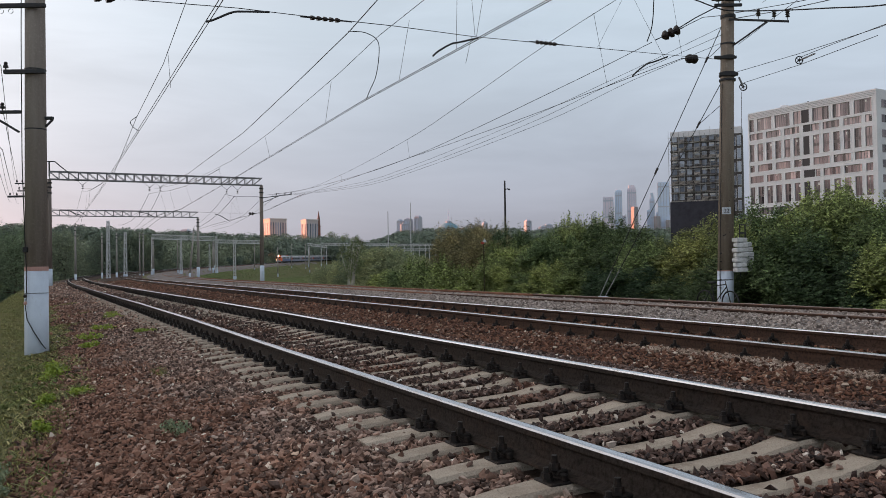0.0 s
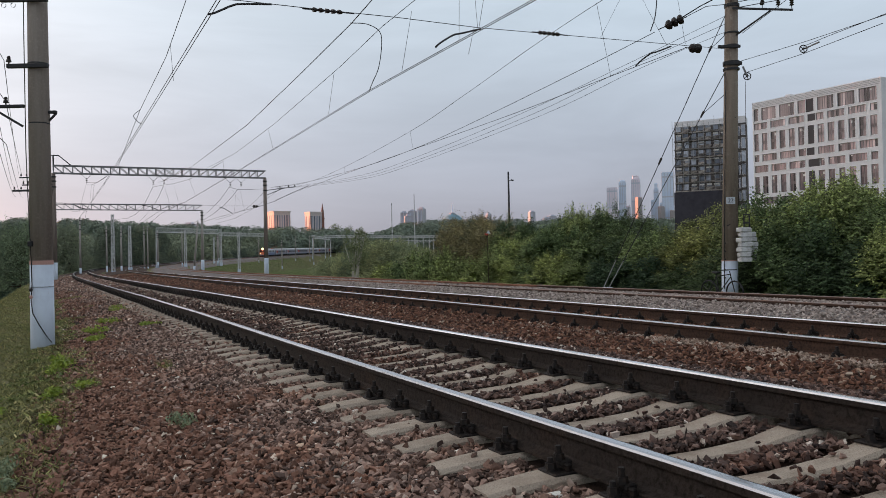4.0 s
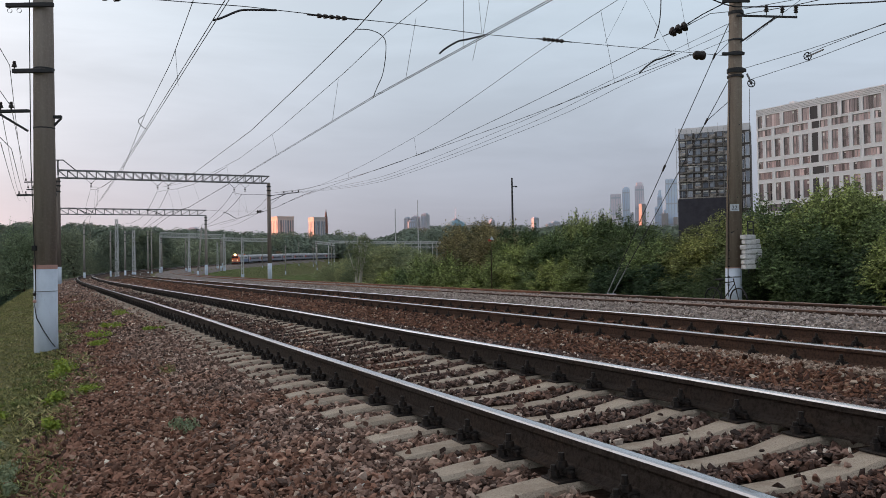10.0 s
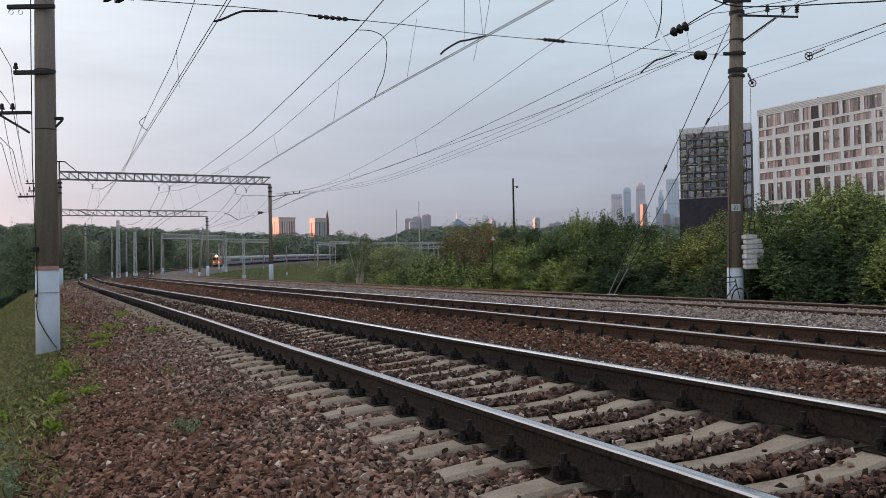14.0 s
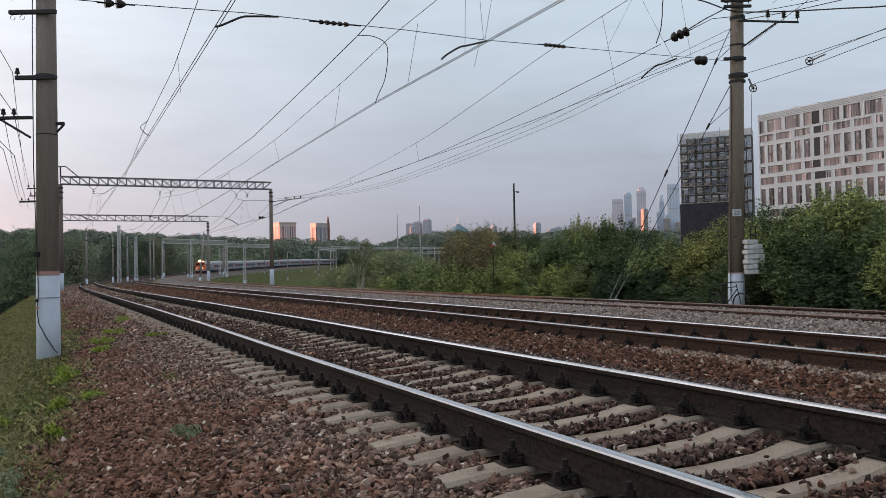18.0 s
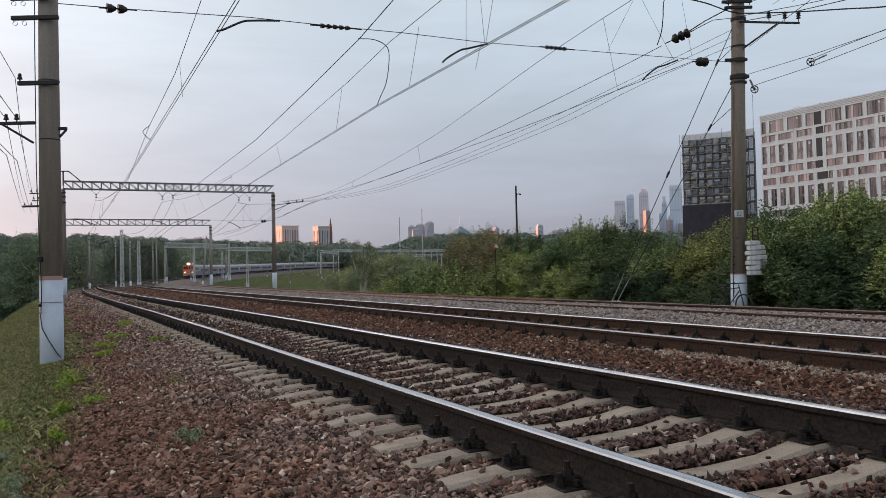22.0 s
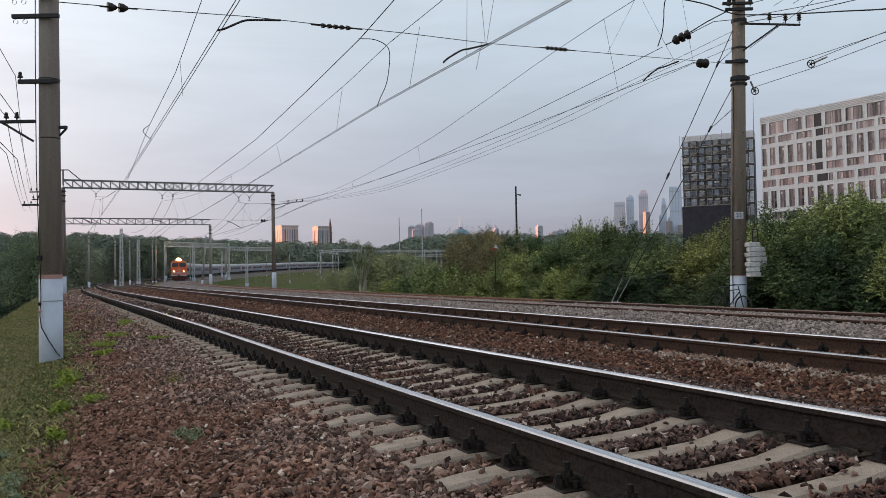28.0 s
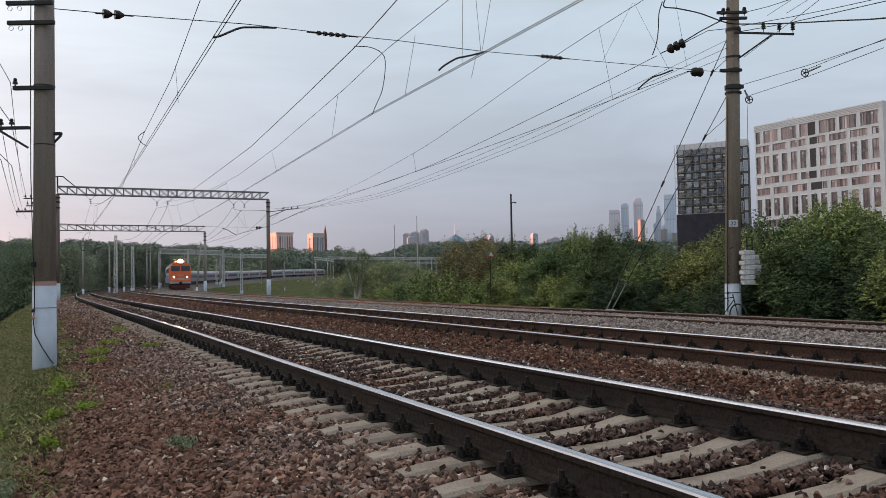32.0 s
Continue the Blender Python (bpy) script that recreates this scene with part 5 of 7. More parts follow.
# slope of the belt's top seen from the origin, by bearing x / y
TOP_B = [-0.15, -0.119, -0.101, -0.087, -0.07, -0.053, -0.036, -0.019, -0.008, -0.001, 0.01, 0.024, 0.041, 0.065, 0.075, 0.096, 0.12, 0.144, 0.158, 0.179, 0.2, 0.227, 0.248, 0.258, 0.268, 0.282, 0.296, 0.313, 0.327, 0.345, 0.365, 0.383, 0.397, 0.411, 0.442, 0.49, 0.511, 0.536, 0.7]
TOP_E = [0.0041, 0.009, 0.0169, 0.0222, 0.0246, 0.0215, 0.0156, 0.0083, 0.0067, 0.0218, 0.0381, 0.0489, 0.0513, 0.048, 0.043, 0.0433, 0.0359, 0.0409, 0.0503, 0.0498, 0.0466, 0.0516, 0.0526, 0.0482, 0.0383, 0.0353, 0.0391, 0.0498, 0.0606, 0.063, 0.0612, 0.065, 0.0743, 0.081, 0.0893, 0.0876, 0.0844, 0.0783, 0.06]


def belt_top(x, y):
    return 0.867 + float(np.interp(x / y, TOP_B, TOP_E)) * y * (1.1 if x / y > 0.38 else 1.02)


GREENS = [plant_kind("bush", "dense green box-elder bush with upright shoots beside the track", "bush", 10 + i, 3.6, 4.0, 3300, 0.1, M_LEAF, "trackside bushes", shoots=22, clumps=30, reach=0.4, inner=0.45) for i in range(3)]
DARK_SHADED = [plant_kind("bush", "dense dark green bush beside the track, leaves darkened for shade", "bush", 20 + i, 3.6, 4.0, 3200, 0.098, M_LEAF_SHADE, "trackside bushes", shoots=20, clumps=30, reach=0.4, inner=0.45) for i in range(2)]
YELLOWS = [plant_kind("bush", "yellowish-green leafy bush behind the anchor mast", "bush", 25 + i, 3.2, 4.0, 3200, 0.095, M_LEAFY, "trackside bushes", shoots=16, clumps=28, reach=0.4) for i in range(2)]
BROWNS = [plant_kind("bush", "tall brownish-green thin-leaved bush beside the track", "bush", 41 + i, 3.0, 4.6, 1500, 0.1, M_LEAFB, "trackside bushes", shoots=16, lift=0.8, slim=0.2, inner=0.35) for i in range(2)]
WILLOWS = [plant_kind("bush", "pale olive-green bushy willow on the bank", "bush", 30 + i, 4.6, 4.0, 1900, 0.17, M_LEAF2, "trackside bushes", clumps=44, slim=0.15, shoots=2, lift=0.15, droop=0.35, reach=0.42) for i in range(2)]
LOWS = [plant_kind("shrub", "low fresh green shrub at the foot of the bushes", "shrub", 36 + i, 2.4, 1.5, 800, 0.1, M_LEAF, "low shrubs", clumps=16, shoots=5, reach=0.4) for i in range(2)]
planted = collections.defaultdict(list)


def plant(kinds, x, y, top, wide):
    """Notes a place: kind, foot, height of the top and width."""
    planted[id(kinds)].append((kinds, x, y, top, wide))


random.seed(21)
# Rightwards the front row gets many shade-coloured bushes, to darken the belt's foot.
for e0, step, lo, hi, wide in ((8.9, 1.7, 0.5, 0.74, 3.0), (10.2, 1.6, 0.7, 0.95, 3.4), (11.8, 1.7, 0.9, 1.07, 3.4)):
    q = 4.0
    while q < 42:
        (x, y, z), _ = line(3, q + random.uniform(-0.4, 0.4), e0 + random.uniform(-0.4, 0.4))
        q += step * random.uniform(0.8, 1.2)
        b = x / y
        if b < 0.012 or b > 0.66:
            continue
        g = gz(x, y) - 0.12
        top = g + (belt_top(x, y) - g) * random.uniform(lo, hi)
        chance = random.random()
        if b < 0.068:
            kinds = LOWS if e0 < 9 else BROWNS
        elif b < 0.12:
            kinds = DARK_SHADED if e0 > 11 else GREENS
        elif b < 0.19:
            kinds = GREENS if e0 < 9 else (GREENS if e0 < 11 or chance < 0.4 else DARK_SHADED)
        elif b < 0.285:
            kinds = DARK_SHADED if chance < 0.8 or e0 < 10 else GREENS
        elif b < 0.375:
            kinds = YELLOWS if e0 > 9 else DARK_SHADED
        else:
            kinds = DARK_SHADED if e0 < 9 and chance < 0.45 else GREENS
        if kinds is BROWNS:
            top -= 0.05 * (top - g)
        if 0.275 < b < 0.335:
            top -= 0.11 * (top - g)
        if kinds is LOWS:
            top = g + random.uniform(1.0, 1.9)
        plant(kinds, x, y, top, wide * random.uniform(0.85, 1.15))
for b, dep, wide, up in ((-0.098, 66.0, 3.4, 1.0), (-0.086, 63.5, 3.8, 1.0), (-0.07, 61.0, 4.6, 1.0), (-0.055, 60.0, 4.2, 1.0), (-0.041, 58.5, 3.8, 0.98), (-0.028, 56.0, 3.6, 0.98), (-0.014, 54.5, 3.4, 0.98), (-0.078, 66.0, 4.6, 0.97), (-0.06, 64.0, 4.6, 0.95), (-0.034, 61.0, 4.0, 0.9)):
    plant(WILLOWS, b * dep, dep, 0.867 + float(np.interp(b, TOP_B, TOP_E)) * dep * up, wide)
for b, dep, wide, h in ((-0.138, 77.0, 3.6, 2.8), (-0.128, 74.0, 4.0, 3.1), (-0.117, 72.0, 4.0, 3.3), (-0.108, 69.0, 4.0, 3.4)):
    plant(WILLOWS, b * dep, dep, gz(b * dep, dep) + h, wide)
for b, dep, h in ((-0.066, 54.5, 1.6), (-0.05, 52.5, 1.7), (-0.034, 51.0, 1.9), (-0.02, 49.5, 2.1), (-0.006, 48.2, 2.4), (0.008, 47.0, 2.3), (0.02, 46.0, 2.0)):
    plant(LOWS, b * dep, dep, gz(b * dep, dep) + h, 3.0)
for rows_ in planted.values():
    kinds = rows_[0][0]
    for i, (_, x, y, top, wide) in enumerate(rows_):
        k = kinds[i % len(kinds)]
        w0_, h0_ = PLANT_SIZE[k.name]
        g = gz(x, y) - 0.12
        m = pose(x, y, g, 0, 0, random.uniform(0, 360))
        ob = k if i < len(kinds) else copy_thing(k, m)
        ob.matrix_basis = m @ Matrix.Diagonal((wide / w0_, wide / w0_, (top - g) / h0_, 1))


def birch(x, y, h):
    """A clump of thin pale stems with sparse leaves all the way up."""
    rng = np.random.default_rng(77)
    th = empty("tree", "thin sparse young birch with pale stems", "tree", pose(x, y, gz(x, y) - 0.1))
    blobs = []
    for i in range(7):
        bm = bmesh.new()
        top = np.array([rng.uniform(-1.1, 1.0), rng.uniform(-0.7, 0.7), h * rng.uniform(0.7, 0.98)])
        foot_ = np.array([rng.uniform(-0.3, 0.3), rng.uniform(-0.2, 0.2), 0])
        cone(bm, tuple(foot_), tuple(top), 0.045, 0.012, 6)
        for j in range(9):
            p = foot_ + (top - foot_) * rng.uniform(0.28, 1.0)
            q = p + np.array([rng.uniform(-0.5, 0.5), rng.uniform(-0.4, 0.4), rng.uniform(0.05, 0.4)])
            cone(bm, tuple(p), tuple(q), 0.012, 0.005, 4)
            blobs.append((tuple(q), (0.26, 0.26, 0.24)))
        part("stem", bm, M_BIRCH, th, "pale birch stem")
    v, f = leaf_cloud(rng, blobs, 4600, 0.05)
    mesh_part("crown", v.tolist(), f.tolist(), M_BIRCHLEAF, th)


M_BIRCH = material("birch_bark", (0.5, 0.47, 0.42), 0.85, 0, 0.2, [(6.0, (0.16, 0.13, 0.11), 0.55, 0.7, (1, 1, 3))])
birch(-5.98, 57.0, 4.2)

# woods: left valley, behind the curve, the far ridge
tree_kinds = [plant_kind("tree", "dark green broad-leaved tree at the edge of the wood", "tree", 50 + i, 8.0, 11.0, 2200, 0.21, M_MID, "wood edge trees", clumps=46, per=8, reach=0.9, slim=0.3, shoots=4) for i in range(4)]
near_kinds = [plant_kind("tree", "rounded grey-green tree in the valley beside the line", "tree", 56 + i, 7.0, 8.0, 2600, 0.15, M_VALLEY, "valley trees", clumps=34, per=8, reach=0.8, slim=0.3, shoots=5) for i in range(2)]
np_ = [[], []]
tp = [[] for _ in tree_kinds]
for i in range(190):
    # belt outside the curve
    s = random.uniform(60, 640)
    (x, y, z), _ = line(1, s, -random.uniform(13, 36))
    tp[i % 4].append((x, y, gz(x, y) - 0.3, random.uniform(0.95, 1.4)))
for i in range(34):
    x, y = -random.uniform(34, 74), random.uniform(40, 92)
    if x / y < -0.5 and x / y > -1.1:
        np_[i % 2].append((x, y, gz(x, y) - 0.3, random.uniform(0.6, 0.95)))
for y0, y1, b0, b1, n_, lo_, hi_ in ((205, 250, -0.465, -0.40, 12, 1.0, 1.25), (250, 300, -0.375, -0.30, 22, 1.1, 1.4), (150, 190, -0.5, -0.45, 6, 0.9, 1.1), (400, 440, -0.214, -0.182, 7, 1.85, 2.1), (420, 460, -0.165, -0.14, 6, 1.2, 1.5)):
    # stands of taller trees outside the curve
    for i in range(n_):
        y = random.uniform(y0, y1)
        x = y * random.uniform(b0, b1)
        if along(np.array([x]), np.array([y]))[1][0] < -15:
            tp[i % 4].append((x, y, gz(x, y) - 0.3, random.uniform(lo_, hi_)))
for k, r in zip(tree_kinds + near_kinds, tp + np_):
    scatter(k, r)


def woods(name, label, n, place, size, mat, seed):
    rng = np.random.default_rng(seed)
    vs, fs = [], []
    c = np.array([place(rng) for _ in range(n)])
    blobs = [((x, y, z), (r, r, r * 0.8)) for x, y, z, r in c]
    v, f = leaf_cloud(rng, blobs, n * 170, size, 0.05, 0.35)
    ob = mesh_part(name, v.tolist(), f.tolist(), mat)
    return tagged(ob, label, "wood", kind="stuff")


def ridge(rng):
    """A place in the woods of the far rise, and a clump's size."""
    y = rng.uniform(560, 860)
    b = rng.uniform(-0.62, 0.62)
    h = np.interp(b, [-0.62, -0.54, -0.42, -0.28, -0.13, -0.092, -0.065, -0.045, -0.016, 0.02, 0.3], [53, 52, 48, 39, 34, 28, 31, 38, 41, 40, 36]) * (y / 900)
    r = rng.uniform(5, 10)
    return b * y, y, (h * 1.05 - r * 0.75) * rng.uniform(0.05, 1.0) ** 0.3, r


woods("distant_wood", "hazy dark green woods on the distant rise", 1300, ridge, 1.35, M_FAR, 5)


def middle(rng):
    while True:
        y = rng.uniform(220, 620)
        b = rng.uniform(-0.62, -0.08)
        q, o, d = along(np.array([b * y]), np.array([y]))
        if o[0] < -26:
            break
    h = np.interp(b, [-0.6, -0.25, -0.2, -0.1, 0.1], [17, 17, 19, 18, 16]) * (y / 420)
    r = rng.uniform(3, 6)
    return b * y, y, (h - r) * rng.uniform(0.0, 1.0) ** 0.6, r


# Unseen rise left of the view, added to keep the low sun off.
def sun_block_ridge(rng):
    an, r = math.radians(rng.uniform(-130, -31)), rng.uniform(420, 800)
    return r * math.sin(an), r * math.cos(an), rng.uniform(-4, 47 if an > -0.75 else 58), rng.uniform(8, 13)


woods("left_wood", "unseen wooded rise added to block the low sun", 1100, sun_block_ridge, 3.6, M_FAR, 8)
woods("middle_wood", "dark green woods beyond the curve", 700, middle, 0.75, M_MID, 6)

# Painted board on an added post, in place of a distant window's sunlit glint.
sgn = empty("track_sign", "small white and red board painted as a sunlit window's glint, on an added post", "sign", pose(2.39, 41.5, gz(2.39, 41.5)))
up_ = 2.0 - gz(2.39, 41.5)
part("post", cone(bmesh.new(), (0, 0.03, 0), (0, 0.03, up_ + 0.1), 0.02, 0.02, 8), M_BARK, sgn)
part("board", cone(bmesh.new(), (0.04, -0.012, up_ + 0.02), (0.04, 0.012, up_ + 0.02), 0.13, 0.13, 3), M_PLATE, sgn, "white triangular board")
part("red_board", box(bmesh.new(), -0.14, 0.02, -0.012, 0.012, up_ - 0.12, up_ - 0.02, 0.004), M_GLINT_RED, sgn, "red lower board")

# ---- loose ballast stones ----
def stone_templates(n, seed):
    rng = np.random.default_rng(seed)
    out = []
    for _ in range(n):
        bm = bmesh.new()
        for cx in (-1, 1):
            for cy in (-1, 1):
                for cz in (-1, 1):
                    p = (np.array([cx, cy, cz]) + rng.normal(size=3) * 0.42) * 0.72
                    bm.verts.new((p[0] * 1.3, p[1] * 0.88, p[2] * 0.48))
        r = bmesh.ops.convex_hull(bm, input=bm.verts)
        bmesh.ops.delete(bm, geom=[g for g in r["geom_interior"] if isinstance(g, bmesh.types.BMVert)], context="VERTS")
        bm.verts.index_update()
        out.append((np.array([v.co[:] for v in bm.verts]), np.array([[v.index for v in f.verts] for f in bm.faces if len(f.verts) == 3])))
        bm.free()
    return out


TEMPL = stone_templates(24, 7)


def pile(name, label, mat, track, cross, e_range, s_range, n, sizes, keep, seed, sleepers=None, off_rail=(0.7975,), lift=0.85, skew=0.0, grow=True, rust=0):
    """Stones strewn on a bed; keep: chance of a place by its distance; sleepers: start and pitch; rust: 1 the rusty shoulder alone, -1 the rest."""
    rng = np.random.default_rng(seed)
    s = rng.uniform(*s_range, n)
    e = rng.uniform(*e_range, n)
    o = e - np.interp(s, *OFF[track])
    a = np.interp(s, _s, _a)
    x, y = np.interp(s, _s, _x) + o * np.cos(a), np.interp(s, _s, _y) + o * np.sin(a)
    r = np.hypot(x, y)
    ahead = (y > 1.6) & (np.abs(x) < 0.66 * y + 0.4)
    ok = (rng.uniform(size=n) < keep(r)) & (ahead | ((r < 9) & (rng.uniform(size=n) < 0.22)))
    if track == 1:
        # the edge frays out into the grass
        fray = np.array([noise.noise((px * 0.7, py * 0.7, 8.3)) for px, py in zip(x, y)])
        ok &= rng.uniform(size=n) < np.clip((e + 3.32 - 0.47 * smoothstep(0, 12, s) + 0.55 * fray) / 0.5, 0.08, 1)
    if rust:
        wave = np.array([noise.noise((px * 0.5, py * 0.5, 4.4)) for px, py in zip(x, y)])
        share = np.clip((-1.75 - e + 0.7 * wave) / 0.7, 0, 0.93)
        ok &= (rng.uniform(size=n) < share) if rust > 0 else (rng.uniform(size=n) >= share)
    for q in off_rail:
        ok &= np.abs(np.abs(e) - q) > 0.1
    u = np.zeros(n)
    if sleepers:
        k = (s - sleepers[0] - e * skew) / sleepers[1]
        u = np.abs(k - np.round(k)) * sleepers[1]
        on = (u < 0.132) & (np.abs(e) < 1.36)
        ok &= ~on | (rng.uniform(size=n) < np.where(e < -1.12, np.where(r > 11, 0.22, 0.04), np.where((e > -0.66) & (e < 0.05 + 0.25 * np.sin(s * 1.7)) & (r > 7.5), 0.6, 0.02)))
        plate = (u < 0.12) & (np.abs(np.abs(e) - 0.7975) < 0.22)
        ok &= ~plate
    s, e, x, y, r, u = s[ok], e[ok], x[ok], y[ok], r[ok], u[ok]
    z = np.interp(s, _s, _z) + np.interp(e, [c[0] for c in cross], [c[1] for c in cross])
    if track == 1:
        z = z + CANT * np.clip((e + 0.8) / 1.6, 0, 1)
    if sleepers:
        z = z + np.where((u < 0.125) & (np.abs(e) < 1.3), 0.03, 0)
    m = len(s)
    size = rng.uniform(sizes[0], sizes[1], m) 
    if grow:
        size = size * np.where(r > 13, 1.1, 1.0) * np.where(r > 20, 1.3, 1.0)
    size = size * np.where(rng.uniform(size=m) < 0.1, 1.4, 1.0)
    z = z + size * lift * rng.uniform(-0.4, 1.3, m)
    # random turns
    q = rng.normal(size=(m, 4))
    q[:, 1:3] *= 0.4
    q /= np.linalg.norm(q, axis=1)[:, None]
    w, i, j, k = q.T
    R = np.stack([1 - 2 * (j * j + k * k), 2 * (i * j - k * w), 2 * (i * k + j * w), 2 * (i * j + k * w), 1 - 2 * (i * i + k * k), 2 * (j * k - i * w), 2 * (i * k - j * w), 2 * (j * k + i * w), 1 - 2 * (i * i + j * j)], 1).reshape(m, 3, 3)
    tid = rng.integers(0, len(TEMPL), m)
    vs, fs, base = [], [], 0
    for t, (tv, tf) in enumerate(TEMPL):
        sel = np.where(tid == t)[0]
        if not len(sel):
            continue
        v = np.einsum("nij,kj->nki", R[sel], tv) * size[sel][:, None, None] + np.stack([x[sel], y[sel], z[sel]], 1)[:, None, :]
        f = tf[None] + (np.arange(len(sel)) * len(tv))[:, None, None] + base
        vs.append(v.reshape(-1, 3))
        fs.append(f.reshape(-1, 3))
        base += len(sel) * len(tv)
    v, f = np.concatenate(vs), np.concatenate(fs)
    me = bpy.data.meshes.new(name)
    me.vertices.add(len(v))
    me.vertices.foreach_set("co", v.ravel())
    me.loops.add(f.size)
    me.loops.foreach_set("vertex_index", f.ravel())
    me.polygons.add(len(f))
    me.polygons.foreach_set("loop_start", np.arange(0, f.size, 3))
    me.update(calc_edges=True)
    me.validate()
    me.shade_flat()
    me.materials.append(mat)
    return tagged(new(name, me), label, "ballast", kind="stuff")


M_STONE = material("ballast_stone", (1, 1, 1), 0.75, 0, 0.3, [(30.0, (0.62, 0.58, 0.55), 0.45, 0.7), (0.8, (1.1, 0.88, 0.74), 0.52, 0.68)], 0.5, 70,
                   island=[(0, (0.0461, 0.0292, 0.023)), (0.3, (0.149, 0.0929, 0.0725)), (0.6, (0.302, 0.193, 0.151)), (0.86, (0.461, 0.315, 0.253)), (0.95, (0.549, 0.415, 0.34)), (0.982, (0.549, 0.438, 0.363)), (0.988, (0.81, 0.719, 0.604)), (1.0, (0.81, 0.828, 0.79))])
M_STONE_OIL = material("oily_ballast_stone", (1, 1, 1), 0.7, 0, 0.3, [(30.0, (0.62, 0.57, 0.54), 0.45, 0.7), (0.8, (1.25, 0.98, 0.82), 0.52, 0.68)], 0.5, 70,
                   island=[(0, (0.022, 0.013, 0.011)), (0.35, (0.075, 0.045, 0.036)), (0.7, (0.155, 0.093, 0.073)), (0.9, (0.26, 0.165, 0.132)), (0.965, (0.36, 0.26, 0.215)), (0.975, (0.66, 0.55, 0.47)), (1.0, (0.86, 0.78, 0.69))])
M_STONE_SHOULDER = material("shoulder_stone", (1, 1, 1), 0.8, 0, 0.25, [(30.0, (0.66, 0.6, 0.56), 0.45, 0.7), (0.6, (0.72, 0.66, 0.62), 0.5, 0.68)], 0.5, 70,
                   island=[(0, (0.056, 0.0298, 0.0213)), (0.4, (0.213, 0.113, 0.0785)), (0.8, (0.365, 0.195, 0.137)), (0.95, (0.37, 0.229, 0.168)), (0.982, (0.448, 0.32, 0.247)), (0.988, (0.717, 0.618, 0.516)), (1.0, (0.855, 0.801, 0.673))])
M_STONE_RED = material("rusty_ballast_stone", (1, 1, 1), 0.8, 0, 0.3, [(25.0, (0.72, 0.7, 0.68), 0.45, 0.7), (0.9, (1.5, 1.35, 1.2), 0.58, 0.7)], 0.35, 90,
                       island=[(0, (0.045, 0.021, 0.014)), (0.45, (0.14, 0.066, 0.042)), (0.8, (0.24, 0.112, 0.07)), (0.95, (0.3, 0.17, 0.11)), (0.98, (0.4, 0.3, 0.22)), (1.0, (0.62, 0.54, 0.45))])
M_STONE_GREY = material("granite_stone", (1, 1, 1), 0.85, 0, 0.2, [(25.0, (0.75, 0.74, 0.73), 0.45, 0.7)], 0.35, 90,
                        island=[(0, (0.11, 0.086, 0.073)), (0.4, (0.31, 0.255, 0.225)), (0.8, (0.48, 0.41, 0.365)), (1.0, (0.6, 0.52, 0.47))])


def fall(r0, r1, lo):
    return lambda r: np.clip(1 - (r - r0) / (r1 - r0), 0, 1) * (1 - lo) + lo * (r < 60)


pile("ballast_stones", "grey-brown crushed stones beside the sleepers, a few pale ones", M_STONE, 1, BED1, (-3.0, -0.9), (-11, 38), 190000, (0.0105, 0.0205), fall(5, 21, 0.12), 11, (S0, PITCH), skew=SKEW, rust=-1)
pile("ballast_stones", "oily dark brown crushed stones between the rails, a few pale ones", M_STONE_OIL, 1, BED1, (-0.9, 2.25), (-13, 38), 300000, (0.0105, 0.0205), fall(6, 22, 0.12), 18, (S0, PITCH), skew=SKEW)
pile("ballast_stones", "rusty reddish-brown crushed stones on the shoulder", M_STONE_SHOULDER, 1, BED1, (-3.4, -1.2), (-11, 38), 200000, (0.0105, 0.021), fall(5, 21, 0.12), 16, (S0, PITCH), skew=SKEW, rust=1)
pile("ballast_stones", "rust-stained dark crushed stones between the tracks", M_STONE_RED, 2, BED2, (-2.4, 2.25), (-8, 44), 175000, (0.012, 0.022), fall(12, 34, 0.25), 12, (-9.3, 0.543))
pile("ballast_stones", "pale grey angular granite stones", M_STONE_GREY, 3, BED3, (-3.3, 2.7), (-7, 50), 105000, (0.014, 0.026), fall(26, 56, 0.2), 13, lift=0.4, grow=False)

for tr_, bed_, mat_, n_, seed_ in ((1, BED1, M_STONE, 24000, 14), (2, BED2, M_STONE_RED, 18000, 15)):
    pile("ballast_stones", "dark brown crushed stones along the far track", mat_, tr_, bed_, (-3.2, 2.2), (32, 85), n_, (0.03, 0.055), lambda r: np.ones_like(r), seed_, lift=0.5, grow=False)

M_GRIT = material("sandy_grit", (1, 1, 1), 0.85, 0, 0.2, [(25.0, (0.75, 0.72, 0.7), 0.45, 0.7)], 0.35, 90, island=[(0, (0.12, 0.085, 0.065)), (0.4, (0.3, 0.22, 0.17)), (0.8, (0.47, 0.37, 0.3)), (1.0, (0.62, 0.52, 0.44))])
pile("ballast_grit", "pale sandy grit heaped along the foot of a rail", M_GRIT, 2, BED2, (-1.24, -0.93), (-4.3, -0.9), 5200, (0.007, 0.0155), lambda r: np.ones_like(r), 19, lift=1.3, grow=False)
pile("ballast_grit", "thin sandy grit along the foot of a rail", M_GRIT, 2, BED2, (-1.4, -0.93), (-4.8, 2.0), 1100, (0.007, 0.0155), lambda r: np.ones_like(r), 20, lift=1.0, grow=False)

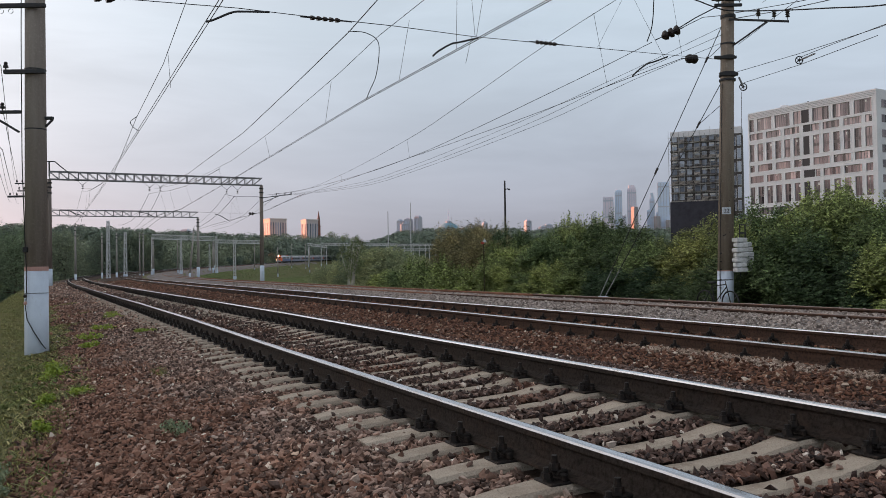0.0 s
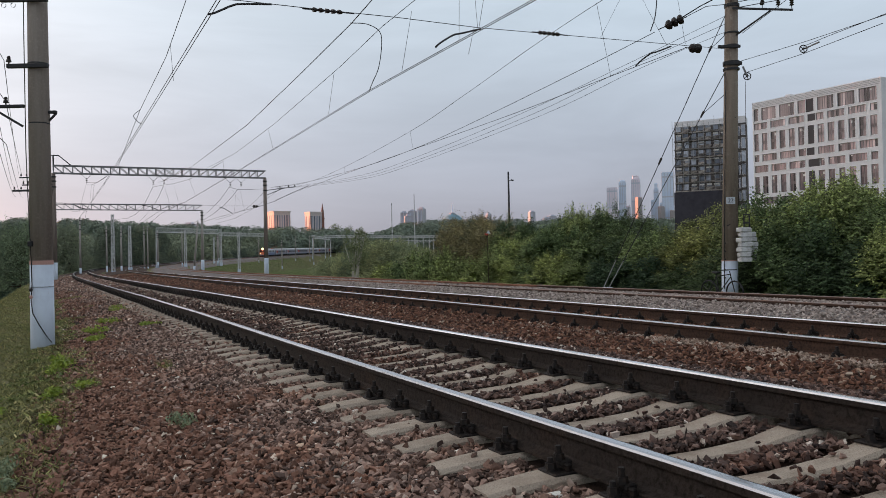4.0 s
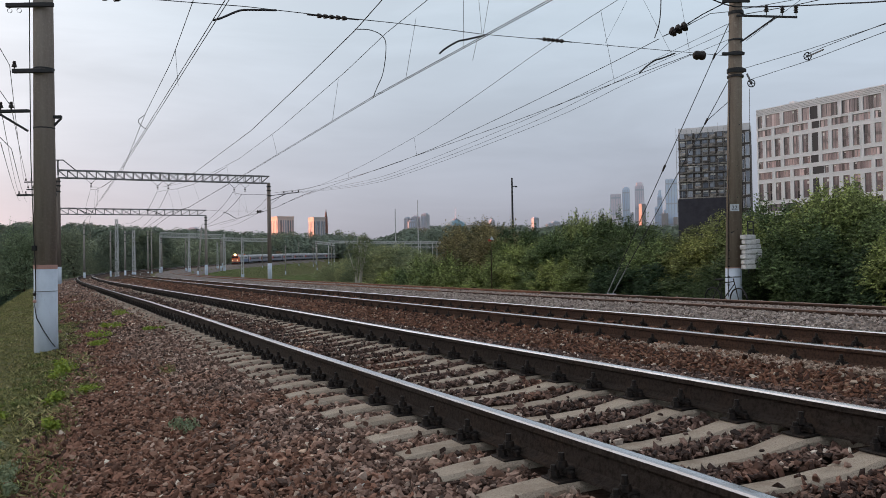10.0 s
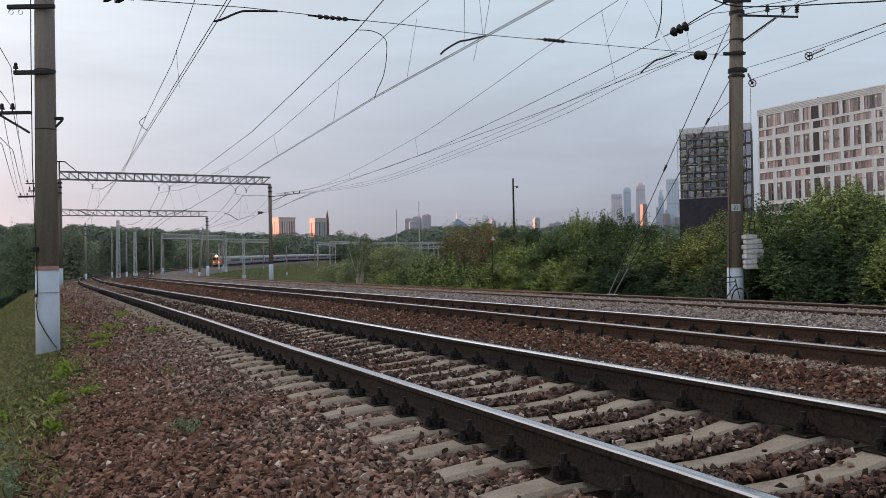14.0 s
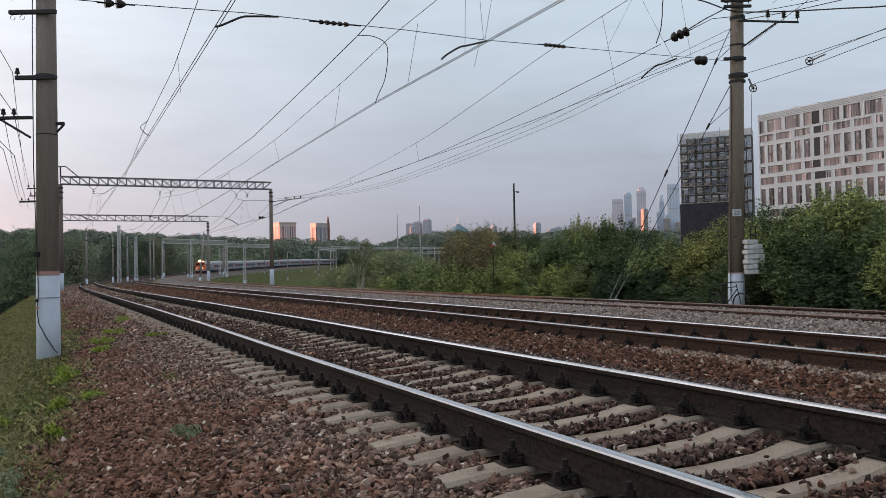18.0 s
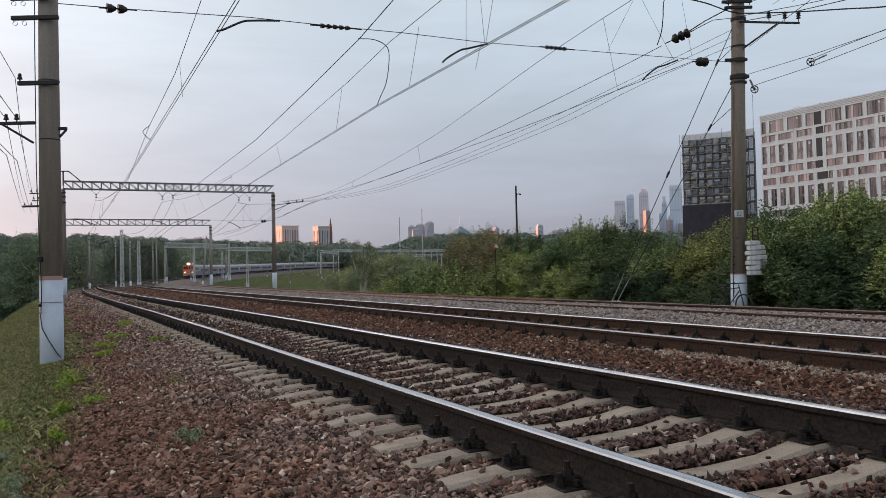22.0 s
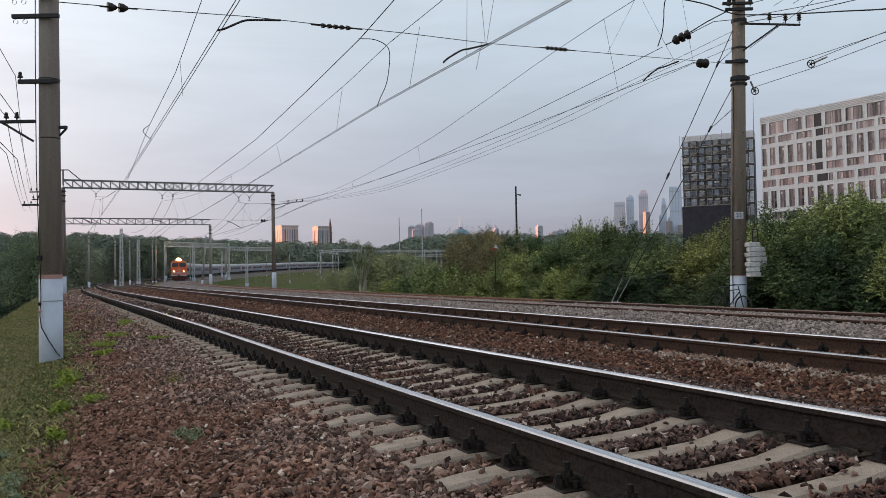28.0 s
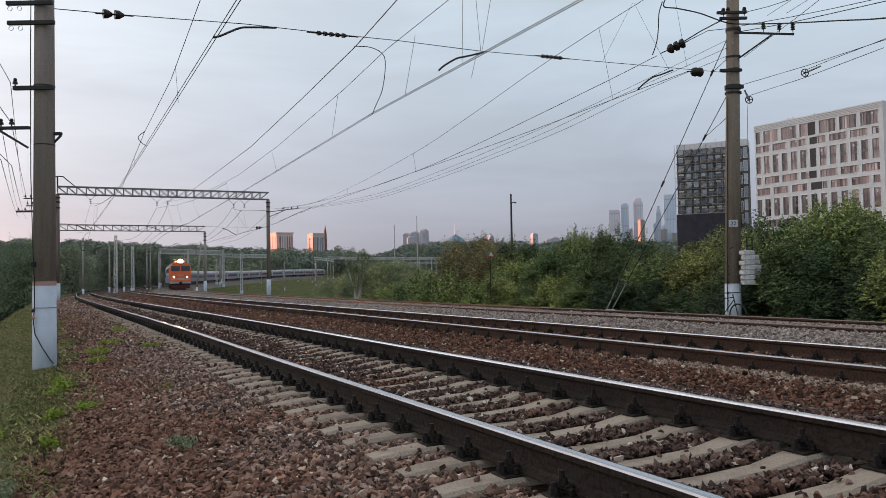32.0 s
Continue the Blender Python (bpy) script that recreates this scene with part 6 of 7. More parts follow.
# ---- grass and weeds ----
M_GRASS = material("grass_blade", (0.31, 0.28, 0.125), 0.75, 0, 0.15, [(0.7, (0.4, 0.33, 0.19), 0.45, 0.68), (2.2, (0.2, 0.23, 0.08), 0.45, 0.7)], island=[(0, (0.22, 0.27, 0.22)), (0.6, (0.85, 0.88, 0.85)), (1, (1.6, 1.5, 1.35))])
M_WEED = material("bright_weed_leaf", (0.3, 0.36, 0.06), 0.6, 0, 0.3, [], island=[(0, (0.6, 0.75, 0.7)), (1, (1.2, 1.15, 1))])
M_MUG = material("grey_green_leaf", (0.27, 0.3, 0.2), 0.7, 0, 0.2, [], island=[(0, (0.6, 0.75, 0.7)), (1, (1.2, 1.15, 1))])


def blades(name, label, mat, pts, h, w, seed, lean=0.5, cat="grass"):
    rng = np.random.default_rng(seed)
    n = len(pts)
    an = rng.uniform(0, 2 * np.pi, n)
    hh = h * rng.uniform(0.4, 1.3, n)
    ww = w * rng.uniform(0.6, 1.4, n)
    d = np.stack([np.cos(an), np.sin(an), np.zeros(n)], 1)
    tip = pts + np.stack([rng.normal(size=n) * lean * hh, rng.normal(size=n) * lean * hh, hh], 1)
    mid = pts * 0.5 + tip * 0.5 + np.array([0, 0, 1]) * (hh * 0.12)[:, None]
    v = np.stack([pts - d * ww[:, None], pts + d * ww[:, None], mid + d * ww[:, None] * 0.8, tip, mid - d * ww[:, None] * 0.8], 1).reshape(-1, 3)
    f = np.arange(5 * n).reshape(n, 5)
    ob = mesh_part(name, v.tolist(), f.tolist(), mat)
    return tagged(ob, label, cat, kind="stuff")


def bank(track, n, e0, e1, s0, s1, seed, bare=0.12, edge=-3.5):
    """Places for grass on a bank beside a track."""
    rng = np.random.default_rng(seed)
    s = s0 + (s1 - s0) * rng.uniform(0, 1, n) ** 1.5
    e = e0 + rng.uniform(0, 1, n) ** 1.1 * (e1 - e0)
    a = np.interp(s, _s, _a)
    o = e - np.interp(s, *OFF[track])
    x, y = np.interp(s, _s, _x) + o * np.cos(a), np.interp(s, _s, _y) + o * np.sin(a)
    patch = np.array([noise.noise((px * 0.55, py * 0.55, 3.1)) for px, py in zip(x, y)])
    ok = (y > 2) & (np.abs(x) < 0.75 * y) & ((e < edge - 0.5 * patch) | (e > 0) | (patch > bare))
    x, y, s, e = x[ok], y[ok], s[ok], e[ok]
    z = ground_height(x, y) - 0.01
    if track == 1:
        z = np.where(e > BED1[0][0], np.interp(s, _s, _z) + np.interp(e, [c[0] for c in BED1], [c[1] for c in BED1]), z)
    return np.stack([x, y, z], 1)


def tufts(n, e0, e1, s0, s1, seed):
    """Places of blades gathered in tufts on the near bank."""
    rng = np.random.default_rng(seed)
    c = bank(1, n, e0, e1, s0, s1, seed, -0.05, -3.0)
    k = rng.integers(14, 40, len(c))
    p = np.repeat(c, k, 0)
    r = np.repeat(rng.uniform(0.03, 0.11, len(c)), k)[:, None]
    p[:, :2] += rng.normal(size=(len(p), 2)) * r
    return p


M_TUFT = material("tuft_blade", (0.305, 0.295, 0.14), 0.7, 0, 0.15, [(0.5, (0.42, 0.37, 0.2), 0.45, 0.68), (1.6, (0.19, 0.26, 0.08), 0.48, 0.7)], island=[(0, (0.22, 0.27, 0.22)), (0.6, (0.85, 0.88, 0.85)), (1, (1.6, 1.5, 1.35))])
M_INNER = material("inner_grass_blade", (0.21, 0.265, 0.13), 0.75, 0, 0.15, [(0.12, (0.26, 0.28, 0.15), 0.42, 0.66)], island=[(0, (0.6, 0.65, 0.6)), (1, (1.3, 1.25, 1.1))])
blades("grass", "short patchy dry-green grass on the bank", M_GRASS, bank(1, 130000, -2.5, -7.2, -8, 46, 21, 0.3, -2.95), 0.042, 0.0055, 22, 0.95)
blades("grass", "low tufts of dry and green grass on the bank", M_TUFT, tufts(1300, -2.6, -3.4, 0, 44, 33), 0.032, 0.0105, 34, 1.3)
blades("grass", "low tufts of dry and green grass on the bank slope", M_TUFT, tufts(5200, -3.0, -9.0, -8, 60, 31), 0.038, 0.0095, 32, 1.2)
blades("grass", "thin tufts of grass among the stones", M_GRASS, bank(1, 110000, -1.9, -3.4, -6, 34, 27, 0.3, -9), 0.05, 0.006, 28, 0.9)
blades("grass", "mown green grass on the inner bank", M_INNER, bank(3, 190000, 5.2, 80.0, 50, 330, 23), 0.12, 0.04, 24, 0.8)
blades("grass", "green grass on the far bank under the train", M_INNER, bank(3, 110000, 5.4, 90.0, 180, 480, 25), 0.22, 0.12, 26, 0.8)


def surface(x, y):
    """Height of the ballast where it lies, or of the ground."""
    q, o, _ = along(np.array([x]), np.array([y]))
    e = o[0] + float(np.interp(q[0], *OFF[1]))
    if -3.35 < e < 2.2:
        return float(np.interp(q[0], _s, _z) + np.interp(e, [c[0] for c in BED1], [c[1] for c in BED1])) + 0.015
    return gz(x, y)


def weed(name, label, mat, x, y, r, h, n, seed, size, cat="weed"):
    rng = np.random.default_rng(seed)
    blobs = [((rng.uniform(-r, r) * 0.6, rng.uniform(-r, r) * 0.6, h * rng.uniform(0.25, 0.8)), (r * 0.5, r * 0.5, h * 0.4)) for _ in range(5)]
    th = empty(name, label, cat, pose(x, y, surface(x, y)), "weeds")
    v, f = leaf_cloud(rng, blobs, n, size)
    v[:, 2] = np.maximum(v[:, 2], 0.0)
    mesh_part("leaves", v.tolist(), f.tolist(), mat, th)
    for b in blobs:
        part("stem", cone(bmesh.new(), (0, 0, -0.05), b[0], 0.005, 0.003, 5), mat, th)
    return th


for i, (px_, dep, r, h, m_) in enumerate(((-4.85, 10.3, 0.3, 0.24, M_WEED), (-5.15, 10.9, 0.28, 0.22, M_WEED), (-3.95, 8.3, 0.22, 0.16, M_WEED), (-3.75, 8.6, 0.2, 0.12, M_WEED), (-3.35, 6.95, 0.12, 0.17, M_WEED),
                                          (-4.3, 7.8, 0.25, 0.12, M_WEED), (-6.1, 14.4, 0.4, 0.2, M_WEED), (-5.6, 13.2, 0.3, 0.12, M_WEED), (-6.6, 16.2, 0.4, 0.15, M_WEED), (-7.8, 19.5, 0.5, 0.2, M_WEED), (-5.2, 14.6, 0.3, 0.1, M_WEED))):
    weed("weed", "low bright yellow-green weed at the ballast edge", m_, px_, dep, r * 0.6, h * 0.7, 260, 60 + i, 0.024)
for i, (px_, dep, r, h) in enumerate(((-2.98, 5.55, 0.12, 0.13), (-2.76, 5.2, 0.07, 0.07), (-1.92, 5.98, 0.1, 0.1), (-3.6, 6.5, 0.12, 0.08))):
    weed("weed", "grey-green feathery weed among the stones", M_MUG, px_, dep, r, h, 300, 80 + i, 0.014)

# ---- buildings and skyline ----
M_CLAD = material("white_cladding", (0.8, 0.79, 0.81), 0.7, 0, 0.3, [(0.25, (0.72, 0.71, 0.73), 0.4, 0.65), (2.5, (0.83, 0.82, 0.84), 0.5, 0.7)])
M_SURROUND = material("pale_window_surround", (0.9, 0.89, 0.91), 0.6, 0, 0.3, [(0.6, (0.85, 0.84, 0.86), 0.4, 0.65)])
M_GLASS = material("window_glass", (0.3, 0.255, 0.26), 0.1, 0.18, 0.5, [(0.3, (0.21, 0.18, 0.19), 0.45, 0.6)], objrand=[(0, (0.08, 0.08, 0.09)), (0.2, (0.14, 0.14, 0.16)), (0.24, (0.45, 0.44, 0.46)), (0.6, (0.8, 0.76, 0.77)), (0.9, (1.2, 1.12, 1.1)), (1, (1.9, 1.85, 1.85))])
M_FRAME = material("dark_window_frame", (0.26, 0.245, 0.25), 0.5, 0.1, 0.4)
M_REDPANEL = material("reddish_spandrel", (0.14, 0.105, 0.105), 0.4, 0, 0.5, [(0.5, (0.1, 0.08, 0.085), 0.4, 0.65)])
M_DARKPANEL = material("dark_grey_panel", (0.07, 0.062, 0.065), 0.6)
# Plain pale paint for room lights and lit openings; it gives off no light.
M_LIT = material("painted_lit_panel", (0.75, 0.73, 0.7), 0.7)


def window_mesh(w, h, panes, mat=None):
    """Frame with mullions, and glass set back; local x across, z up, front towards -y."""
    bm = bmesh.new()
    t = 0.09
    xs, zs = [], [0, t, h - t, h]
    for i in range(panes + 1):
        x = (w - t) * i / panes
        xs += [x, x + t]
    grid = [[bm.verts.new((x, 0, z)) for x in xs] for z in zs]
    cells = [bm.faces.new((grid[k][i], grid[k][i + 1], grid[k + 1][i + 1], grid[k + 1][i])) for k in range(3) for i in range(len(xs) - 1) if k != 1 or i % 2 == 0]
    ext = bmesh.ops.extrude_face_region(bm, geom=cells)
    bmesh.ops.translate(bm, verts=[v for v in ext["geom"] if isinstance(v, bmesh.types.BMVert)], vec=(0, 0.14, 0))
    bmesh.ops.recalc_face_normals(bm, faces=bm.faces)
    fr = bpy.data.meshes.new("window")
    bm.to_mesh(fr)
    bm.free()
    fr.materials.append(mat or M_FRAME)
    bm = bmesh.new()
    box(bm, 0, (w - t) / panes - t, 0.06, 0.1, t, h - t)
    gl = bpy.data.meshes.new("pane")
    bm.to_mesh(gl)
    bm.free()
    gl.materials.append(M_GLASS)
    gl["count"], gl["pitch"] = panes, (w - t) / panes
    return fr, gl


def glaze(wd, gl):
    """A pane between each two mullions of a window."""
    for i in range(gl["count"]):
        shared("pane", gl, wd, pose(0.09 + i * gl["pitch"], 0, 0))


apt = empty("apartment_building", "white clad apartment building with dark windows in mixed rows", "building", Matrix.Translation((86.6, 225.0, 0)) @ Matrix.Rotation(math.atan2(-31.0, 17.9), 4, "Z"))
TOP, LEN, DEP = 41.2, 36.4, 26.0
P0, PITCH_A, OPEN_W = 0.12, 2.815, 1.78        # first bay, bay width, width of a narrow opening
# storeys from the top: upper and lower edge, kind of row, bay with the dark panel
ROWS_A = [(39.35, 36.0, "odd", 5, 2), (35.4, 33.6, "even", 6, 1), (32.5, 27.75, "tall", 6, 0), (26.75, 24.85, "odd", 5, 2), (23.75, 21.85, "even", 6, 3), (20.75, 16.0, "tall", 6, 0), (15.0, 13.1, "odd", 5, 2), (12.0, 10.1, "even", 6, 1), (9.0, 4.2, "tall", 6, 0)]
# front wall in courses and piers, so that the windows sit in real openings
prev = TOP
for hi_, lo_, *_r in ROWS_A:
    part("wall_course", box(bmesh.new(), 0, LEN, 0, 0.5, hi_, prev), M_CLAD, apt)
    prev = lo_
part("wall_course", box(bmesh.new(), 0, LEN, 0, 0.5, -4, prev), M_CLAD, apt)
random.seed(9)
facade = {}


def facade_window(x0, w, lo_, hi_, panes):
    """A window in its opening, with a raised pale surround."""
    key = (round(w, 2), round(hi_ - lo_, 2), panes)
    if key not in facade:
        sb = bmesh.new()
        h = hi_ - lo_
        for q in ((-0.13, 0.0, -0.13, h + 0.13), (w, w + 0.13, -0.13, h + 0.13), (0.0, w, -0.13, 0.0), (0.0, w, h, h + 0.13)):
            box(sb, q[0], q[1], -0.23, -0.165, q[2], q[3])
        sm = bpy.data.meshes.new("surround")
        sb.to_mesh(sm)
        sb.free()
        sm.materials.append(M_SURROUND)
        facade[key] = (*window_mesh(w, h, panes), sm)
    fr_, gl_, sm = facade[key]
    wd = shared("window", fr_, apt, pose(x0, 0.16, lo_))
    glaze(wd, gl_)
    shared("surround", sm, wd, pose(0, 0, 0), "pale raised window surround")
    return wd


for hi_, lo_, kind_, dark_bay, dark_half in ROWS_A:
    spans = []
    if kind_ == "tall":
        spans = [(k, 1) for k in range(13)]
    else:
        k = 0
        if kind_ == "odd":
            spans.append((0, 1))
            k = 1
        while k < 13:
            spans.append((k, min(2, 13 - k)))
            k += 2
    last = 0.0
    for k, bays in spans:
        x0 = P0 + PITCH_A * k + (0.3 if k == 0 else 0)
        w = PITCH_A * (bays - 1) + OPEN_W - (0.3 if k == 0 else 0)
        part("wall_pier", box(bmesh.new(), last, x0, 0.003, 0.5, lo_, hi_), M_CLAD, apt)
        last = x0 + w
        if kind_ == "tall":
            if k == dark_bay:
                part("dark_panel", box(bmesh.new(), x0, x0 + w, 0.12, 0.2, lo_, hi_), M_DARKPANEL, apt, "dark grey facade panel")
                continue
            wd = facade_window(x0, w, lo_, hi_, 2)
            part("spandrel", box(bmesh.new(), 0.09, w - 0.09, 0.02, 0.07, (hi_ - lo_) * 0.4, (hi_ - lo_) * 0.56), M_REDPANEL, wd, "reddish-brown spandrel panel")
        elif k == dark_bay:
            share = {1: 0.52, 2: 0.5, 3: 0.74}[dark_half]
            d0, d1 = (0.5, 1.0) if dark_half == 2 else (0.0, share)
            part("dark_panel", box(bmesh.new(), x0 + w * d0, x0 + w * d1, 0.12, 0.2, lo_, hi_), M_DARKPANEL, apt, "dark grey facade panel")
            wd = facade_window(x0 if dark_half == 2 else x0 + w * d1, w * (0.5 if dark_half == 2 else 1 - share), lo_, hi_, 2)
        else:
            wd = facade_window(x0, w, lo_, hi_, (7 if hi_ > 39 else 6) if bays > 1 else 2)
        if random.random() < 0.38:
            f0 = random.choice((0.08, 0.3, 0.6)) * w
            part("room_light", box(bmesh.new(), f0, f0 + 0.5, 0.04, 0.056, (hi_ - lo_) * 0.76, (hi_ - lo_) * 0.9), M_LIT, wd, "pale panel painted as a lit ceiling light")
    part("wall_pier", box(bmesh.new(), last, LEN, 0.003, 0.5, lo_, hi_), M_CLAD, apt)
part("inner_core", box(bmesh.new(), 0.5, LEN - 0.5, 0.62, DEP, -4, TOP - 0.5), M_DARKPANEL, apt)
part("roof", box(bmesh.new(), 0.0, LEN, 0.502, DEP, TOP - 0.49, TOP), M_CLAD, apt)
for i in range(4):
    part("cornice_line", box(bmesh.new(), -0.05, LEN + 0.05, -0.08, 0.0, TOP - 0.35 - 0.38 * i, TOP - 0.29 - 0.38 * i), M_GALV, apt)
part("roof_box", box(bmesh.new(), 9.0, 10.6, 2, 3.4, TOP, TOP + 0.9, 0.05), M_CLAD, apt)
part("roof_box", box(bmesh.new(), 17.0, 17.3, 2, 2.4, TOP, TOP + 0.6), M_IRON, apt)
# the far flank
fr, gl = window_mesh(2.2, 1.9, 2)
part("side_wall", box(bmesh.new(), LEN + 0.002, LEN + 0.4, 0.0, DEP, -4, TOP), M_CLAD, apt)
fl = Matrix.Rotation(math.pi / 2, 4, "Z")
for zi in range(10):
    for yi in range(5):
        wd = shared("window", fr, apt, Matrix.Translation((LEN + 0.46, 2 + yi * 4.6, TOP - 4.3 - zi * 3.6)) @ fl)
        glaze(wd, gl)

M_RAW = material("raw_dark_wall", (0.13, 0.115, 0.11), 0.85, 0, 0.2, [(0.4, (0.08, 0.07, 0.07), 0.45, 0.62), (1.4, (0.42, 0.37, 0.33), 0.56, 0.66)])
M_SLAB = material("pale_slab_edge", (0.5, 0.46, 0.42), 0.85, 0, 0.2, [(0.8, (0.2, 0.185, 0.18), 0.45, 0.6)], objrand=[(0, (0.3, 0.3, 0.32)), (1, (1.25, 1.22, 1.2))])
M_NET = material("dark_safety_net", (0.07, 0.068, 0.085), 0.9, 0, 0.1, [(0.6, (0.05, 0.048, 0.06), 0.4, 0.7)])
M_BLUEGLASS = material("bluish_glass", (0.4, 0.43, 0.48), 0.12, 0.3, 0.5, [], objrand=[(0, (0.3, 0.32, 0.35)), (1, (1.3, 1.3, 1.3))])
blk2 = empty("tower_block", "unfinished dark tower block wrapped in scaffolding and netting", "building", Matrix.Translation((77.9, 270.0, 0)) @ Matrix.Rotation(math.atan2(-8.0, 17.4), 4, "Z"))
T2, L2 = 43.3, 19.2
part("core", box(bmesh.new(), 0, L2, 0.6, 20, -4, T2 - 0.4), M_RAW, blk2)
part("parapet", box(bmesh.new(), 0, L2, 0.45, 20, T2 - 1.5, T2 + 0.3), M_CLAD, blk2, "pale unfinished parapet")
part("safety_net", box(bmesh.new(), -0.25, L2 + 0.1, -1.15, -1.05, -3, 20.2), M_NET, blk2, "dark safety netting")
random.seed(12)
gw = bmesh.new()
box(gw, 0, 1.5, 0, 0.1, 0, 1.9)
gme = bpy.data.meshes.new("pane")
gw.to_mesh(gme)
gw.free()
gme.materials.append(M_BLUEGLASS)
rb = bmesh.new()
box(rb, 0, 1.9, 0, 0.5, 0, 1.0)
rme = bpy.data.meshes.new("balcony_front")
rb.to_mesh(rme)
rb.free()
rme.materials.append(M_SLAB)
nm = bmesh.new()
box(nm, 0, 1.6, 0, 0.1, 0, 0.5)
lme = bpy.data.meshes.new("lit_opening")
nm.to_mesh(lme)
nm.free()
lme.materials.append(M_LIT)
for fl_ in range(9):
    z = 17.6 + fl_ * 2.75
    part("floor_slab", box(bmesh.new(), -0.2, L2 + 0.2, -0.1 if fl_ % 2 else 0.1, 0.6, z, z + 0.32), M_SLAB, blk2)
    for c in range(8):
        x = 0.5 + c * 2.35
        shared("pane", gme, blk2, pose(x + random.uniform(-0.1, 0.3), 0.5, z + 0.6))
        if random.random() < 0.6:
            shared("balcony_front", rme, blk2, pose(x - 0.1, 0.05, z + 0.3))
        if random.random() < 0.42:
            shared("lit_opening", lme, blk2, pose(x, 0.38, z + 1.9))
scf = empty("scaffolding", "thin steel scaffolding on the tower block's face", "scaffolding", blk2.matrix_basis.copy())
for i in range(13):
    x = -0.5 + i * 1.65
    part("upright", bar(bmesh.new(), (x, -0.8, 16), (x, -0.8, T2 + random.uniform(-1, 1.8)), 0.1), M_GALV, scf)
for fl_ in range(14):
    part("ledger", bar(bmesh.new(), (-0.6, -0.8, 18 + fl_ * 1.8), (L2 + 0.2, -0.8, 18 + fl_ * 1.8), 0.08), M_GALV, scf)
# its finished flank with window strip
part("flank_wall", box(bmesh.new(), L2 + 0.3, L2 + 2.9, 1.0, 9, -4, T2 - 1.6), M_RAW, blk2, "dark grey flank wall")
part("flank_parapet", box(bmesh.new(), L2 + 0.25, L2 + 2.95, 0.9, 9.05, T2 - 1.598, T2 + 0.6), M_CLAD, blk2, "pale parapet")
f4_, g4_ = window_mesh(1.25, 3.4, 1, M_CLAD)
f5_, g5_ = window_mesh(0.6, 2.9, 1, M_CLAD)
for zi in range(9):
    for f_, g_, xo in ((f4_, g4_, 1.55), (f5_, g5_, 0.6)):
        wd = shared("window", f_, blk2, pose(L2 + xo, 0.86, T2 - 5.6 - zi * 4.2), "window with pale surround")
        g_.materials[0] = M_BLUEGLASS
        glaze(wd, g_)
for i in range(110):
    x = random.uniform(-0.4, L2 - 3)
    part("board", box(bmesh.new(), x, x + random.uniform(1.2, 3.2), -0.95, -0.55, 18.05 + 1.8 * (i % 14), 18.13 + 1.8 * (i % 14)), M_SLAB, scf)

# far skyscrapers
# Haze in front of the skyline is put into these pale, bluish base colours.
M_TOWER = material("haze_tinted_tower_glass", (0.62, 0.74, 0.93), 0.5, 0.0, 0.5, [(0.02, (0.68, 0.78, 0.92), 0.4, 0.6)])
M_TOWER2 = material("haze_tinted_tower_stone", (0.82, 0.75, 0.83), 0.5, 0.0, 0.5, [(0.02, (0.74, 0.71, 0.81), 0.4, 0.6)])
M_BAND = material("haze_tinted_tower_band", (0.56, 0.6, 0.7), 0.5)
M_COPPER = material("copper_coloured_glass", (0.34, 0.32, 0.33), 0.5, 0.0, 0.5)
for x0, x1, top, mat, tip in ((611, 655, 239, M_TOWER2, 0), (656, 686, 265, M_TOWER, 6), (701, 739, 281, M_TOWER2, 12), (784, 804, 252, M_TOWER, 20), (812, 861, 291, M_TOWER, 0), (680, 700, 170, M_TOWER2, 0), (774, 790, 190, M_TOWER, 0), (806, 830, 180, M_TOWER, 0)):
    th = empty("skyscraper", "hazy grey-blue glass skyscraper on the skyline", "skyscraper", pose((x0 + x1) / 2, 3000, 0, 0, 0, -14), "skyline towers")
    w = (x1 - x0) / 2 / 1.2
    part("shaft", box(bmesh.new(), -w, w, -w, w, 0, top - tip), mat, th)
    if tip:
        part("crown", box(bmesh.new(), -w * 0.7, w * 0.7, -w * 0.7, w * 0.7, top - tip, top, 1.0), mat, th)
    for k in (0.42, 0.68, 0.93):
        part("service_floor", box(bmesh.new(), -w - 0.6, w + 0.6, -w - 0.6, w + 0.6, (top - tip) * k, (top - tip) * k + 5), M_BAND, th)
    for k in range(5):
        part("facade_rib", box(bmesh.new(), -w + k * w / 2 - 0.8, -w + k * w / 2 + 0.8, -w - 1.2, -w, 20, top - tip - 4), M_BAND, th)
for x0, x1, z0, z1 in ((708, 732, 112, 200), (790, 812, 120, 165), (832, 856, 110, 150)):
    th = empty("glass_annex", "low tower block with copper-coloured sunlit glass", "building", pose((x0 + x1) / 2, 2960, 0, 0, 0, 38), "skyline towers")
    part("shaft", box(bmesh.new(), -(x1 - x0) / 2, (x1 - x0) / 2, -8, 8, 0, z1, 2), M_COPPER, th)

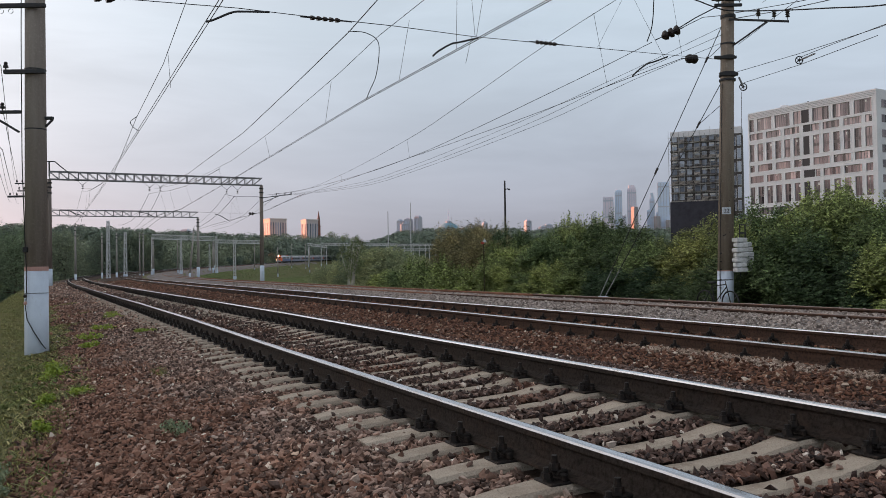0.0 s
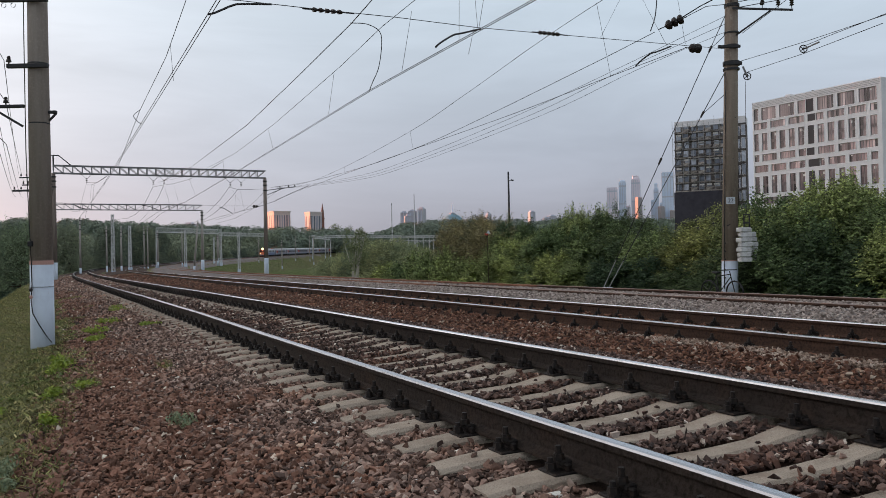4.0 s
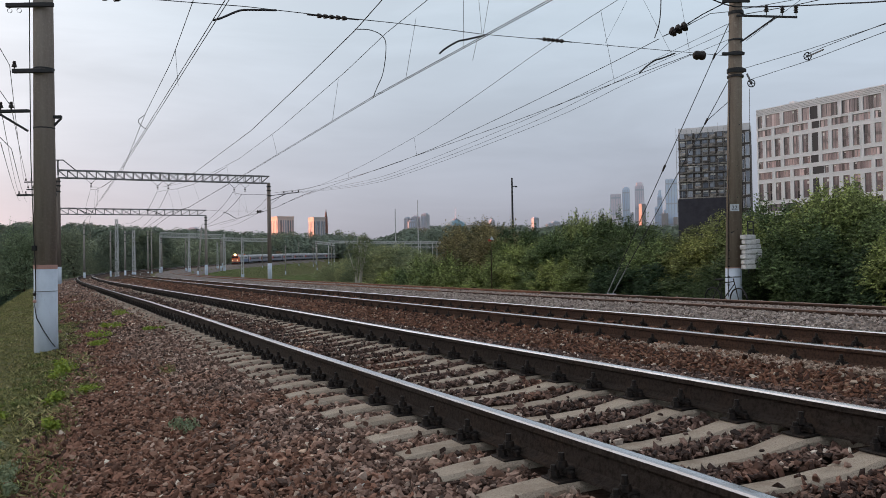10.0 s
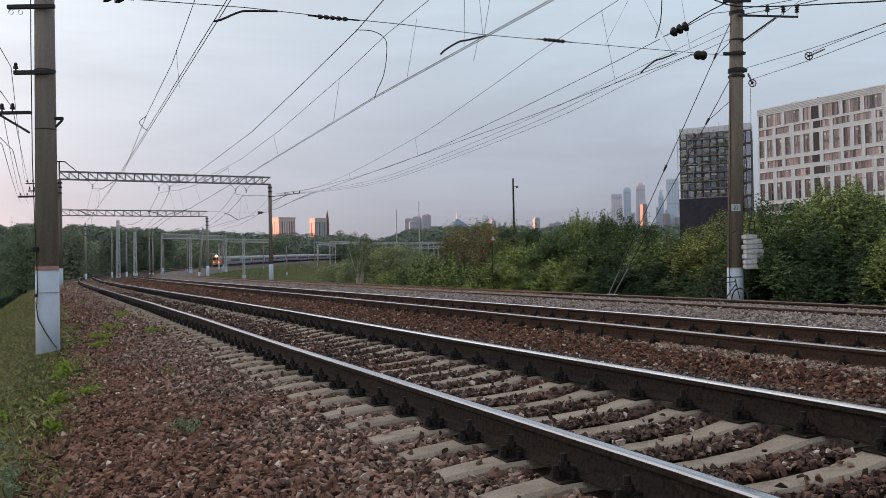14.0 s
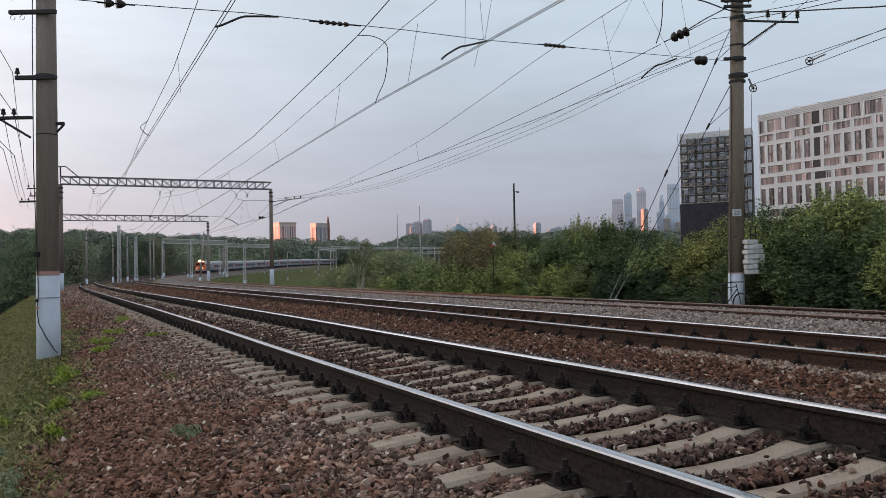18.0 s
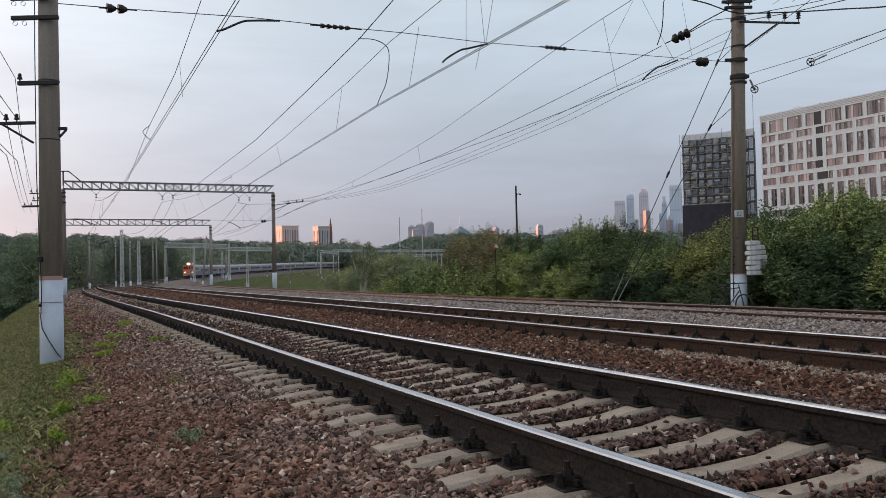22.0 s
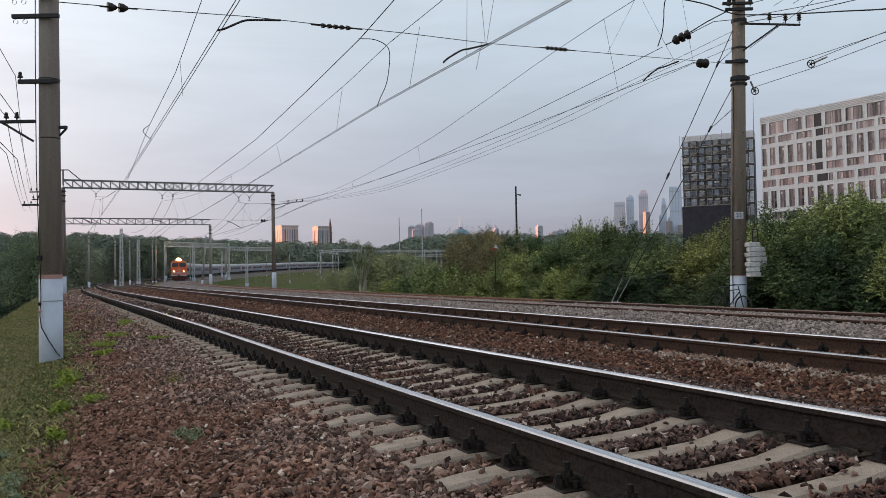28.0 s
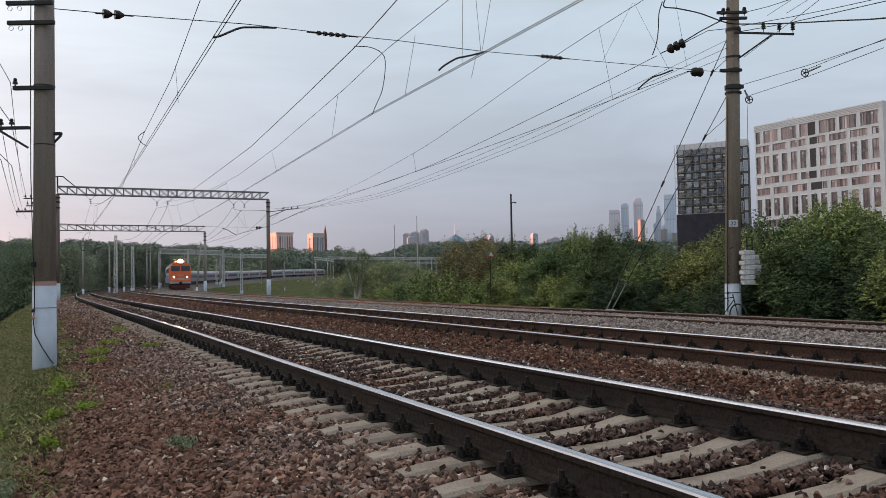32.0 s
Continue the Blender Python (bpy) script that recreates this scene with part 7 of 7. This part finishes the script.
# two hotel slabs, a brick steeple, a domed hall, far blocks
M_SLABW = material("pale_hotel_wall", (0.6, 0.54, 0.51), 0.7, 0, 0.3, [(0.08, (0.54, 0.48, 0.46), 0.4, 0.65)])
M_BLOCK = material("grey_block_wall", (0.5, 0.5, 0.56), 0.6, 0, 0.3, [(0.05, (0.42, 0.43, 0.48), 0.4, 0.65)])
for cx, cy, w, top in ((-183.4, 930, 19.6, 54.1), (-134.8, 870, 13.1, 49.3)):
    th = empty("hotel_block", "pale tower slab with vertical window strips, sunlit on one side", "building", pose(cx, cy, 0, 0, 0, 31), "hotel blocks")
    d_ = w * 0.58
    part("body", box(bmesh.new(), -w / 2, w / 2, -d_, d_, 0, top), M_SLABW, th)
    n_ = 7
    for k in range(n_):
        x = -w / 2 + w * (k + 0.5) / n_
        part("window_strip", box(bmesh.new(), x - w / n_ * 0.28, x + w / n_ * 0.28, -d_ - 0.3, -d_ - 0.003, 4, top - 3.2), M_BLUEGLASS, th)
    for k in range(4):
        part("side_window_strip", box(bmesh.new(), -w / 2 - 0.3, -w / 2 - 0.003, -d_ + 2 + k * d_ / 2, -d_ + 2.9 + k * d_ / 2, 4, top - 3.2), M_BLUEGLASS, th)
    part("roof_rim", box(bmesh.new(), -w / 2 - 0.4, w / 2 + 0.4, -d_ - 0.4, d_ + 0.4, top, top + 1.3), M_SLABW, th, "copper-lit roof rim")
M_BRICK = material("dark_red_brick", (0.2, 0.12, 0.1), 0.85)
th = empty("steeple", "slender dark brick tower with pointed roof", "tower", pose(-127.8, 890, 0))
part("shaft", box(bmesh.new(), -1.7, 1.7, -1.7, 1.7, 0, 45, 0.2), M_BRICK, th)
part("belfry", box(bmesh.new(), -1.5, 1.5, -1.5, 1.5, 45, 51.5, 0.2), M_BRICK, th)
part("spire", cone(bmesh.new(), (0, 0, 51.5), (0, 0, 61), 1.6, 0.1, 8), M_BRICK, th)
part("gallery", box(bmesh.new(), -2.2, 2.2, -2.2, 2.2, 44.2, 45.0), M_BRICK, th)
th = empty("domed_hall", "grey-green dome with a spire on the skyline", "building", pose(15.0, 1000, 0))
bm = bmesh.new()
bmesh.ops.create_uvsphere(bm, u_segments=28, v_segments=14, radius=16, matrix=Matrix.Translation((0, 0, 35.5)) @ Matrix.Diagonal((1, 1, 1.05, 1)))
part("dome", bm, material("verdigris_dome", (0.17, 0.3, 0.37), 0.6), th, smooth=True)
part("drum", cone(bmesh.new(), (0, 0, 0), (0, 0, 36), 16.1, 16.1, 28), M_BAND, th)
part("lantern", cone(bmesh.new(), (0, 0, 51.8), (0, 0, 53.4), 3.2, 4.2, 14), M_BAND, th)
part("spire", cone(bmesh.new(), (0, 0, 53.4), (0, 0, 67), 0.7, 0.15, 8), M_TOWER, th)
for x, y, w, z in ((-39.5, 900, 3.6, 49.5), (-33.5, 870, 6.2, 44.5), (-30.5, 905, 5.2, 51.5), (-20.0, 900, 4.8, 53.5), (59.4, 1000, 4, 50.5), (112, 1000, 5, 52.5), (137, 1000, 7, 47), (130, 1000, 5, 45), (-300, 980, 10, 46)):
    w *= 0.66
    th = empty("distant_block", "small hazy apartment block on the skyline", "building", pose(x, y, 0, 0, 0, 9 if x > 50 or x == -33.5 else -20), "distant blocks")
    part("body", box(bmesh.new(), -w, w, -5, 5, 0, z), M_BLOCK, th)
    part("roof", box(bmesh.new(), -w * 0.6, w * 0.6, -3, 3, z, z + 1.5), M_BAND, th)
    for k in range(3):
        part("window_strip", box(bmesh.new(), -w + w * 0.5 * (k + 0.7), -w + w * 0.5 * (k + 1.1), -5.3, -5.003, 5, z - 2), M_BAND, th)

# ---- train ----
M_LRED = material("locomotive_red", (0.88, 0.19, 0.06), 0.42, 0, 0.45, [(1.2, (0.78, 0.15, 0.05), 0.4, 0.65)])
M_LGREY = material("locomotive_grey", (0.5, 0.52, 0.56), 0.45, 0, 0.45, [(0.8, (0.28, 0.29, 0.32), 0.4, 0.65)])
M_COACH = material("coach_grey", (0.27, 0.27, 0.33), 0.5, 0, 0.4, [(0.5, (0.22, 0.22, 0.27), 0.4, 0.65)])
M_CROOF = material("coach_roof", (0.5, 0.5, 0.53), 0.5, 0, 0.4, [(0.5, (0.3, 0.31, 0.33), 0.4, 0.65)])
M_CRED = material("coach_red_mark", (0.6, 0.07, 0.055), 0.45, 0, 0.4)
M_UNDER = material("sooty_underframe", (0.03, 0.03, 0.034), 0.8, 0, 0.3)
M_CGLASS = material("coach_window_glass", (0.08, 0.085, 0.1), 0.1, 0.3, 0.6)
M_LAMP = material("headlight_glow", (1, 0.8, 0.5), 0.4, emit=(1.0, 0.6, 0.22, 500.0))
M_LAMP2 = material("buffer_light_glow", (1, 0.8, 0.5), 0.4, emit=(1.0, 0.66, 0.3, 6.0))


def hull(name, cross, y0, y1, mat, parent, label="", nose=None):
    """A body swept along y from a half cross-section of (x, z); nose: list of (y, scale_x, dz)."""
    ring = cross + [(-x, z) for x, z in cross[::-1] if x > 1e-6]
    secs = nose or [(y0, 1, 0), (y1, 1, 0)]
    vs, fs = [], []
    for y, k, dz in secs:
        vs += [(x * k, y, z + dz) for x, z in ring]
    n_ = len(ring)
    for i in range(len(secs) - 1):
        for j in range(n_):
            fs.append((i * n_ + j, i * n_ + (j + 1) % n_, (i + 1) * n_ + (j + 1) % n_, (i + 1) * n_ + j))
    fs += [tuple(range(n_))[::-1], tuple(range((len(secs) - 1) * n_, len(secs) * n_))]
    return mesh_part(name, vs, fs, mat, parent, label)


def bogie(parent, y, wheels, span):
    bm = bmesh.new()
    box(bm, -1.15, 1.15, y - span / 2 - 0.6, y + span / 2 + 0.6, 0.5, 0.95, 0.05)
    b = part("bogie", bm, M_UNDER, parent, "sooty bogie frame")
    for k in range(wheels):
        yy = y - span / 2 + span * k / max(1, wheels - 1)
        bm = bmesh.new()
        for sg in (-0.79, 0.79):
            cone(bm, (sg - 0.06, yy, 0.52), (sg + 0.06, yy, 0.52), 0.5, 0.5, 18)
        cone(bm, (-0.8, yy, 0.52), (0.8, yy, 0.52), 0.08, 0.08, 8)
        part("wheelset", bm, M_IRON, b)


def tube_shell(r_out, r_in, y0, y1, z, n_=18):
    """Vertices and faces of a thick tube along y."""
    vs, fs = [], []
    for y, r in ((y0, r_out), (y1, r_out), (y1, r_in), (y0, r_in)):
        vs += [(r * math.cos(2 * math.pi * k / n_), y, z + r * math.sin(2 * math.pi * k / n_)) for k in range(n_)]
    for i in range(4):
        fs += [(i * n_ + k, i * n_ + (k + 1) % n_, (i + 1) % 4 * n_ + (k + 1) % n_, (i + 1) % 4 * n_ + k) for k in range(n_)]
    return vs, fs


loco = empty("locomotive", "red and grey electric passenger locomotive with glowing headlight", "locomotive")
side = [(1.52, 1.05), (1.55, 1.3), (1.55, 3.3), (1.45, 3.75), (1.2, 4.0), (0.6, 4.12), (0, 4.14)]
hull("body", side, 1.0, 21.2, M_LGREY, loco, "grey locomotive body", [(0.75, 1, 0), (20.8, 1, 0)])
# cab front: sloped, in red with the windscreen band set in
hull("cab_front", [(1.5, 1.25), (1.53, 1.6), (1.53, 2.72), (0, 2.72)], 0, 0.8, M_LRED, loco, "red cab front", [(0.0, 0.93, 0), (0.2, 0.985, 0), (2.6, 1.018, 0)])
hull("cab_upper", [(1.5, 2.72), (1.42, 3.5), (1.2, 3.9), (0.6, 4.06), (0, 4.1)], 0, 0.8, M_LRED, loco, "red upper cab", [(0.1, 0.96, 0), (0.5, 1.0, 0), (1.0, 1.04, 0.02)])
for xx in (-0.72, 0.72):
    w_ = part("windscreen", box(bmesh.new(), xx - 0.62, xx + 0.62, 0.02, 0.12, 2.82, 3.58, 0.03), M_CGLASS, loco, "dark cab windscreen")
    part("wiper", bar(bmesh.new(), (xx - 0.3, 0.0, 2.85), (xx + 0.1, 0.0, 3.4), 0.03), M_UNDER, w_)
part("front_stripe", box(bmesh.new(), -1.36, 1.36, -0.025, 0.0, 1.5, 1.72, 0.01), M_CROOF, loco, "pale stripe on the cab front")
for i in range(5):
    part("nose_letter_bar", box(bmesh.new(), -0.42 + i * 0.18, -0.3 + i * 0.18, -0.03, 0.002, 2.1, 2.3), M_CROOF, loco)
part("buffer_beam", box(bmesh.new(), -1.5, 1.5, 0.05, 0.5, 0.95, 1.28, 0.03), M_LGREY, loco, "dark buffer beam")
part("snow_plough", box(bmesh.new(), -1.35, 1.35, 0.0, 0.25, 0.2, 0.8, 0.06), material("dull_brown_red", (0.09, 0.03, 0.025), 0.7), loco, "dull red track guard")
part("coupler", box(bmesh.new(), -0.18, 0.18, -0.55, 0.1, 0.85, 1.25, 0.04), M_UNDER, loco)
# the headlight sits deep in a tube, so that it blazes only where the beam points
hl = mesh_part("headlight_housing", *tube_shell(0.44, 0.36, 0.02, 1.05, 4.2), M_LRED, loco, "red headlight housing on the cab roof")
part("headlight", cone(bmesh.new(), (0, 0.9, 4.2), (0, 1.04, 4.2), 0.355, 0.355, 18), M_LAMP, hl, "glowing warm headlight")
for xx in (-0.95, 0.95):
    lt = part("buffer_light", cone(bmesh.new(), (xx, -0.05, 1.95), (xx, 0.05, 1.95), 0.13, 0.13, 12), M_LAMP2, loco, "glowing warm lower light")
    part("light_rim", cone(bmesh.new(), (xx, -0.03, 1.95), (xx, 0.05, 1.95), 0.19, 0.19, 12), M_UNDER, lt)
part("skirt", box(bmesh.new(), -1.5, 1.5, 1.2, 20.5, 0.72, 1.06, 0.03), M_UNDER, loco)
part("side_stripe", box(bmesh.new(), -1.558, 1.558, 3.2, 20.4, 1.1, 2.3), material("locomotive_blue", (0.17, 0.22, 0.38), 0.45, 0, 0.4, [(0.8, (0.14, 0.18, 0.32), 0.4, 0.65)]), loco, "blue lower side")
part("cab_side", box(bmesh.new(), -1.562, 1.562, 0.7, 3.1, 1.1, 3.3), M_LRED, loco, "red cab side")
for yy in (5.2, 16.4):
    bogie(loco, yy, 3, 4.2)
for yy in (4.0, 7.0, 10.0, 13.0, 16.0):
    part("side_grille", box(bmesh.new(), -1.57, 1.57, yy, yy + 1.6, 2.6, 3.3), M_UNDER, loco)
for yy in (3.2, 17.2):
    pg = part("pantograph_base", box(bmesh.new(), -0.7, 0.7, yy, yy + 1.6, 4.14, 4.4, 0.03), M_LRED, loco, "red pantograph base")
    bm = bmesh.new()
    if yy > 10:
        bar(bm, (0, yy + 1.4, 4.4), (0, yy - 0.3, 5.0), 0.07)
        bar(bm, (0, yy - 0.3, 5.0), (0, yy + 1.2, 5.7), 0.06)
        bar(bm, (-0.9, yy + 1.2, 5.72), (0.9, yy + 1.2, 5.72), 0.06)
    else:
        bar(bm, (-0.5, yy + 1.5, 4.5), (-0.5, yy - 0.2, 4.55), 0.06)
        bar(bm, (0.5, yy + 1.5, 4.5), (0.5, yy - 0.2, 4.55), 0.06)
        bar(bm, (-0.9, yy, 4.6), (0.9, yy, 4.6), 0.06)
    part("pantograph_arm", bm, M_IRON, pg)
for yy in (7.0, 9.0, 11.5, 14.0):
    bm = bmesh.new()
    box(bm, -0.6, 0.6, yy, yy + 1.2, 4.1, 4.42, 0.04)
    part("roof_equipment", bm, M_LGREY, loco)

coach0 = empty("passenger_coach", "long grey passenger coach with red mark and dark windows", "coach", None, "train coaches")
cs = [(1.5, 1.0), (1.53, 1.2), (1.53, 3.35)]
hull("body", cs, 0.25, 23.85, M_COACH, coach0, "grey corrugated coach side")
hull("roof", [(1.53, 3.352), (1.46, 3.75), (1.1, 4.08), (0.5, 4.22), (0, 4.25)], 0.25, 23.85, M_CROOF, coach0, "pale grey rounded roof")
part("lower_band", box(bmesh.new(), -1.545, 1.545, 0.3, 23.8, 1.02, 1.5), material("coach_blue_grey", (0.24, 0.26, 0.33), 0.5), coach0, "dark blue-grey lower band")
part("red_mark", box(bmesh.new(), -1.542, 1.542, 2.2, 4.6, 1.9, 3.1), M_CRED, coach0, "red mark on the side")
part("red_mark", box(bmesh.new(), -1.541, 1.541, 22.3, 23.4, 2.1, 2.9), M_CRED, coach0, "red mark on the side")
bm = bmesh.new()
box(bm, -1.556, 1.556, 0, 1.0, 2.1, 2.8, 0.0)
w0 = part("window", bm, M_CGLASS, coach0, "dark coach window")
w0.matrix_basis = pose(0, 2.6, 0)
for i in range(1, 11):
    shared("window", w0.data, coach0, pose(0, 2.6 + i * 1.8, 0))
for yy in (0.95, 22.2):
    part("door", box(bmesh.new(), -1.552, 1.552, yy, yy + 0.85, 1.3, 3.3), M_LGREY, coach0)
part("gangway", box(bmesh.new(), -0.8, 0.8, -0.15, 24.25, 1.2, 3.5, 0.05), M_UNDER, coach0)
part("underframe", box(bmesh.new(), -1.2, 1.2, 6.5, 17.5, 0.45, 1.0, 0.05), M_UNDER, coach0)
for yy in (3.7, 20.3):
    bogie(coach0, yy, 2, 2.4)
train = [(loco, 0.0, 21.7)] + [((coach0 if i == 0 else copy_thing(coach0, pose(0, 0, 0))), 22.0 + i * 24.5, 24.0) for i in range(17)]

FRONT = [(0, 470.0), (6, 405.0), (13, 328.0), (19, 264.0), (25, 198.0), (28, 163.0), (32, 119.0)]


def motions():
    """The train comes round the curve towards the camera."""
    ft, fs_ = [f[0] for f in FRONT], [f[1] for f in FRONT]
    times = [0, 2, 4, 6, 8, 10, 12, 14, 16, 18, 20, 22, 24, 26, 28, 30, 32]
    for ob, back, length in train:
        rows = []
        for t in times:
            s = float(np.interp(t, ft, fs_)) + back
            p, _ = line(3, s)
            q, _ = line(3, s + length)
            d = Vector(q) - Vector(p)
            m = Matrix.Translation(p) @ Matrix.Rotation(math.atan2(-d.x, d.y), 4, "Z") @ Matrix.Rotation(math.atan2(d.z, d.length), 4, "X")
            rows.append((t, m))
        walk(ob, rows)


motions()
